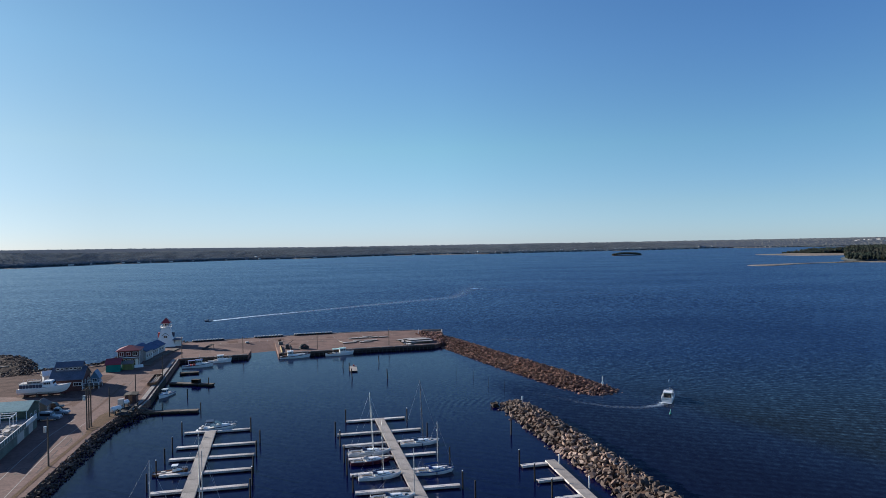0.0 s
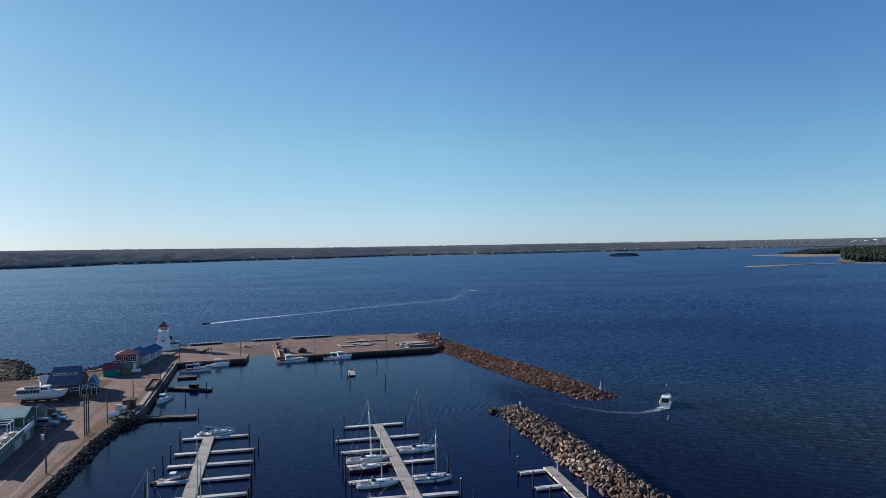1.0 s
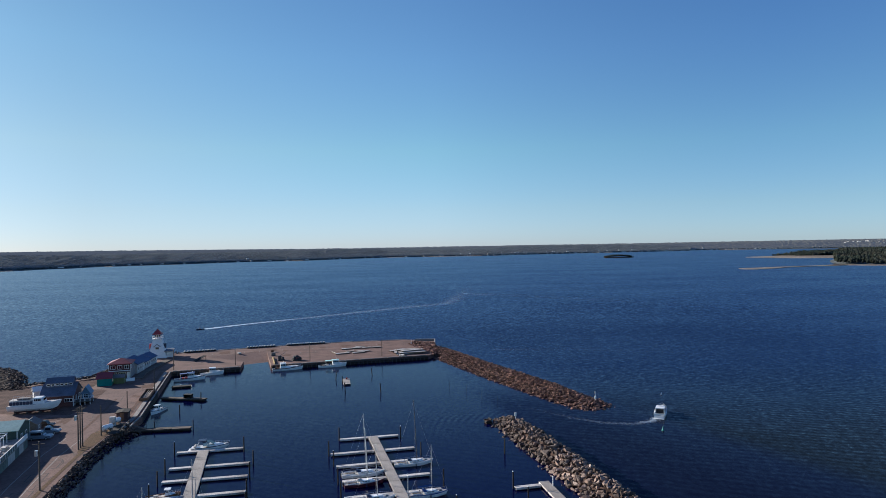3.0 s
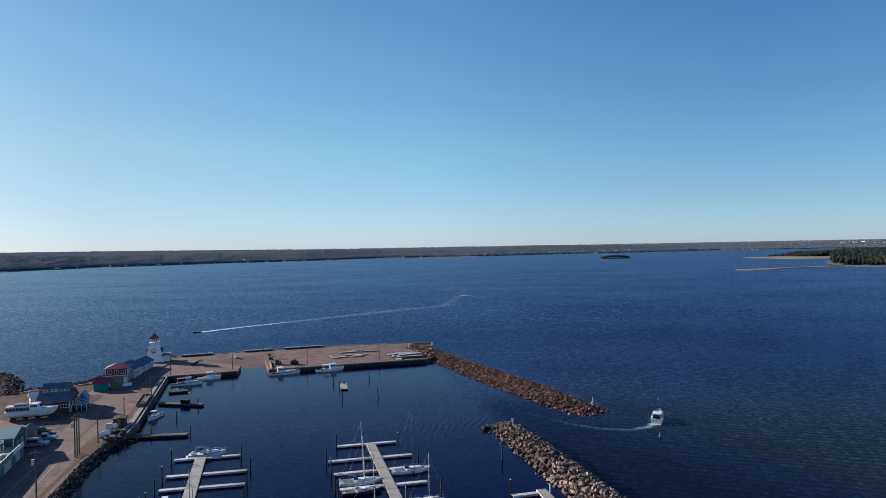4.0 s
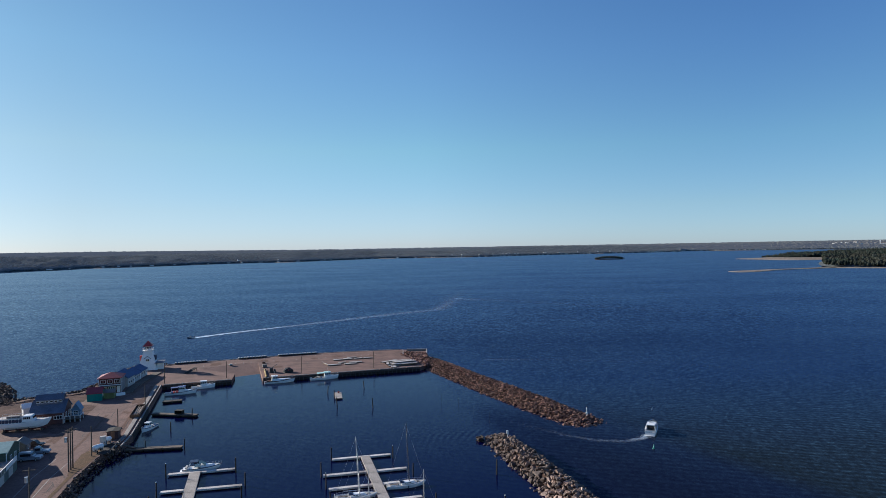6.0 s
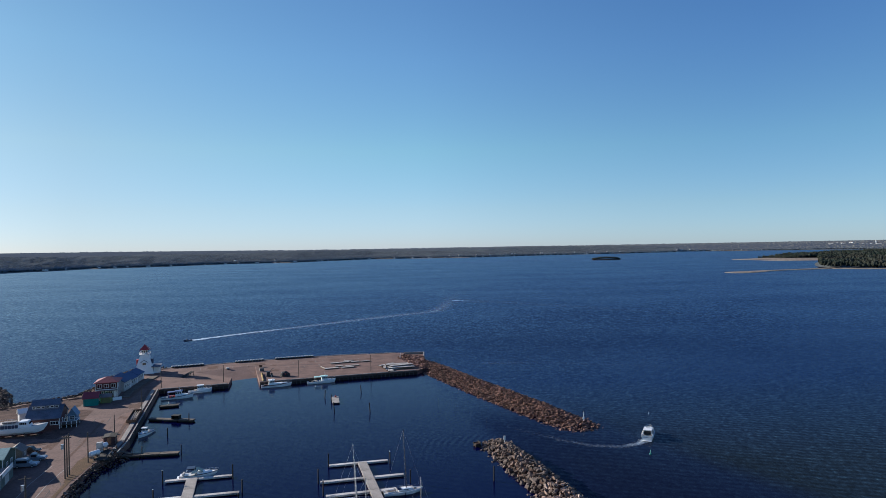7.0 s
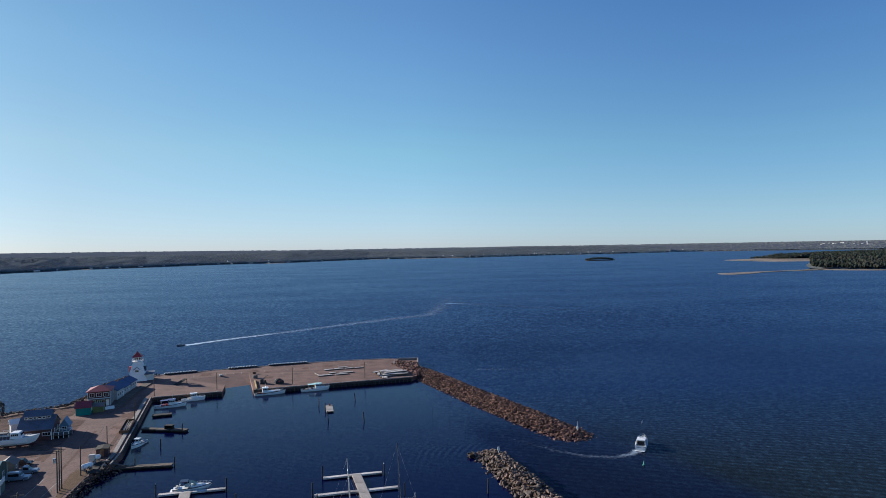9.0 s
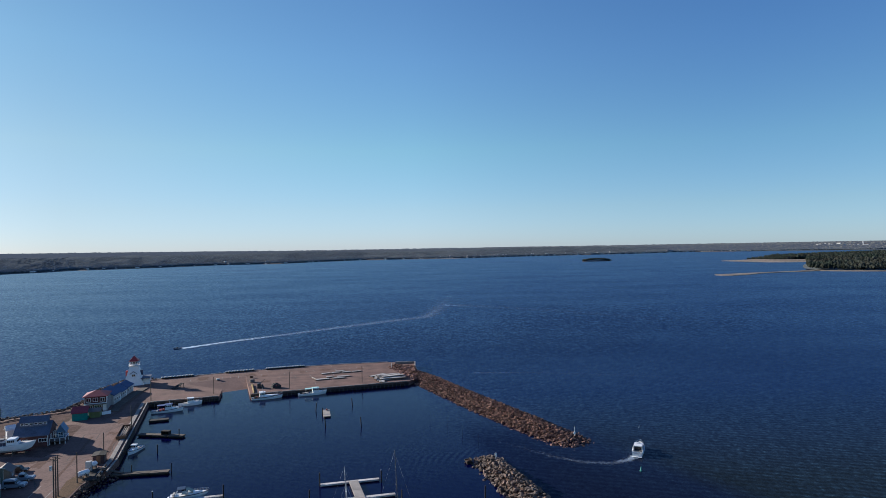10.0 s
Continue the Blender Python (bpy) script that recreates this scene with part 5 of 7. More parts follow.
for x, y, z in ((43.0, 176.2, 1.6), (-11.5, 283.5, GROUND + 0.2), (18.8, 158.0, 2.0)):
    ob = thing("beacon", pose(x, y, z), "small white beacon post at the breakwater's end", "beacon", "beacons")
    part("mast", rodded((0, 0, -0.5), (0, 0, 2.3 if y > 170 else 0.4), 0.08, 0.06), WHITEPAINT, ob)
    part("cabinet", boxed(0, 0, 0.2, 0.5, 0.25, 0.9 if y < 170 else 0.6, 0.04), WHITEPAINT, ob)
    if y > 170:
        part("light", rodded((0, 0, 2.3), (0, 0, 2.6), 0.13, 0.08, 10), GLASS, ob)
for x, y, mat in ((64.8, 186.6, BLUEWALL), (52.6, 150.8, GREENPAINT)):
    ob = thing("channel_buoy", pose(x, y, 0 if y < 170 else -0.35), "small floating channel buoy outside the harbour", "buoy", "buoys")
    part("float", rodded((0, 0, -0.3), (0, 0, 0.2), 0.32, 0.3, 14), mat, ob)
    part("top_mark", rodded((0, 0, 0.2), (0.08, 0, 1.05), 0.18, 0.08, 10), mat, ob)


# ---- the road, the quay and the wharf ----
ROADLINE = [(-64.9, 62.8), (-73.2, 100.8), (-79, 119.6), (-83.6, 136.8), (-86.1, 152), (-89.7, 168.2), (-98.3, 202.7), (-105.4, 229)]
tagged(part("road", strip(along(ROADLINE, 3), 9.5, GROUND + 0.012), ROAD), "worn asphalt road along the harbour bank", "road", kind="structure")
for off, z0, z1 in ((3.6, 62, 152), (-0.2, 100, 150)):
    pts = [(x + off, y) for x, y in along(ROADLINE, 3) if z0 < y < z1]
    tagged(part("road_line", strip(pts, 0.16, GROUND + 0.02), LINE), "faded pale road line", "road marking", kind="structure")
verge = [(-61.3, 70.9), (-64.5, 86.1), (-68.2, 100.7), (-72.5, 119.6), (-76.1, 136.6), (-78.2, 149), (-78, 154)]
tagged(part("verge", strip(along(verge, 2), 0.8, GROUND + 0.035), DRYGRASS), "dry grass and gravel verge beside the road", "verge", kind="structure")
tagged(part("yard", prismed([(-127.7, 174.3), (-97.3, 170.3), (-94.2, 198.6), (-109.4, 202.7), (-117.6, 218.9), (-129.7, 208.8), (-141.9, 201.7), (-141.9, 174.3)], GROUND - 0.1, GROUND + 0.008), GRAVEL), "bare gravel yard round the boat and the restaurant", "yard", kind="structure")

tagged(part("verge", prismed([(-76, 137.8), (-77.2, 137.8), (-79.7, 144.9), (-81.7, 152), (-80.9, 157.6), (-78, 158.1), (-77.2, 150), (-76.2, 142.9)], GROUND - 0.1, GROUND + 0.025), DRYGRASS), "patch of dry orange-brown grass on the bank", "verge", kind="structure")

# dirt blown against the quay edge and the shops' dark strip
DIRT = material("blown_dirt", (0.125, 0.08, 0.062), 1.0, vary=0.35, scale=1.5, fine=9, bump=0.3, tint=(0.155, 0.10, 0.075), spec=0.05)
for line, width in (([(-79.9, 160.1), (-81.3, 169.7), (-97.7, 229)], 1.1), ([(-99.7, 207.7), (-98.9, 216.9), (-100.9, 226), (-102.8, 239.2), (-104, 253.4)], 1.3), ([(-84.6, 152), (-87.7, 165.2), (-93.7, 188.5)], 0.7)):
    tagged(part("dirt_strip", strip(along(line, 2), width, GROUND + 0.016), DIRT), "strip of brown dirt on the asphalt", "dirt", kind="structure")
rg = random.Random(4)
for x, y, r0 in [(rg.uniform(-104, -84), rg.uniform(160, 222), rg.uniform(1.0, 3.2)) for _ in range(16)] + [(rg.uniform(-92, -25), 0, rg.uniform(1.0, 3.5)) for _ in range(14)]:
    y = y or 252 + 0.28 * (x + 60) + rg.uniform(4, 30)
    ring = [(x + r0 * rg.uniform(0.5, 1.3) * math.cos(k * 0.5236), y + 1.4 * r0 * rg.uniform(0.5, 1.2) * math.sin(k * 0.5236)) for k in range(12)]
    if all(inside(px, py, LAND) for px, py in ring):
        tagged(part("dirt_patch", prismed(ring, GROUND - 0.05, GROUND + 0.010 + 0.001 * rg.random()), DIRT), "patch of brown dirt on the asphalt", "dirt", kind="structure")

# mended patches and tar seams in the asphalt
TAR = material("tar", (0.05, 0.042, 0.038), 0.9, vary=0.25, scale=1)
for x, y, w, d in ((-78.2, 130.2, 3.2, 5.0), (-76.6, 123.1, 3.0, 4.0), (-74, 114, 3.4, 3.2), (-91.2, 174.3, 5.0, 3.0), (-94.2, 188.5, 4.0, 6.0)):
    c = [local(x, y, sx * w / 2, sy * d / 2) for sx, sy in ((-1, -1), (1, -1), (1, 1), (-1, 1))]
    for a, b in zip(c, c[1:] + c[:1]):
        tagged(part("tar_seam", strip(along([a, b], 0.8), 0.16, GROUND + 0.018), TAR), "dark tar seam round a mended patch", "tar seam", kind="structure")
rg = random.Random(77)
for x0, y0, ang, L in ([(-80 - 12 * rg.random(), 140 + 70 * rg.random(), rg.uniform(60, 130), rg.uniform(5, 14)) for _ in range(18)]
                       + [(rg.uniform(-95, -20), 0, rg.uniform(-10, 40), rg.uniform(6, 20)) for _ in range(16)] + [(-70 - 9 * rg.random(), 100 + 36 * rg.random(), rg.uniform(85, 115), rg.uniform(4, 9)) for _ in range(9)]):
    if not y0:
        y0 = 252 + 0.28 * (x0 + 60) + rg.uniform(6, 30)
    pts, x, y, a = [], x0, y0, ang
    while len(pts) < L / 1.2:
        pts.append((x, y))
        a += rg.uniform(-22, 22)
        x, y = x + 1.2 * math.cos(radians(a)), y + 1.2 * math.sin(radians(a))
    if len(pts) > 2 and all(inside(px, py, LAND) for px, py in pts):
        tagged(part("tar_seam", strip(pts, 0.11, GROUND + 0.019), TAR), "dark wandering tar seam in the asphalt", "tar seam", kind="structure")

# concrete cap and timber fender piles along the quay and the wharf's harbour side
QUAY = [(-74.9, 157), (-76.9, 167.3), (-94.5, 229.0)]
q = thing("quay_edge", Matrix.Identity(4), "pale concrete quay edge with a timber face", "quay")
for a, b in zip(QUAY, QUAY[1:]):
    n = max(1, int(math.dist(a, b) / 6))
    ang = math.degrees(math.atan2(b[1] - a[1], b[0] - a[0]))
    for i in range(n):
        f = (i + 0.5) / n
        x, y = a[0] + (b[0] - a[0]) * f, a[1] + (b[1] - a[1]) * f
        o = part("slab", boxed(0, 0, 0, math.dist(a, b) / n - 0.06, 1.1, 0.3, 0.03), CONCRETE, q)
        o.matrix_basis = pose(x - 1.5, y - 0.45, GROUND - 0.05, 0, 0, ang)
        o = part("kerb", boxed(0, 0, 0, math.dist(a, b) / n - 0.4, 0.34, 0.32, 0.03), DOCKWOOD, q)
        o.matrix_basis = pose(x - 0.15, y, GROUND + 0.02, 0, 0, ang)


def fender_row(a, b, gap, parent, top):
    n = int(math.dist(a, b) / gap)
    dx, dy = (b[0] - a[0]) / n, (b[1] - a[1]) / n
    L = math.hypot(dx, dy)
    bm = rodded((0, 0, -2), (0, 0, top), 0.17, 0.16, 8)
    me = mesh_of(bm, "fender_post")
    me.materials.append(FENDER)
    for i in range(n + 1):
        o = new("fender_post", me)
        o.parent = parent
        o.location = (a[0] + dx * i + dy / L * 0.22, a[1] + dy * i - dx / L * 0.22, 0)
    ang = math.degrees(math.atan2(dy, dx))
    # dark sheet behind the posts, painting in the shade of the face
    o = part("facing", boxed(0, 0, -2, math.dist(a, b), 0.09, top + 1.85), DARKTIMBER, parent, "dark boards that deepen the shade of the face")
    o.matrix_basis = pose((a[0] + b[0]) / 2 + dy / L * 0.02, (a[1] + b[1]) / 2 - dx / L * 0.02, 0, 0, 0, ang)
    for z in (0.9,):
        o = part("waler", boxed(0, 0, 0, math.dist(a, b), 0.18, 0.28), FENDER, parent)
        o.matrix_basis = pose((a[0] + b[0]) / 2 + dy / L * 0.1, (a[1] + b[1]) / 2 - dx / L * 0.1, z, 0, 0, ang)


fender_row((-94.5, 229.4), (-76.6, 167.3), 1.8, q, GROUND + 0.3)
# sign the rows so that the piles stand on the water side
w = thing("wharf_face", Matrix.Identity(4), "dark timber face of the wharf with a low kerb beam", "wharf face")
fender_row((-94.3, 229.6), (-72.3, 236.4), 1.6, w, GROUND - 0.12)
fender_row((-61.3, 238.5), (-3.8, 254.4), 1.6, w, GROUND - 0.12)
for a, b, wd in (((-94.3, 229.9), (-72.5, 236.8), 0.35), ((-61.2, 238.8), (-4.0, 254.7), 0.35), ((-109.8, 271.1), (-84.1, 281.6), 0.4), ((-84.1, 281.6), (-58.6, 290.9), 0.4), ((-58.6, 290.9), (-38.5, 295.9), 0.4), ((-38.5, 295.9), (-13.7, 299), 0.4)):
    n = max(1, int(math.dist(a, b) / 5))
    ang = math.degrees(math.atan2(b[1] - a[1], b[0] - a[0]))
    for i in range(n):
        f = (i + 0.5) / n
        o = part("kerb_beam", boxed(0, 0, 0, math.dist(a, b) / n - 0.35, wd, 0.22, 0.03), DOCKWOOD, w)
        o.matrix_basis = pose(a[0] + (b[0] - a[0]) * f, a[1] + (b[1] - a[1]) * f, GROUND, 0, 0, ang)
end = thing("end_wall", pose(-1.2, 288.3, GROUND, 0, 0, 90), "low pale concrete wall round the wharf's outer corner", "wall")
part("wall", boxed(0, 0, 0, 13.0, 0.5, 0.9, 0.04), CONCRETE, end)
part("return_wall", boxed(6.3, 4.6, 0, 0.5, 8.6, 0.9, 0.04), CONCRETE, end)

# faded parking marks on the wharf
for row in range(3):
    for k in range(24):
        px, py = -93 + k * 3.0, 258 + 0.285 * (k * 3.0) + row * 9.5
        if px > -20 and row == 0 or (row == 0 and -95 < px < -58) or rng.random() < 0.25:
            continue
        o = part("parking_line", boxed(0, 0, 0, 0.14, rng.uniform(2.5, 4.5), 0.004), LINE)
        o.matrix_basis = pose(px, py, GROUND + 0.006, 0, 0, TURN)
        tagged(o, "faded white parking line on the asphalt", "road marking", kind="structure")

bm = bmesh.new()
a, b, c = [bm.verts.new((x, y, GROUND + 0.01)) for x, y in ((-92.3, 260.1), (-76.0, 272.4), (-71.4, 271.5))]
d, e = [bm.verts.new((x, y, -0.06)) for x, y in ((-66.5, 254.8), (-74.7, 249.5))]
f, g = [bm.verts.new((x, y, -1.5)) for x, y in ((-62.3, 243.0), (-72.3, 240.0))]
for face in ((a, e, b), (b, e, d), (b, d, c), (e, g, f, d)):
    bm.faces.new(face)
tagged(part("slipway", bm, ROAD), "worn asphalt slipway running down into the harbour", "slipway", kind="structure")

# slip with a yellow fender wall
slip = thing("slip_wall", pose(-62.6, 246.8, GROUND, 0, 0, TURN + 90), "yellow-painted timber wall beside the boat slip", "wall")
part("wall", boxed(0, 0, -2.0, 15.5, 0.4, 2.5, 0.04), YELLOW, slip)
for k in range(6):
    part("post", boxed(-7 + 2.8 * k, -0.3, -2.4, 0.3, 0.3, 3.0), DARKTIMBER, slip)


def stack(x, y, ang, items, label):
    """A heap of flat dock sections: (dx, dy, level, length, width, turn)."""
    ob = thing("dock_sections", pose(x, y, GROUND, 0, 0, ang), label, "dock sections", "stored dock sections")
    for dx, dy, lev, L, W, t in items:
        o = part("deck_panel", boxed(0, 0, 0.26, L, W, 0.05, 0.01), TIMBER, ob)
        o.matrix_basis = pose(dx, dy, lev * 0.43, 0, 0, t)
        for s in (-1, 1):
            part("beam", boxed(0, s * (W / 2 - 0.1), 0, L, 0.14, 0.26), TIMBER, o)
        n = max(1, round(W / 0.42))
        for k in range(n):
            part("board", boxed(rng.uniform(-0.12, 0.12), (k + 0.5 - n / 2) * W / n, 0.31, L * rng.uniform(0.95, 1.0), W / n - 0.07, 0.09, 0.012), rng.choice((DOCKPALE, DOCKPALE, DOCKWOOD)), o)


LAID = "pale dock section laid out on the wharf"
for x, y, L, W, t in ((-38.6, 261.9, 5.6, 1.7, 0), (-32.2, 263.7, 5.2, 1.7, 2), (-30.7, 267.1, 5.6, 1.6, -2), (-36.1, 266.4, 3.2, 1.5, 4), (-38.7, 273.8, 3.9, 1.5, 2), (-34.7, 275.4, 3.9, 1.5, -1), (-30.4, 276.1, 3.8, 1.5, 2), (-26.3, 277.1, 3.8, 1.5, 0), (-33.4, 278.7, 4.2, 1.4, 3)):
    stack(x, y, TURN + t, [(0, 0, 0, L, W, 0)], LAID)
stack(-42.4, 264.1, 118, [(0, 0, 0, 5.5, 0.3, 0)], "single long timber lying on the wharf")
stack(-12.2, 261, TURN + 4, [(-3.6, -3.5, 0, 7.5, 2.2, 75), (0, -2.6, 0, 11, 2.2, 2), (1.2, 0, 0, 12, 2.3, 1), (1.0, 2.7, 0, 11.5, 2.3, -1), (0.2, 5.4, 0, 10, 2.2, 2), (1.4, -1.8, 1, 11, 2.2, 3), (1.8, 0.9, 1, 11, 2.2, -2), (0.6, 3.8, 1, 10, 2.2, 1), (2.0, -0.4, 2, 9.5, 2.2, 2), (1.0, 2.3, 2, 9.5, 2.2, -5), (-2.5, 5.6, 1, 8.0, 1.6, 24), (-4.6, 1.0, 1, 6.5, 1.2, 70), (3.0, -3.6, 1, 7.0, 1.0, -9)], "large stack of weathered pale grey dock sections at the wharf's end")

# loose gear on the two fishing boats
rg = random.Random(8)
for bx, by, z, n in ((-55.2, 238.0, 0.55, 13), (-39.5, 242.5, 0.55, 6), (-85.2, 222.2, 0.55, 5)):
    for k in range(n):
        px, py = local(bx, by, rg.uniform(-4.2, -0.3) if bx != -55.2 else rg.choice((rg.uniform(-4.6, -2.9), rg.uniform(0.4, 3.0))), rg.uniform(-0.85, 0.85), 17)
        mat = rg.choice((DARKTIMBER, NAVYHULL, REDPAINT, GREYWALL, DARKTIMBER, BLUECLOTH))
        ob = thing("fish_box", pose(px, py, z, 0, 0, rg.uniform(0, 180)), "worn plastic fish box on a fishing boat's deck", "fish box", "deck gear")
        h = rg.uniform(0.35, 0.6)
        part("tub", boxed(0, 0, 0, rg.uniform(0.6, 0.95), rg.uniform(0.5, 0.6), h, 0.04), mat, ob)
        part("rim", boxed(0, 0, h, 1.0, 0.64, 0.06, 0.02), mat, ob)

crib = thing("timber_crib", pose(12.2, 160.2, 0, 0, 0, 20), "small dark timber crib at the breakwater's head", "crib")
for k in range(4):
    part("beam", boxed(0, 0.6 if k % 2 else -0.6, -0.6 + 0.42 * k, 1.7, 0.3, 0.36, 0.03), DARKTIMBER, crib)
    part("cross_beam", boxed(0.6 if k % 2 else -0.6, 0, -0.4 + 0.42 * k, 0.3, 1.7, 0.36, 0.03), DARKTIMBER, crib)
part("fill", boxed(0, 0, -0.8, 1.2, 1.2, 1.7, 0.05), RUBBLE, crib)

# broken stone heaped on the wharf's outer corner
rg = random.Random(19)
heap = thing("stone_heap", Matrix.Identity(4), "heap of reddish broken stone on the wharf's outer corner", "stone heap")
lumps = [rock_mesh("stone", rg, STONE_RED, 0.9, 11, 0.65) for _ in range(8)]
placed = []
while len(placed) < 330:
    x, y = rg.uniform(-14, -0.8), rg.uniform(257, 287)
    edge = -12.5 + (285 - y) * 0.36
    if x > edge and math.hypot(x + 2, y - 284.5) > 2:
        k = min(1.0, (x - edge) / 4, (y - 256) / 3, (288 - y) / 4)
        sz = rg.uniform(0.6, 1.3)
        placed.append((rg.choice(lumps), pose(x, y, GROUND - 0.1 + k * rg.uniform(0.1, 1.5), rg.uniform(-40, 40), rg.uniform(-40, 40), rg.uniform(0, 360)) @ Matrix.Diagonal((sz * 1.2, sz, sz * 0.9, 1))))
joined("broken_stone", placed, STONE_RED, heap)

# rows of mooring blocks along the seaward edge
blockmesh = mesh_of(frustum(1.2, 1.1, 0, 0.6, 8), "block")
blockmesh.materials.append(DARKTIMBER)
for a, b, n in (((-105.9, 271.8), (-95.1, 276.3), 11), ((-82.3, 281.3), (-72, 285.2), 10), ((-66.5, 287.2), (-51.3, 291.9), 15)):
    for k in range(n):
        f = k / (n - 1)
        ob = thing("mooring_block", pose(a[0] + (b[0] - a[0]) * f, a[1] + (b[1] - a[1]) * f, GROUND, 0, 0, rng.uniform(0, 90)), "dark round mooring block with a pale top on the wharf edge", "mooring block", "mooring blocks")
        o = new("block", blockmesh)
        o.parent = ob
        part("cap", rodded((0, 0, 0.6), (0, 0, 0.92), 0.58, 0.4, 8), PALEWALL, ob, "paler top piece")


def crate(x, y, w, d, h, label, mat, ang=TURN, name="crate"):
    ob = thing(name, pose(x, y, GROUND, 0, 0, ang), label, name.replace("_", " "))
    part("body", boxed(0, 0, 0.12, w, d, h, 0.05), mat, ob)
    for s in (-1, 1):
        part("skid", boxed(0, s * d * 0.35, 0, w, 0.15, 0.12), TIMBER, ob)
    part("lid", boxed(0, 0, h + 0.12, w + 0.08, d + 0.08, 0.08, 0.02), mat, ob)


crate(-81.7, 266.7, 1.3, 0.8, 0.45, "small pale box lying on the wharf", PALEWALL, 40)
crate(-68.9, 269.6, 1.1, 0.9, 0.7, "brown gear box on the wharf", BROWNHULL, 5)
crate(-66.3, 260.6, 1.7, 1.1, 1.0, "grey gear box beside the slip", GREYWALL, 24)


def winch(x, y, ang, label):
    ob = thing("hoist", pose(x, y, GROUND, 0, 0, ang), label, "hoist")
    part("base", boxed(0, 0, 0, 2.6, 1.6, 0.5, 0.05), DARKMETAL, ob)
    part("housing", boxed(-0.5, 0, 0.5, 1.3, 1.4, 1.3, 0.1), DARKMETAL, ob)
    part("drum", rodded((0.7, -0.6, 0.9), (0.7, 0.6, 0.9), 0.4, seg=14), RUBBER, ob)
    part("boom", rodded((-0.5, 0, 1.7), (1.8, 0, 3.2), 0.09, 0.06), DARKMETAL, ob)


winch(-60.4, 249.3, TURN, "dark boat hoist beside the slip")


def net_pile(x, y, seed, label):
    """A rounded heap of black netting with coils of rope and floats in it."""
    rg = random.Random(seed)
    ob = thing("net_pile", pose(x, y, GROUND), label, "net pile")
    bm = bmesh.new()
    bmesh.ops.create_icosphere(bm, subdivisions=3, radius=1.0)
    for v in bm.verts:
        v.co *= rg.uniform(0.86, 1.12)
        v.co = Vector((v.co.x * 1.9, v.co.y * 1.5, max(0.0, v.co.z * 1.75 + 0.1)))
    part("net", bm, RUBBER, ob)
    for _ in range(9):
        a, h = rg.uniform(0, 6.28), rg.uniform(0.2, 1.5)
        r = 1.0 - 0.35 * h / 1.5
        bm = bmesh.new()
        bmesh.ops.create_icosphere(bm, subdivisions=2, radius=rg.uniform(0.16, 0.26))
        o = part("float", bm, rg.choice((REDPAINT, BROWNHULL, PALEWALL)), ob, smooth=True)
        o.location = (1.85 * r * math.cos(a), 1.45 * r * math.sin(a), h)


net_pile(-54.3, 248.9, 5, "dark heap of netting with a few floats on the wharf")



def ramp_stand(x, y, ang):
    ob = thing("loading_ramp", pose(x, y, GROUND, 0, 0, ang), "dark sloping timber loading ramp on the wharf", "ramp")
    bm = bmesh.new()
    loft(bm, [[(-2.5, s, 0.0), (-2.5, s, 0.1), (2.5, s, 1.6), (2.5, s, 1.45)] for s in (-0.9, 0.9)])
    part("deck", bm, DARKTIMBER, ob)
    for s in (-0.8, 0.8):
        part("leg", boxed(2.3, s, 0, 0.15, 0.15, 1.42), TIMBER, ob)


ramp_stand(-93, 252.8, 60)

# long open frame of timbers by the quay
ob = thing("timber_cradle", pose(-85.7, 190.5, GROUND, 0, 0, 106), "long rusty frame filled with pale timbers beside the quay", "cradle")
for s in (-1, 1):
    part("side", boxed(0, s * 1.15, 0.25, 13, 0.14, 0.8, 0.02), BROWNHULL, ob)
    part("end", boxed(s * 6.5, 0, 0.25, 0.14, 2.2, 0.8, 0.02), BROWNHULL, ob)
part("floor", boxed(0, 0, 0.2, 12.9, 2.2, 0.15), DARKTIMBER, ob)
for k in range(7):
    o = part("timber", boxed(0, 0, 0, rng.uniform(7, 12), 0.25, 0.25, 0.02), DOCKWOOD if k % 2 else TIMBER, ob)
    o.matrix_basis = pose(rng.uniform(-1, 1), -0.85 + 0.28 * k, 0.36 + rng.uniform(0, 0.3), 0, 0, rng.uniform(-3, 3))
for k in range(4):
    part("block", boxed(-5 + 3.4 * k, 0, 0, 0.4, 2.6, 0.22), TIMBER, ob)

# docks on the quay
ob = thing("floating_dock", Matrix.Identity(4), "weathered timber dock beside the quay", "dock", "quay docks")
pontoon("walkway", (-74.6, 158.6), (-61.3, 159.8), 1.9, TIMBER, ob, 3, 0.7)
for x, y in ((-70.5, 160.2), (-61.2, 160.9)):
    pile(x, y, 2.2, 0.12, cap=False, label="short timber pile beside the quay dock")
ob = thing("floating_dock", Matrix.Identity(4), "weathered timber dock with a dark bait box", "dock", "quay docks")
pontoon("walkway", (-82.6, 193.4), (-68.6, 190.6), 1.9, TIMBER, ob, 3, 0.7)
crate_ob = thing("bait_box", pose(-74.2, 191.9, 0.7, 0, 0, -11), "dark open-fronted box on the quay dock", "box")
bm = bmesh.new()
for s in (-1, 1):
    box(bm, s * 1.1, 0, 0, 0.12, 1.4, 1.0)
box(bm, 0, 0, 1.0, 2.4, 1.5, 0.12)
box(bm, 0, 0.68, 0, 2.2, 0.1, 1.0)
part("shell", bm, DARKTIMBER, crate_ob)
ob = thing("floating_dock", Matrix.Identity(4), "dark float moored beside the fishing boat", "dock", "quay docks")
pontoon("walkway", (-86.0, 208.8), (-80.4, 210.6), 2.4, DARKTIMBER, ob, 2, 0.65)
gang = thing("gangway", pose(-76.0, 158.6, 1.5, 0, 0, 5), "short dark timber gangway with rails down to the dock", "gangway")
bm = bmesh.new()
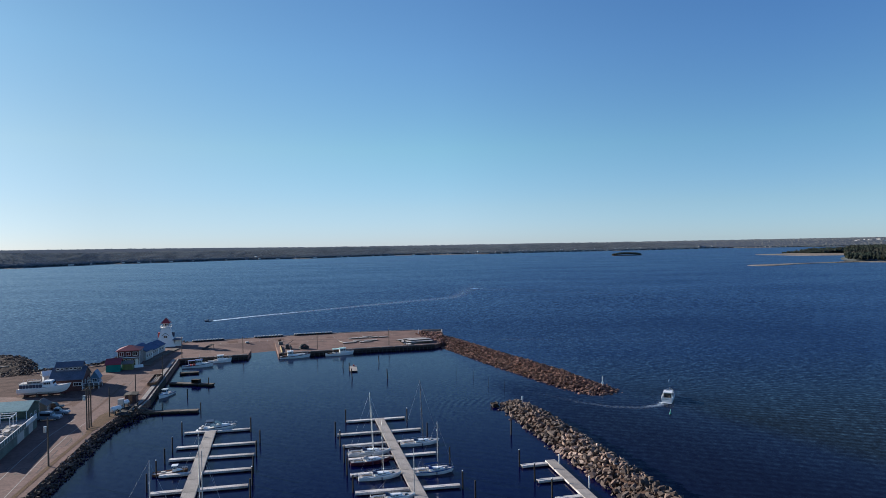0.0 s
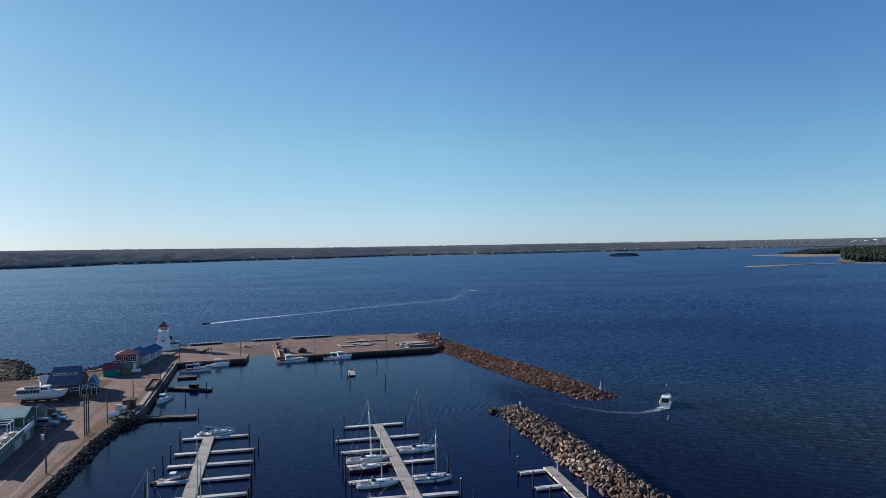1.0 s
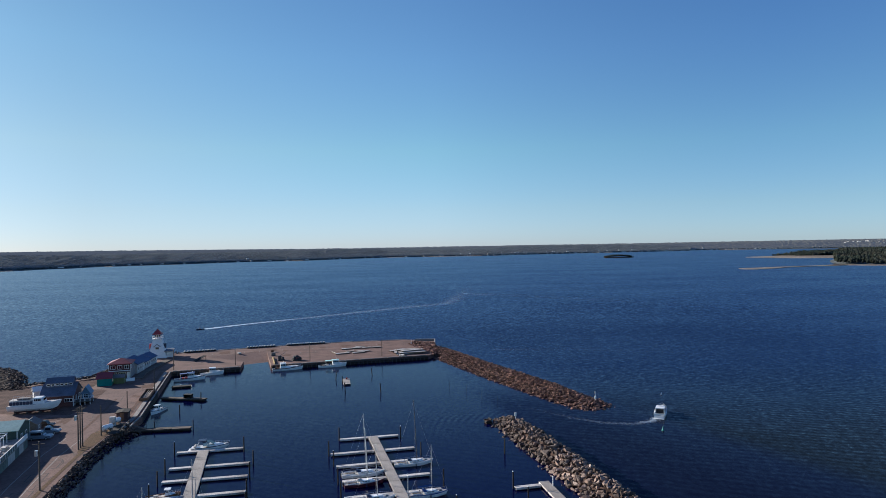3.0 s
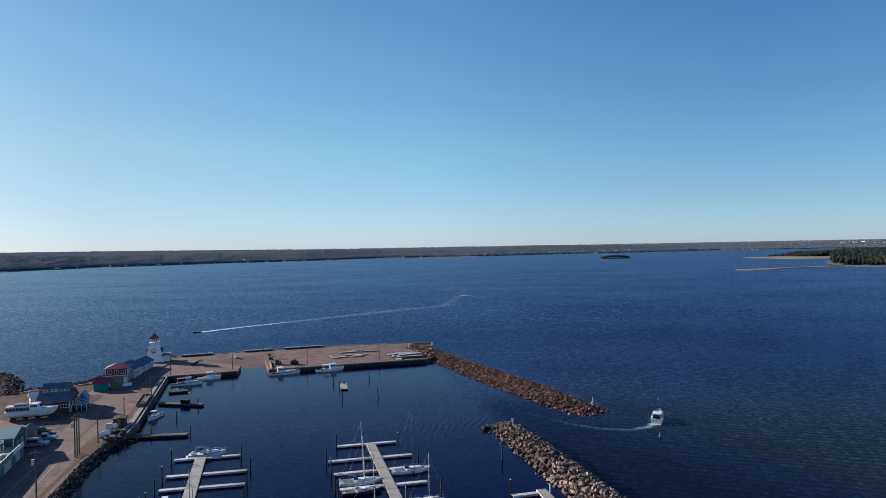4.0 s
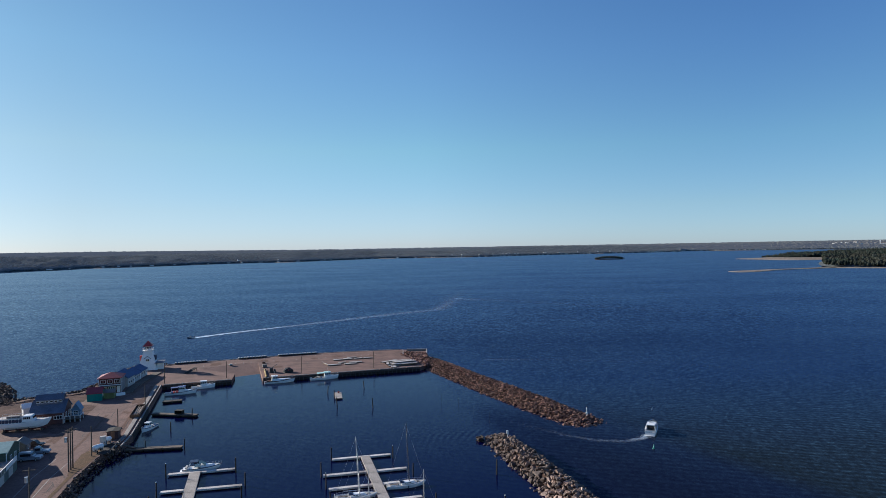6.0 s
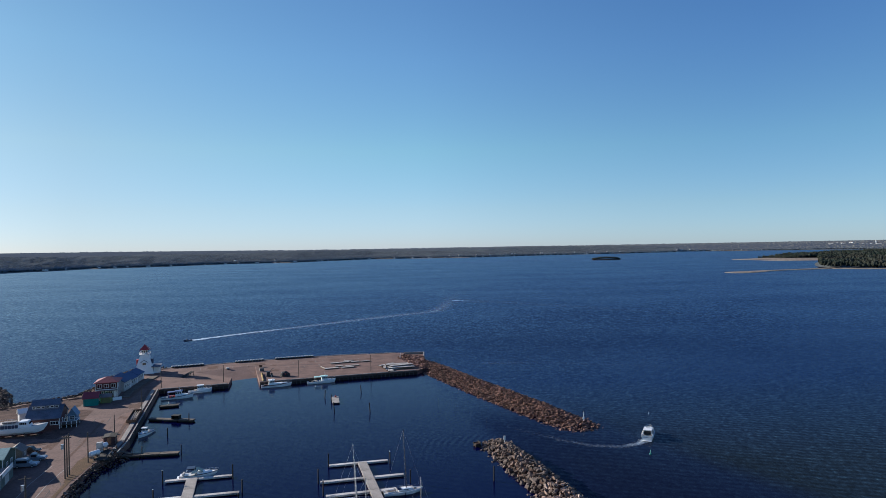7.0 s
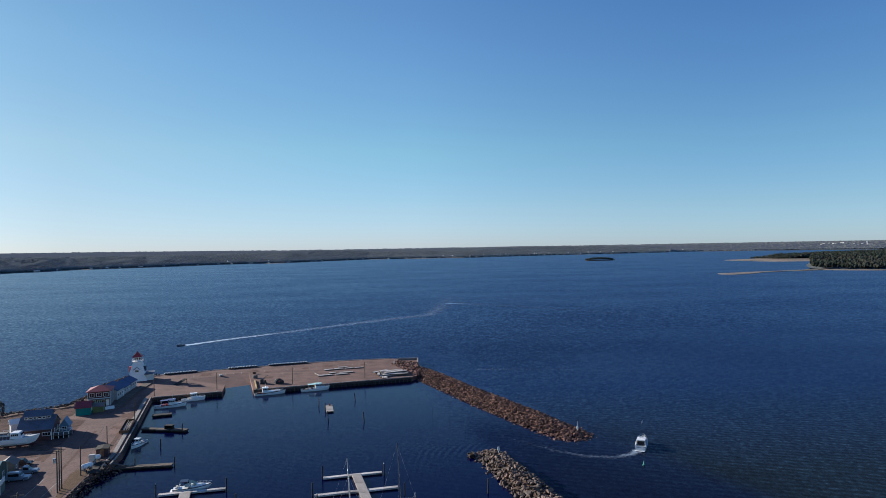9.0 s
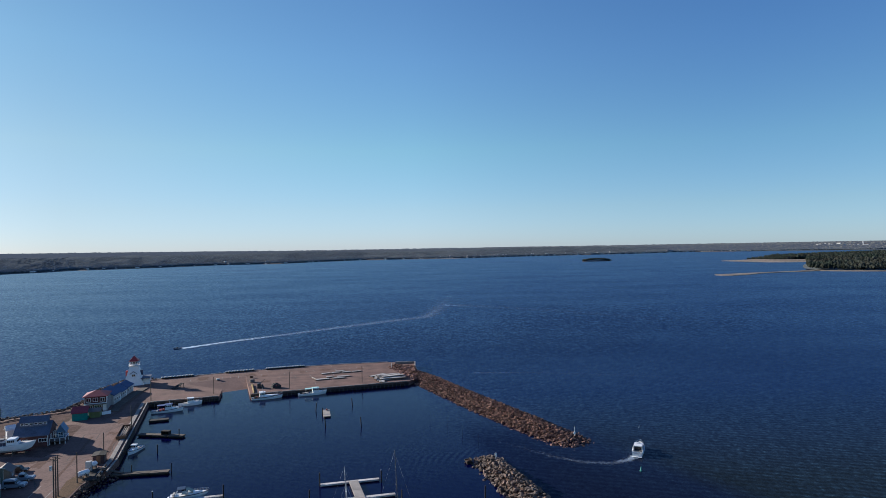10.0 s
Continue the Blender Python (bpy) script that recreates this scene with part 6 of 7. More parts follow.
loft(bm, [[(-1.8, s, 0.8), (-1.8, s, 0.9), (4.0, s, -0.7), (4.0, s, -0.8)] for s in (-0.5, 0.5)])
part("deck", bm, TIMBER, gang)
for s in (-0.5, 0.5):
    guard_rail("rail", [(-1.8 + 1.93 * k, s, 0.85 - 0.53 * k) for k in range(4)], 1.0, 0.033, DARKTIMBER, gang)

# raft with its red buoy
ob = thing("raft", pose(-30.2, 212.6, 0, 0, 0, 100), "small brown timber raft moored to piles", "raft")
pontoon("platform", (-4.5, 0), (4.5, 0), 2.3, DOCKWOOD, ob, 2, 0.5)
b = thing("mooring_buoy", pose(-30.6, 216.0, 0.5), "orange-red round buoy lying on the raft", "buoy")
bm = bmesh.new()
bmesh.ops.create_uvsphere(bm, u_segments=14, v_segments=8, radius=0.32, matrix=Matrix.Translation((0, 0, 0.3)))
part("ball", bm, REDPAINT, b, smooth=True)
part("eye", rodded((0, 0, 0.58), (0, 0, 0.75), 0.08, 0.05), DARKMETAL, b)


# ---- the tour boat on land ----
BLUEGLASS = material("blue_tinted_glass", (0.05, 0.07, 0.11), 0.12, vary=0.15, bump=0)


def tour_boat(x, y, ang):
    L, B = 12.7, 3.8
    ob = thing("tour_boat", pose(x, y, GROUND + 1.25, 0, 0, ang), "long white tour boat propped up on land with dark windows", "tour boat")
    hull(L, B, 0.95, 1.75, 0.85, WHITE, ob, 0.75, WHITE, CREAM, rake=0.08)
    part("long_cabin", boxed(-L * 0.24, 0, 0.85, L * 0.42, B * 0.8, 1.45, 0.08), WHITE, ob)
    for s in (-1, 1):
        for k in range(7):
            part("window", boxed(-L * 0.42 + 0.78 * k, s * B * 0.405, 1.2, 0.72, 0.05, 0.9, 0.08), BLUEGLASS, ob)
    part("cabin_roof", boxed(-L * 0.24, 0, 2.3, L * 0.44, B * 0.86, 0.1, 0.03), CREAM, ob)
    part("bench", boxed(-L * 0.2, 0, 2.4, L * 0.24, B * 0.5, 0.4, 0.06), GREYWALL, ob)
    for s in (-1, 1):
        guard_rail("roof_rail", [(-L * 0.45 + k * L * 0.082, s * B * 0.4, 2.38) for k in range(6)], 0.6, 0.028, ALU, ob)
    cabin("wheelhouse", -L * 0.03, L * 0.2, B * 0.78, B * 0.7, 1.2, 1.6, WHITE, ob, 0.4, 0.92)
    side_windows(0.0, L * 0.13, 4, B * 0.372, 1.95, 0.55, ob)
    for k in (-1, 0, 1):
        part("windscreen", boxed(L * 0.178, k * B * 0.2, 1.95, 0.06, B * 0.17, 0.55, 0.015), GLASS, ob)
    part("mast", rodded((L * 0.08, 0, 3.1), (L * 0.06, 0, 5.6), 0.05, 0.03), ALU, ob)
    part("keel", boxed(0, 0, -1.05, L * 0.8, 0.25, 0.4), MAROON, ob)
    cr = thing("boat_cradle", pose(x, y, GROUND, 0, 0, ang), "timber cradle blocks under the tour boat", "cradle")
    for k in range(4):
        part("block", boxed(-4.6 + 2.9 * k, 0, 0, 0.5, 2.4, 0.24), TIMBER, cr)
        for s in (-1, 1):
            part("prop", rodded((-4.6 + 2.9 * k, s * 1.7, 0), (-4.6 + 2.9 * k, s * 1.25, 0.95), 0.08), TIMBER, cr)


tour_boat(-108.4, 174.5, 15)


# ---- vehicles ----
def car(x, y, ang, L, W, H, mat, label, kind="car", bed=False):
    ob = thing(kind, pose(x, y, GROUND, 0, 0, ang), label, "car", "parked cars")
    bm = bmesh.new()
    hood = H * 0.52
    prof = [(-L / 2, 0.35), (-L / 2, hood * 0.95), (-L / 2 + 0.1, hood), (L / 2 - 0.25, hood * 0.93), (L / 2, hood * 0.7), (L / 2, 0.35)]
    loft(bm, [[(px, s * W / 2, pz) for px, pz in prof] + [(prof[0][0], s * W / 2, prof[0][1])] for s in (-1, 1)])
    part("body", bm, mat, ob)
    c0, c1 = (-L * 0.12, L * 0.2) if bed else (-L * 0.47, L * 0.22)
    cabin("cab", c0, c1, W * 0.94, W * 0.92, hood, H - hood, mat, ob, 0.9, 0.86)
    for s in (-1, 1):
        o = part("side_window", boxed((c0 + c1) / 2 - 0.05, s * W * 0.445, hood + 0.08, (c1 - c0) * 0.66, 0.05, (H - hood) * 0.62, 0.01), GLASS, ob)
    o = part("windscreen", boxed(0, 0, -0.24, 0.05, W * 0.76, 0.5), GLASS, ob)
    o.matrix_basis = pose(c1 - (H - hood) * 0.42, 0, hood + (H - hood) * 0.52, 0, -40, 0)
    part("rear_window", boxed(c0 + 0.05, 0, hood + 0.12, 0.06, W * 0.72, (H - hood) * 0.55), GLASS, ob)
    for sx in (-0.31, 0.31):
        for s in (-1, 1):
            wh = part("wheel", rodded((sx * L, s * (W / 2 - 0.2), 0.33), (sx * L, s * (W / 2 + 0.01), 0.33), 0.33, seg=14), RUBBER, ob)
            part("rim", rodded((sx * L, s * (W / 2), 0.33), (sx * L, s * (W / 2 + 0.025), 0.33), 0.2, seg=10), ALU, wh)
    for s in (-1, 1):
        part("headlight", boxed(L / 2 - 0.02, s * W * 0.36, hood * 0.66, 0.08, 0.3, 0.14), WHITE, ob)
        part("tail_light", boxed(-L / 2, s * W * 0.4, hood * 0.66, 0.06, 0.14, 0.25), REDPAINT, ob)
    if bed:
        part("load_bed", boxed(-L * 0.3, 0, hood - 0.05, L * 0.34, W * 0.8, 0.08), DARKMETAL, ob)


car(-91.4, 148.6, 10, 4.8, 1.95, 2.0, SILVERPAINT, "silver passenger van parked beside the green-roofed building", "van")
car(-92.4, 153.2, 14, 5.2, 1.9, 1.8, SILVERPAINT, "pale blue-grey pickup truck parked on the gravel", "pickup_truck", True)
car(-96.9, 159.5, 8, 4.2, 1.8, 1.5, DARKPAINT, "dark hatchback parked on the gravel")

# ---- terrace and hall by the road ----
tx, ty, ta = -89.8, 128.7, 108.0
tr = thing("terrace", pose(tx, ty, GROUND, 0, 0, ta), "raised grey terrace with white railings beside the road", "terrace")
part("base_wall", boxed(0, 0, 0, 27, 7.0, 1.9), GREYWALL, tr)
part("floor", boxed(0, 0, 1.9, 27.2, 7.2, 0.14), DOCKWOOD, tr)
GREENPANEL = material("weathered_green_panel", (0.12, 0.15, 0.135), 0.75, vary=0.3, scale=1.2)
for k in range(19):
    part("rail_post", boxed(-13.5 + 1.5 * k, -3.5, 2.04, 0.12, 0.12, 1.0), WHITEPAINT, tr)
for k in range(18):
    part("parapet_panel", boxed(-12.75 + 1.5 * k, -3.5, 2.06, 1.37, 0.06, 0.9), WHITEPAINT if k > 12 else GREENPANEL, tr)
part("rail", boxed(0, -3.5, 3.0, 27, 0.16, 0.08), WHITEPAINT, tr)
for k in range(18):
    part("panel", boxed(-12.75 + 1.5 * k, -3.53, 0.05, 1.42, 0.06, 1.95), PALEWALL if k in (9, 10, 11, 14, 15) else GREENPANEL, tr)
for k in range(9):
    tb = thing("picnic_table", pose(*local(tx, ty, -11.5 + 2.05 * k, -1.6 + 2.6 * (k % 2), ta), GROUND + 2.04, 0, 0, ta + rng.uniform(-6, 6)), "pale timber picnic table on the terrace", "table", "terrace tables")
    part("tabletop", boxed(0, 0, 0.72, 1.8, 0.8, 0.06), DOCKPALE, tb)
    for s in (-1, 1):
        part("bench", boxed(0, s * 0.75, 0.42, 1.8, 0.28, 0.05), DOCKPALE, tb)
        part("leg", boxed(s * 0.65, 0, 0, 0.08, 1.5, 0.42), DOCKPALE, tb)
        part("upright", boxed(s * 0.65, 0, 0.42, 0.08, 0.5, 0.3), DOCKPALE, tb)
pg = thing("pergola", pose(*local(tx, ty, 9.0, 1.2, ta), GROUND + 2.04, 0, 0, ta), "white timber frame over the terrace", "pergola")
for i in range(3):
    for q in (-1, 1):
        part("post", boxed(-2.2 + 2.2 * i, q * 1.5, 0, 0.14, 0.14, 1.8), WHITEPAINT, pg)
for q in (-1, 1):
    part("beam", boxed(0, q * 1.5, 1.8, 4.8, 0.16, 0.18), WHITEPAINT, pg)
for i in range(3):
    part("rafter", boxed(-2.2 + 2.2 * i, 0, 1.98, 0.12, 3.3, 0.14), WHITEPAINT, pg)
# unseen hall, inferred from the road's long shadow and placed to cast it
house("hall", -98.2, 124.9, 9.0, 28, 3.6, 4.8, "y", GREENWALL, GREENROOF, "long dark green hall, unseen behind the terrace, placed to shade the road", turn=18)

# ---- gear at the quay's inner end ----
FUELWALL = material("plum_brown_boards", (0.06, 0.032, 0.034), 0.85, vary=0.25, scale=2)
ob = thing("shed", pose(-80.5, 165.2, GROUND, 0, 0, TURN), "small dark brown fuel shed on the quay", "shed")
gable_walls(ob, 2.6, 3.4, 2.0, 2.15, "y", FUELWALL)
gable_roof(ob, 2.6, 3.4, 2.0, 2.15, "y", DARKTIMBER, 0.25)
part("door", boxed(0, -1.72, 0.05, 0.9, 0.07, 2.0), BROWNHULL, ob)
for x, y, ang, L in ((-80, 160.3, 60, 2.4), (-79, 154.2, 62, 2.7)):
    ob = thing("fuel_tank", pose(x, y, GROUND, 0, 0, ang), "white cylindrical fuel tank on a stand", "tank", "fuel tanks")
    bm = bmesh.new()
    rod(bm, (-L / 2, 0, 1.05), (L / 2, 0, 1.05), 0.6, seg=20)
    bmesh.ops.bevel(bm, geom=[e for e in bm.edges if abs(abs(e.verts[0].co.x) - L / 2) < 0.01 and abs(abs(e.verts[1].co.x) - L / 2) < 0.01], offset=0.2, segments=3, affect="EDGES")
    part("tank", bm, WHITEPAINT, ob)
    for s in (-1, 1):
        part("saddle", boxed(s * L * 0.3, 0, 0, 0.25, 1.3, 0.6), CONCRETE, ob)
ob = thing("pump_cabinet", pose(-80, 158.7, GROUND, 0, 0, TURN), "pale upright fuel pump cabinet on the quay", "pump")
part("cabinet", boxed(0, 0, 0.1, 1.3, 1.0, 2.2, 0.04), PALEWALL, ob)
part("base", boxed(0, 0, 0, 1.6, 1.3, 0.12), CONCRETE, ob)
ob = thing("fuel_platform", pose(-77.3, 156.1, GROUND, 0, 0, TURN - 4), "dark timber platform with stacked gear over the water", "platform")
part("deck", boxed(0, 0, -0.15, 3.4, 9.0, 0.25), DARKTIMBER, ob)
for s in (-1, 1):
    for k in range(4):
        part("post", rodded((s * 1.5, -4 + 2.6 * k, -4), (s * 1.5, -4 + 2.6 * k, 0.9), 0.12), DARKTIMBER, ob)
    part("rail", boxed(s * 1.5, 0, 0.85, 0.12, 8.8, 0.12), TIMBER, ob)

# small white posts on the short dock
for x, y in ((20.3, 116.0), (23.2, 104.9)):
    ob = thing("dock_pedestal", pose(x, y, 0.6), "slim white power pedestal beside the floating dock", "pedestal", "dock pedestals")
    part("post", boxed(0, 0, -0.5, 0.2, 0.2, 1.9, 0.03), WHITEPAINT, ob)
    part("head", boxed(0, 0, 1.4, 0.26, 0.26, 0.3, 0.04), WHITEPAINT, ob)

# ---- rubble point beyond the restaurant ----
rub = thing("rubble_point", Matrix.Identity(4), "dark rubble point with broken concrete and timbers", "rubble")
POINT = [(-129.7, 201.7), (-135.3, 210.8), (-149, 232.1), (-158.1, 242.2), (-187.5, 249.3), (-217.9, 243.2), (-217.9, 192.5), (-172.3, 192.5), (-141.9, 202.7)]
EARTH = material("dark_earth", (0.055, 0.038, 0.031), 1.0, vary=0.35, scale=1.0, fine=10, bump=0.5, spec=0.05)


def edge_of(x, y):
    """How far a place lies inside the point, in metres."""
    best = 99.0
    for a, b in zip(POINT, POINT[1:] + POINT[:1]):
        a, b, p = Vector(a), Vector(b), Vector((x, y))
        f = max(0.0, min(1.0, (p - a).dot(b - a) / (b - a).length_squared))
        best = min(best, (p - a - (b - a) * f).length)
    return best if inside(x, y, POINT) else -best


bm = bmesh.new()
cells = {}
for i in range(61):
    for k in range(41):
        x, y = -220 + 1.6 * i, 190 + 1.6 * k
        e = edge_of(x, y)
        z = -1.5 if e < -2.5 else min(2.1, 0.7 * e + 0.2) + (0.55 * noise.noise(Vector((x / 3.1, y / 3.1, 5))) + 0.3 * noise.noise(Vector((x / 1.4, y / 1.4, 2))) if e > 0 else 0)
        cells[i, k] = bm.verts.new((x, y, max(z, -1.5)))
for i in range(60):
    for k in range(40):
        bm.faces.new((cells[i, k], cells[i + 1, k], cells[i + 1, k + 1], cells[i, k + 1]))
part("mound", bm, EARTH, rub)
rg = random.Random(31)
rocks = [rock_mesh("boulder", rg, STONE_DARK) for _ in range(6)]
placed = []
for p in along([(-130.2, 204.7), (-135.3, 210.8), (-149, 232.1), (-158.1, 241.7), (-187.5, 248.3)], 0.9):
    for k in range(12):
        s = rg.uniform(0.4, 1.0)
        if k > 3 and not inside(p[0] + 1.2 - k, p[1] + 0.8 - k * 0.35, [(-129.7, 201.7), (-135.3, 210.8), (-149, 232.1), (-158.1, 242.2), (-187.5, 249.3), (-217.9, 243.2), (-217.9, 192.5)]):
            continue
        placed.append((rg.choice(rocks), pose(p[0] + 1.2 - k * 1.0 + rg.uniform(-0.5, 0.5), p[1] + 0.8 - k * 0.35, 0.3 + min(k, 3) * 0.55 + rg.uniform(-0.25, 0.2), rg.uniform(-40, 40), rg.uniform(-40, 40), rg.uniform(0, 360)) @ Matrix.Diagonal((s * 1.2, s, s * 0.8, 1))))
for _ in range(240):
    s, px, py = rg.uniform(0.25, 0.8), rg.uniform(-190, -136), rg.uniform(201, 238)
    if not inside(px, py, [(-131.7, 201.7), (-137.3, 210.8), (-151, 232.1), (-160.1, 241.2), (-187.5, 247.3), (-217.9, 241.2), (-217.9, 192.5)]):
        continue
    placed.append((rg.choice(rocks), pose(px, py, 1.9, rg.uniform(-30, 30), rg.uniform(-30, 30), rg.uniform(0, 360)) @ Matrix.Diagonal((s, s, s * 0.6, 1))))
joined("riprap", placed, STONE_DARK, rub)
for k in range(8):
    o = part("broken_slab", boxed(0, 0, 0, rg.uniform(2, 5), rg.uniform(0.6, 1.6), 0.25, 0.04), CONCRETE if k % 2 else DOCKPALE, rub)
    o.matrix_basis = pose(rg.uniform(-160, -141), rg.uniform(205, 216), 2.2 + rg.uniform(0, 0.3), rg.uniform(-12, 12), rg.uniform(-14, 14), rg.uniform(0, 180))

# loose stones and earth along the seaward bank
bank2 = thing("stone_bank", Matrix.Identity(4), "low bank of loose dark stones behind the cottages", "rock bank")
placed = []
for p in along([(-135.8, 205.7), (-130.7, 211.8), (-119.1, 219.9), (-119.1, 233.1), (-122.6, 252.3), (-120.6, 268), (-110.5, 271.6)], 0.6):
    for k in range(6):
        sz = rg.uniform(0.3, 0.95)
        placed.append((rg.choice(rocks), pose(p[0] - 1.6 + 0.75 * k + rg.uniform(-0.5, 0.5), p[1] + 1.0 - 0.4 * k, 0.2 + min(k, 3) * 0.68 + rg.uniform(-0.2, 0.15), rg.uniform(-40, 40), rg.uniform(-40, 40), rg.uniform(0, 360)) @ Matrix.Diagonal((sz * 1.2, sz, sz * 0.75, 1))))
joined("riprap", placed, STONE_DARK, bank2)
tagged(part("dirt", prismed([(-129.7, 210.3), (-118.6, 217.4), (-112, 216.4), (-110, 206.7), (-113.5, 199.6), (-123.6, 198.6)], GROUND - 0.1, GROUND + 0.014), GRAVEL), "bare brown earth beside the cottages", "earth", kind="structure")
wb = thing("board_stack", pose(-101.9, 214.4, GROUND, 0, 0, 35), "white boards leaning beside the olive hut", "boards")
for k in range(4):
    o = part("board", boxed(0, 0, 0, 2.6, 0.08, 0.9, 0.01), WHITEPAINT, wb)
    o.matrix_basis = pose(0.1 * k, 0.22 * k, 0, -14 - 3 * k, 0, 2 * k)

# ---- houses on the far shore ----
fh = thing("far_house", pose(0, 0, -200), "small white house among the trees on the far shore", "house", "far houses")
gable_walls(fh, 11, 8, 5, 8.5, "x", WHITEPAINT)
gable_roof(fh, 11, 8, 5, 8.5, "x", GREYWALL, 0.5, 0.3)
rg = random.Random(8)
cand = along(SHORE[3:-3], 7.0)
first = True
for i in range(185):
    p = rg.choice(cand[int(len(cand) * 0.5):]) if rg.random() < 0.5 else rg.choice(cand)
    r = math.hypot(*p)
    d = rg.choice((9, 10, 11, 12, 13, 60))
    q2 = (r + d) / r
    sc = rg.uniform(0.45, 0.8)
    m = pose(p[0] * q2, p[1] * q2, hill(p, d) - 0.3 + (4 if d > 20 else 0), 0, 0, rg.uniform(0, 90))
    if first:
        fh.matrix_world = m
        first = False
    else:
        o = copy_thing(fh, m)
        o.scale = (sc, sc, sc)

# church and mast on the skyline
ch = thing("church", pose(2802, 3885, 31, 0, 0, 144), "distant white church with a tall spire", "church")
gable_walls(ch, 24, 10, 5, 10, "x", WHITEPAINT)
gable_roof(ch, 24, 10, 5, 10, "x", GREYWALL, 0.6, 0.4)
part("tower", boxed(16, 0, 0, 6, 6, 16), WHITEPAINT, ch)
part("spire", rodded((16, 0, 16), (16, 0, 27), 3.2, 0.3, 8), WHITEPAINT, ch)
for k in range(11):
    f = k / 10
    o = copy_thing(fh, pose(2560 + 180 * f + rg.uniform(-8, 8), 4005 - 130 * f, 34 + rg.uniform(-4, 8), 0, 0, rg.uniform(120, 160)))
    o.scale = (rg.uniform(0.7, 1.5), 1.0, rg.uniform(0.6, 0.9))


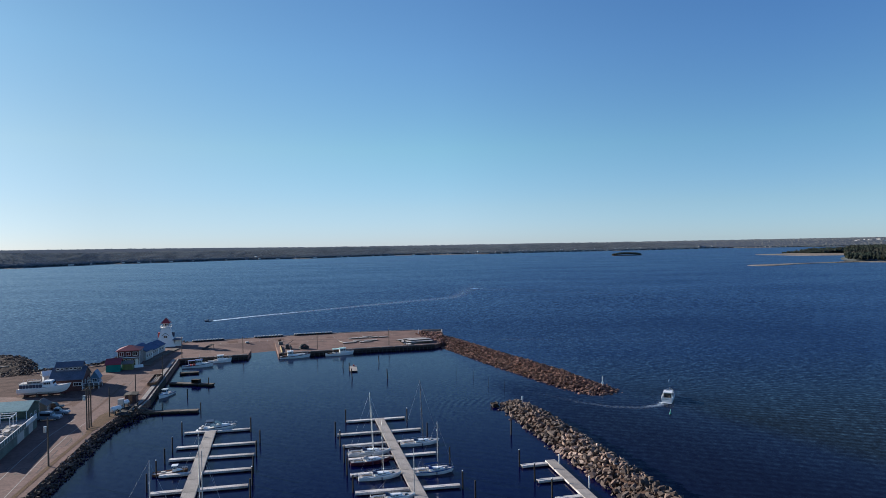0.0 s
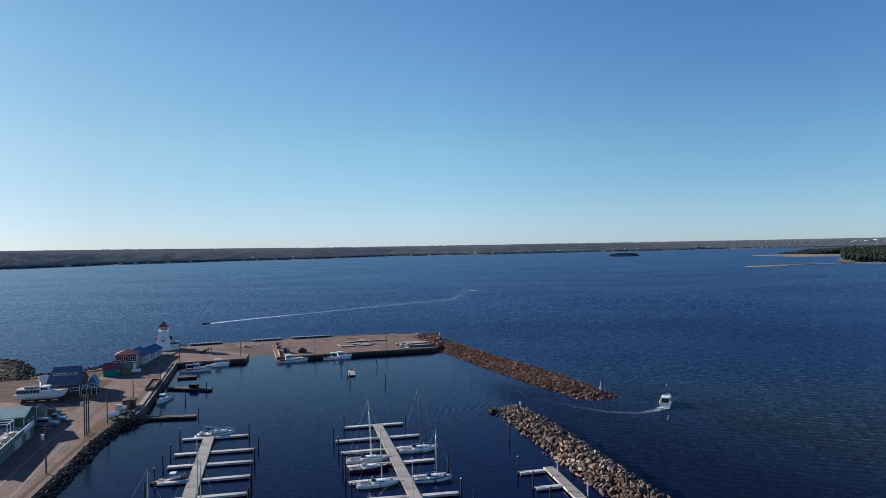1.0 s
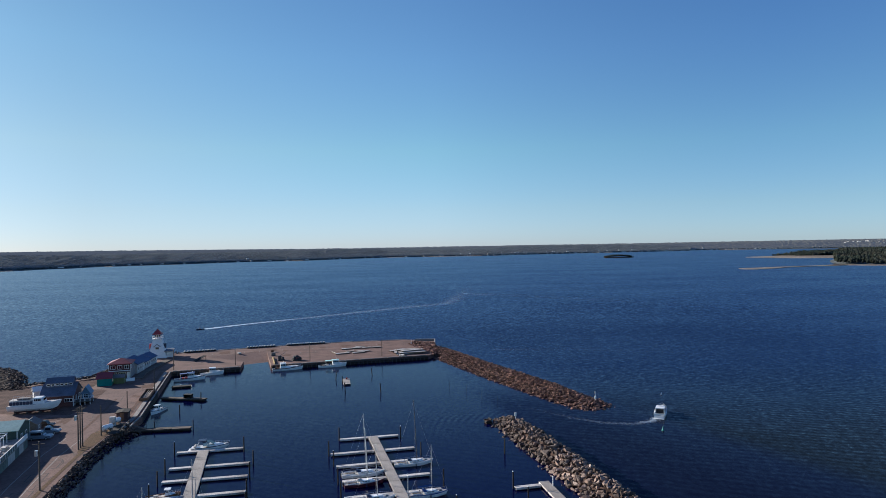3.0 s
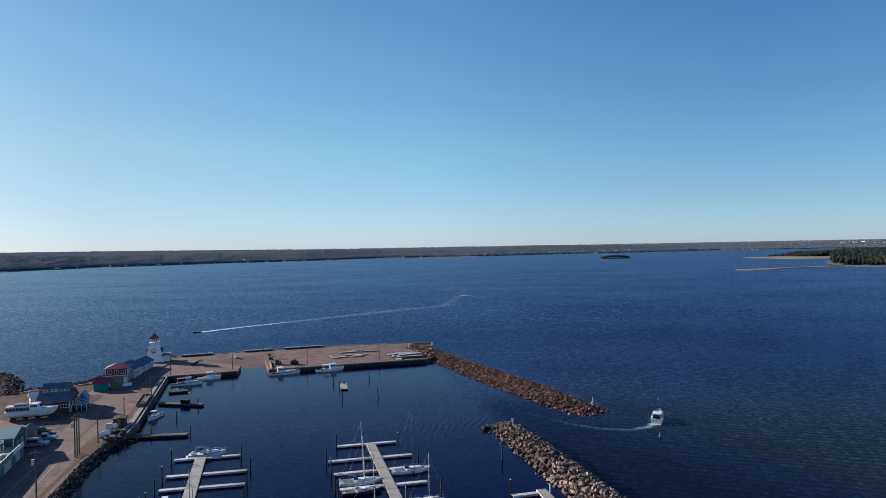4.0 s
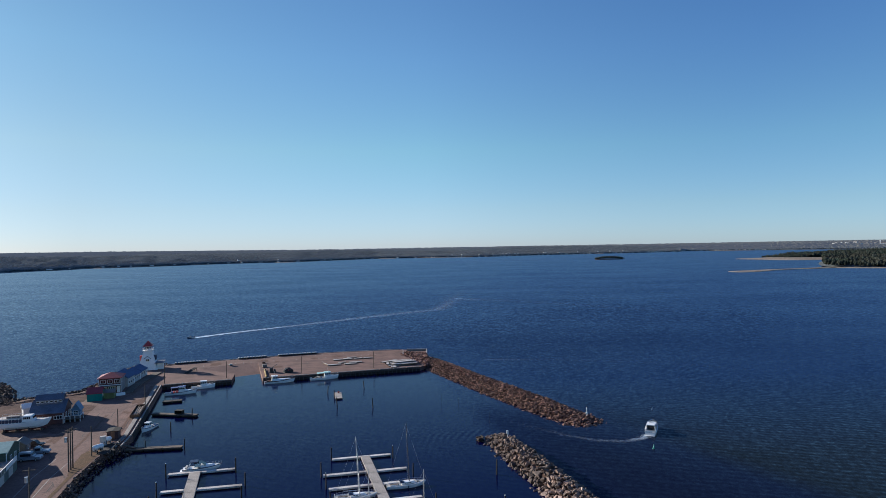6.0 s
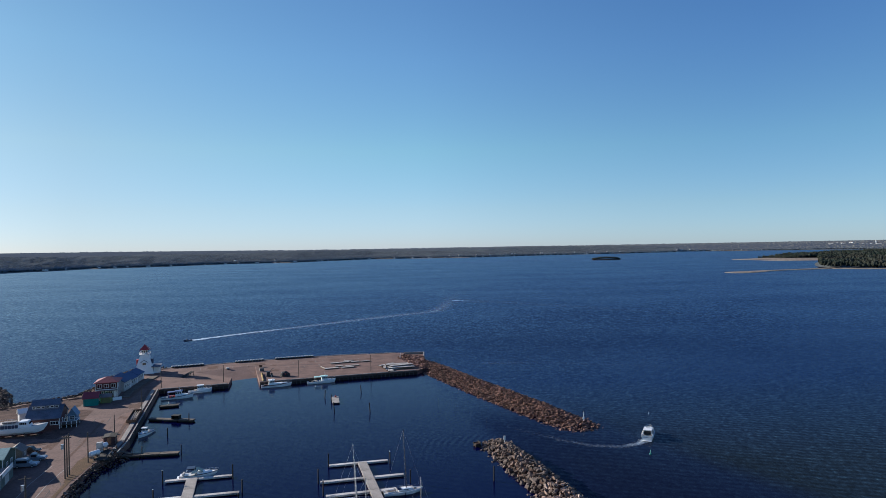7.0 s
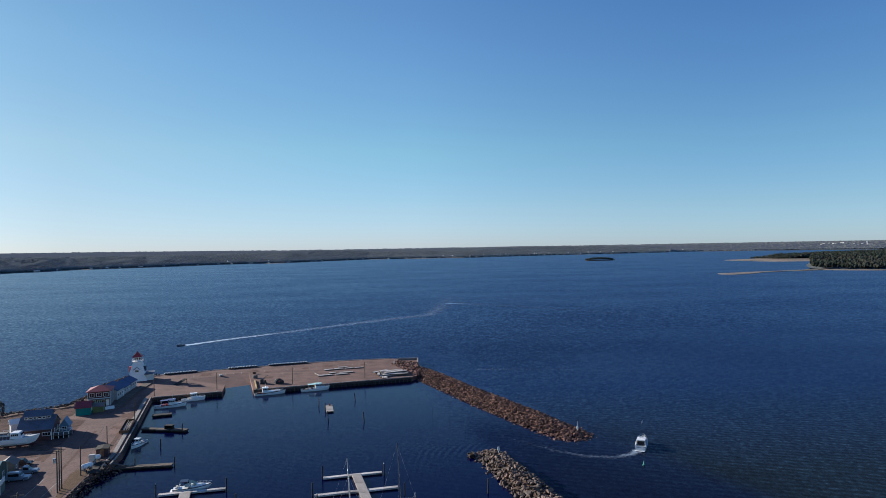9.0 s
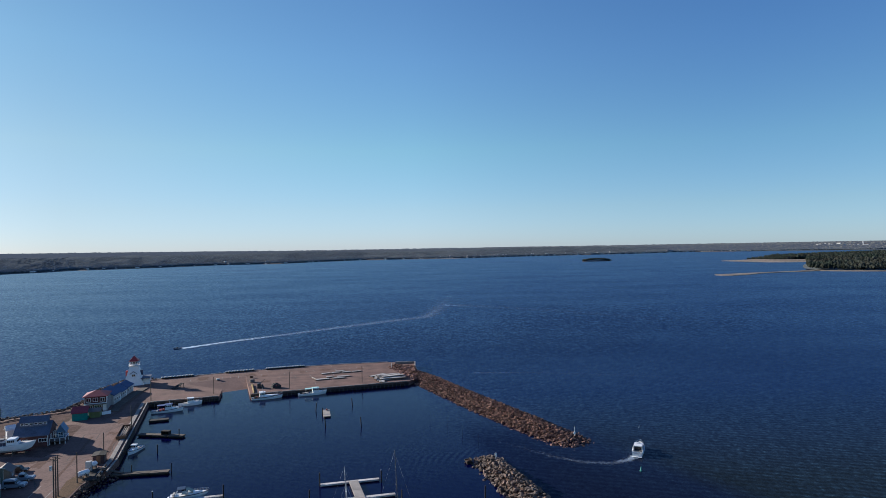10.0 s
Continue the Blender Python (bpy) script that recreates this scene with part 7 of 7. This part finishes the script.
# ---- wakes ----
def foam_material(name, density, grain=0.4):
    m = bpy.data.materials.new(name)
    m.use_nodes = True
    nt = m.node_tree
    b = nt.nodes["Principled BSDF"]
    b.inputs["Base Color"].default_value = (0.55, 0.66, 0.78, 1)
    b.inputs["Roughness"].default_value = 0.9
    co = nt.nodes.new("ShaderNodeUVMap")
    geo = nt.nodes.new("ShaderNodeNewGeometry")
    n = nt.nodes.new("ShaderNodeTexNoise")
    n.inputs["Scale"].default_value, n.inputs["Detail"].default_value = grain, 5
    nt.links.new(geo.outputs["Position"], n.inputs["Vector"])
    sep = nt.nodes.new("ShaderNodeSeparateXYZ")
    nt.links.new(co.outputs[0], sep.inputs[0])
    # u runs along the wake, fading out; v across, strongest in the middle
    ramp = nt.nodes.new("ShaderNodeMath")
    ramp.operation = "PINGPONG"
    ramp.inputs[1].default_value = 0.5
    nt.links.new(sep.outputs[1], ramp.inputs[0])
    fade = nt.nodes.new("ShaderNodeMath")
    fade.operation = "MULTIPLY"
    one = nt.nodes.new("ShaderNodeMath")
    one.operation = "SUBTRACT"
    one.inputs[0].default_value = 1.0
    nt.links.new(sep.outputs[0], one.inputs[1])
    nt.links.new(ramp.outputs[0], fade.inputs[0]), nt.links.new(one.outputs[0], fade.inputs[1])
    add = nt.nodes.new("ShaderNodeMath")
    add.operation = "MULTIPLY_ADD"
    add.inputs[1].default_value = 1.0
    nt.links.new(fade.outputs[0], add.inputs[0])
    nt.links.new(n.outputs["Fac"], add.inputs[2])
    r = nt.nodes.new("ShaderNodeMapRange")
    r.inputs["From Min"].default_value, r.inputs["From Max"].default_value = 0.62, 0.95
    r.inputs["To Max"].default_value = density
    nt.links.new(add.outputs[0], r.inputs["Value"])
    old = nt.nodes.new("ShaderNodeMapRange")
    old.inputs["From Max"].default_value = 0.14
    old.inputs["To Min"].default_value, old.inputs["To Max"].default_value = 2.2, 0.55
    nt.links.new(sep.outputs[0], old.inputs["Value"])
    thin = nt.nodes.new("ShaderNodeMath")
    thin.operation, thin.use_clamp = "MULTIPLY", True
    nt.links.new(r.outputs[0], thin.inputs[0])
    nt.links.new(old.outputs[0], thin.inputs[1])
    nt.links.new(thin.outputs[0], b.inputs["Alpha"])
    return m


def wake(line, w0, w1, mat, label, z):
    """A band of foam along a line, from the boat's stern backwards."""
    pts = along(line, 2.0)
    bm = bmesh.new()
    uv = bm.loops.layers.uv.new("UVMap")
    rows = []
    n = len(pts)
    for i, p in enumerate(pts):
        a, b = Vector(pts[max(i - 2, 0)]), Vector(pts[min(i + 2, n - 1)])
        d = (b - a).normalized()
        k = i / (n - 1)
        nn = Vector((-d.y, d.x)) * (w0 + (w1 - w0) * k) / 2
        rows.append([(bm.verts.new((p[0] + nn.x * s, p[1] + nn.y * s, z)), (k, 0.5 + 0.5 * s)) for s in (-1, 0, 1)])
    for a, b in zip(rows, rows[1:]):
        for i in range(2):
            quad = (a[i], a[i + 1], b[i + 1], b[i])
            f = bm.faces.new([v for v, _ in quad])
            for loop, (_, t) in zip(f.loops, quad):
                loop[uv].uv = t
    me = bpy.data.meshes.new("wake")
    bm.normal_update()
    bm.to_mesh(me)
    bm.free()
    me.materials.append(mat)
    ob = new("wake", me)
    ob.visible_shadow = False
    return tagged(ob, label, "wake", kind="structure")


wake([(-132.2, 368.6), (-124.3, 377.9), (-113, 391.0), (-88.5, 415.0), (-56, 448.3), (-26.3, 478.2), (7.8, 507.7), (16, 548), (28, 640), (45, 780)], 7.5, 42.0, foam_material("wake_foam", 0.42), "long white wake behind the speedboat", 0.05)
wake([(25.5, 612.7), (76, 575.5), (117.6, 532.5), (155, 486), (186.4, 446.7), (230, 395)], 7.0, 9.0, foam_material("old_foam", 0.2), "faint old wake line across the bay", 0.05)
wake([(24, 276), (53, 273), (86, 263), (105, 255), (129, 236), (151, 219), (175, 200)], 3.0, 3.0, foam_material("thin_foam", 0.045, 0.8), "thin streak of old foam beside the long breakwater", 0.05)
wake([(54.8, 161.6), (52.5, 159.0), (47.4, 156.8), (40.8, 158.3), (34.8, 162.8), (28.8, 169.6), (20.9, 179.0)], 3.6, 3.0, foam_material("stern_foam", 0.22, 1.1), "churned white wake behind the cruiser", 0.05)
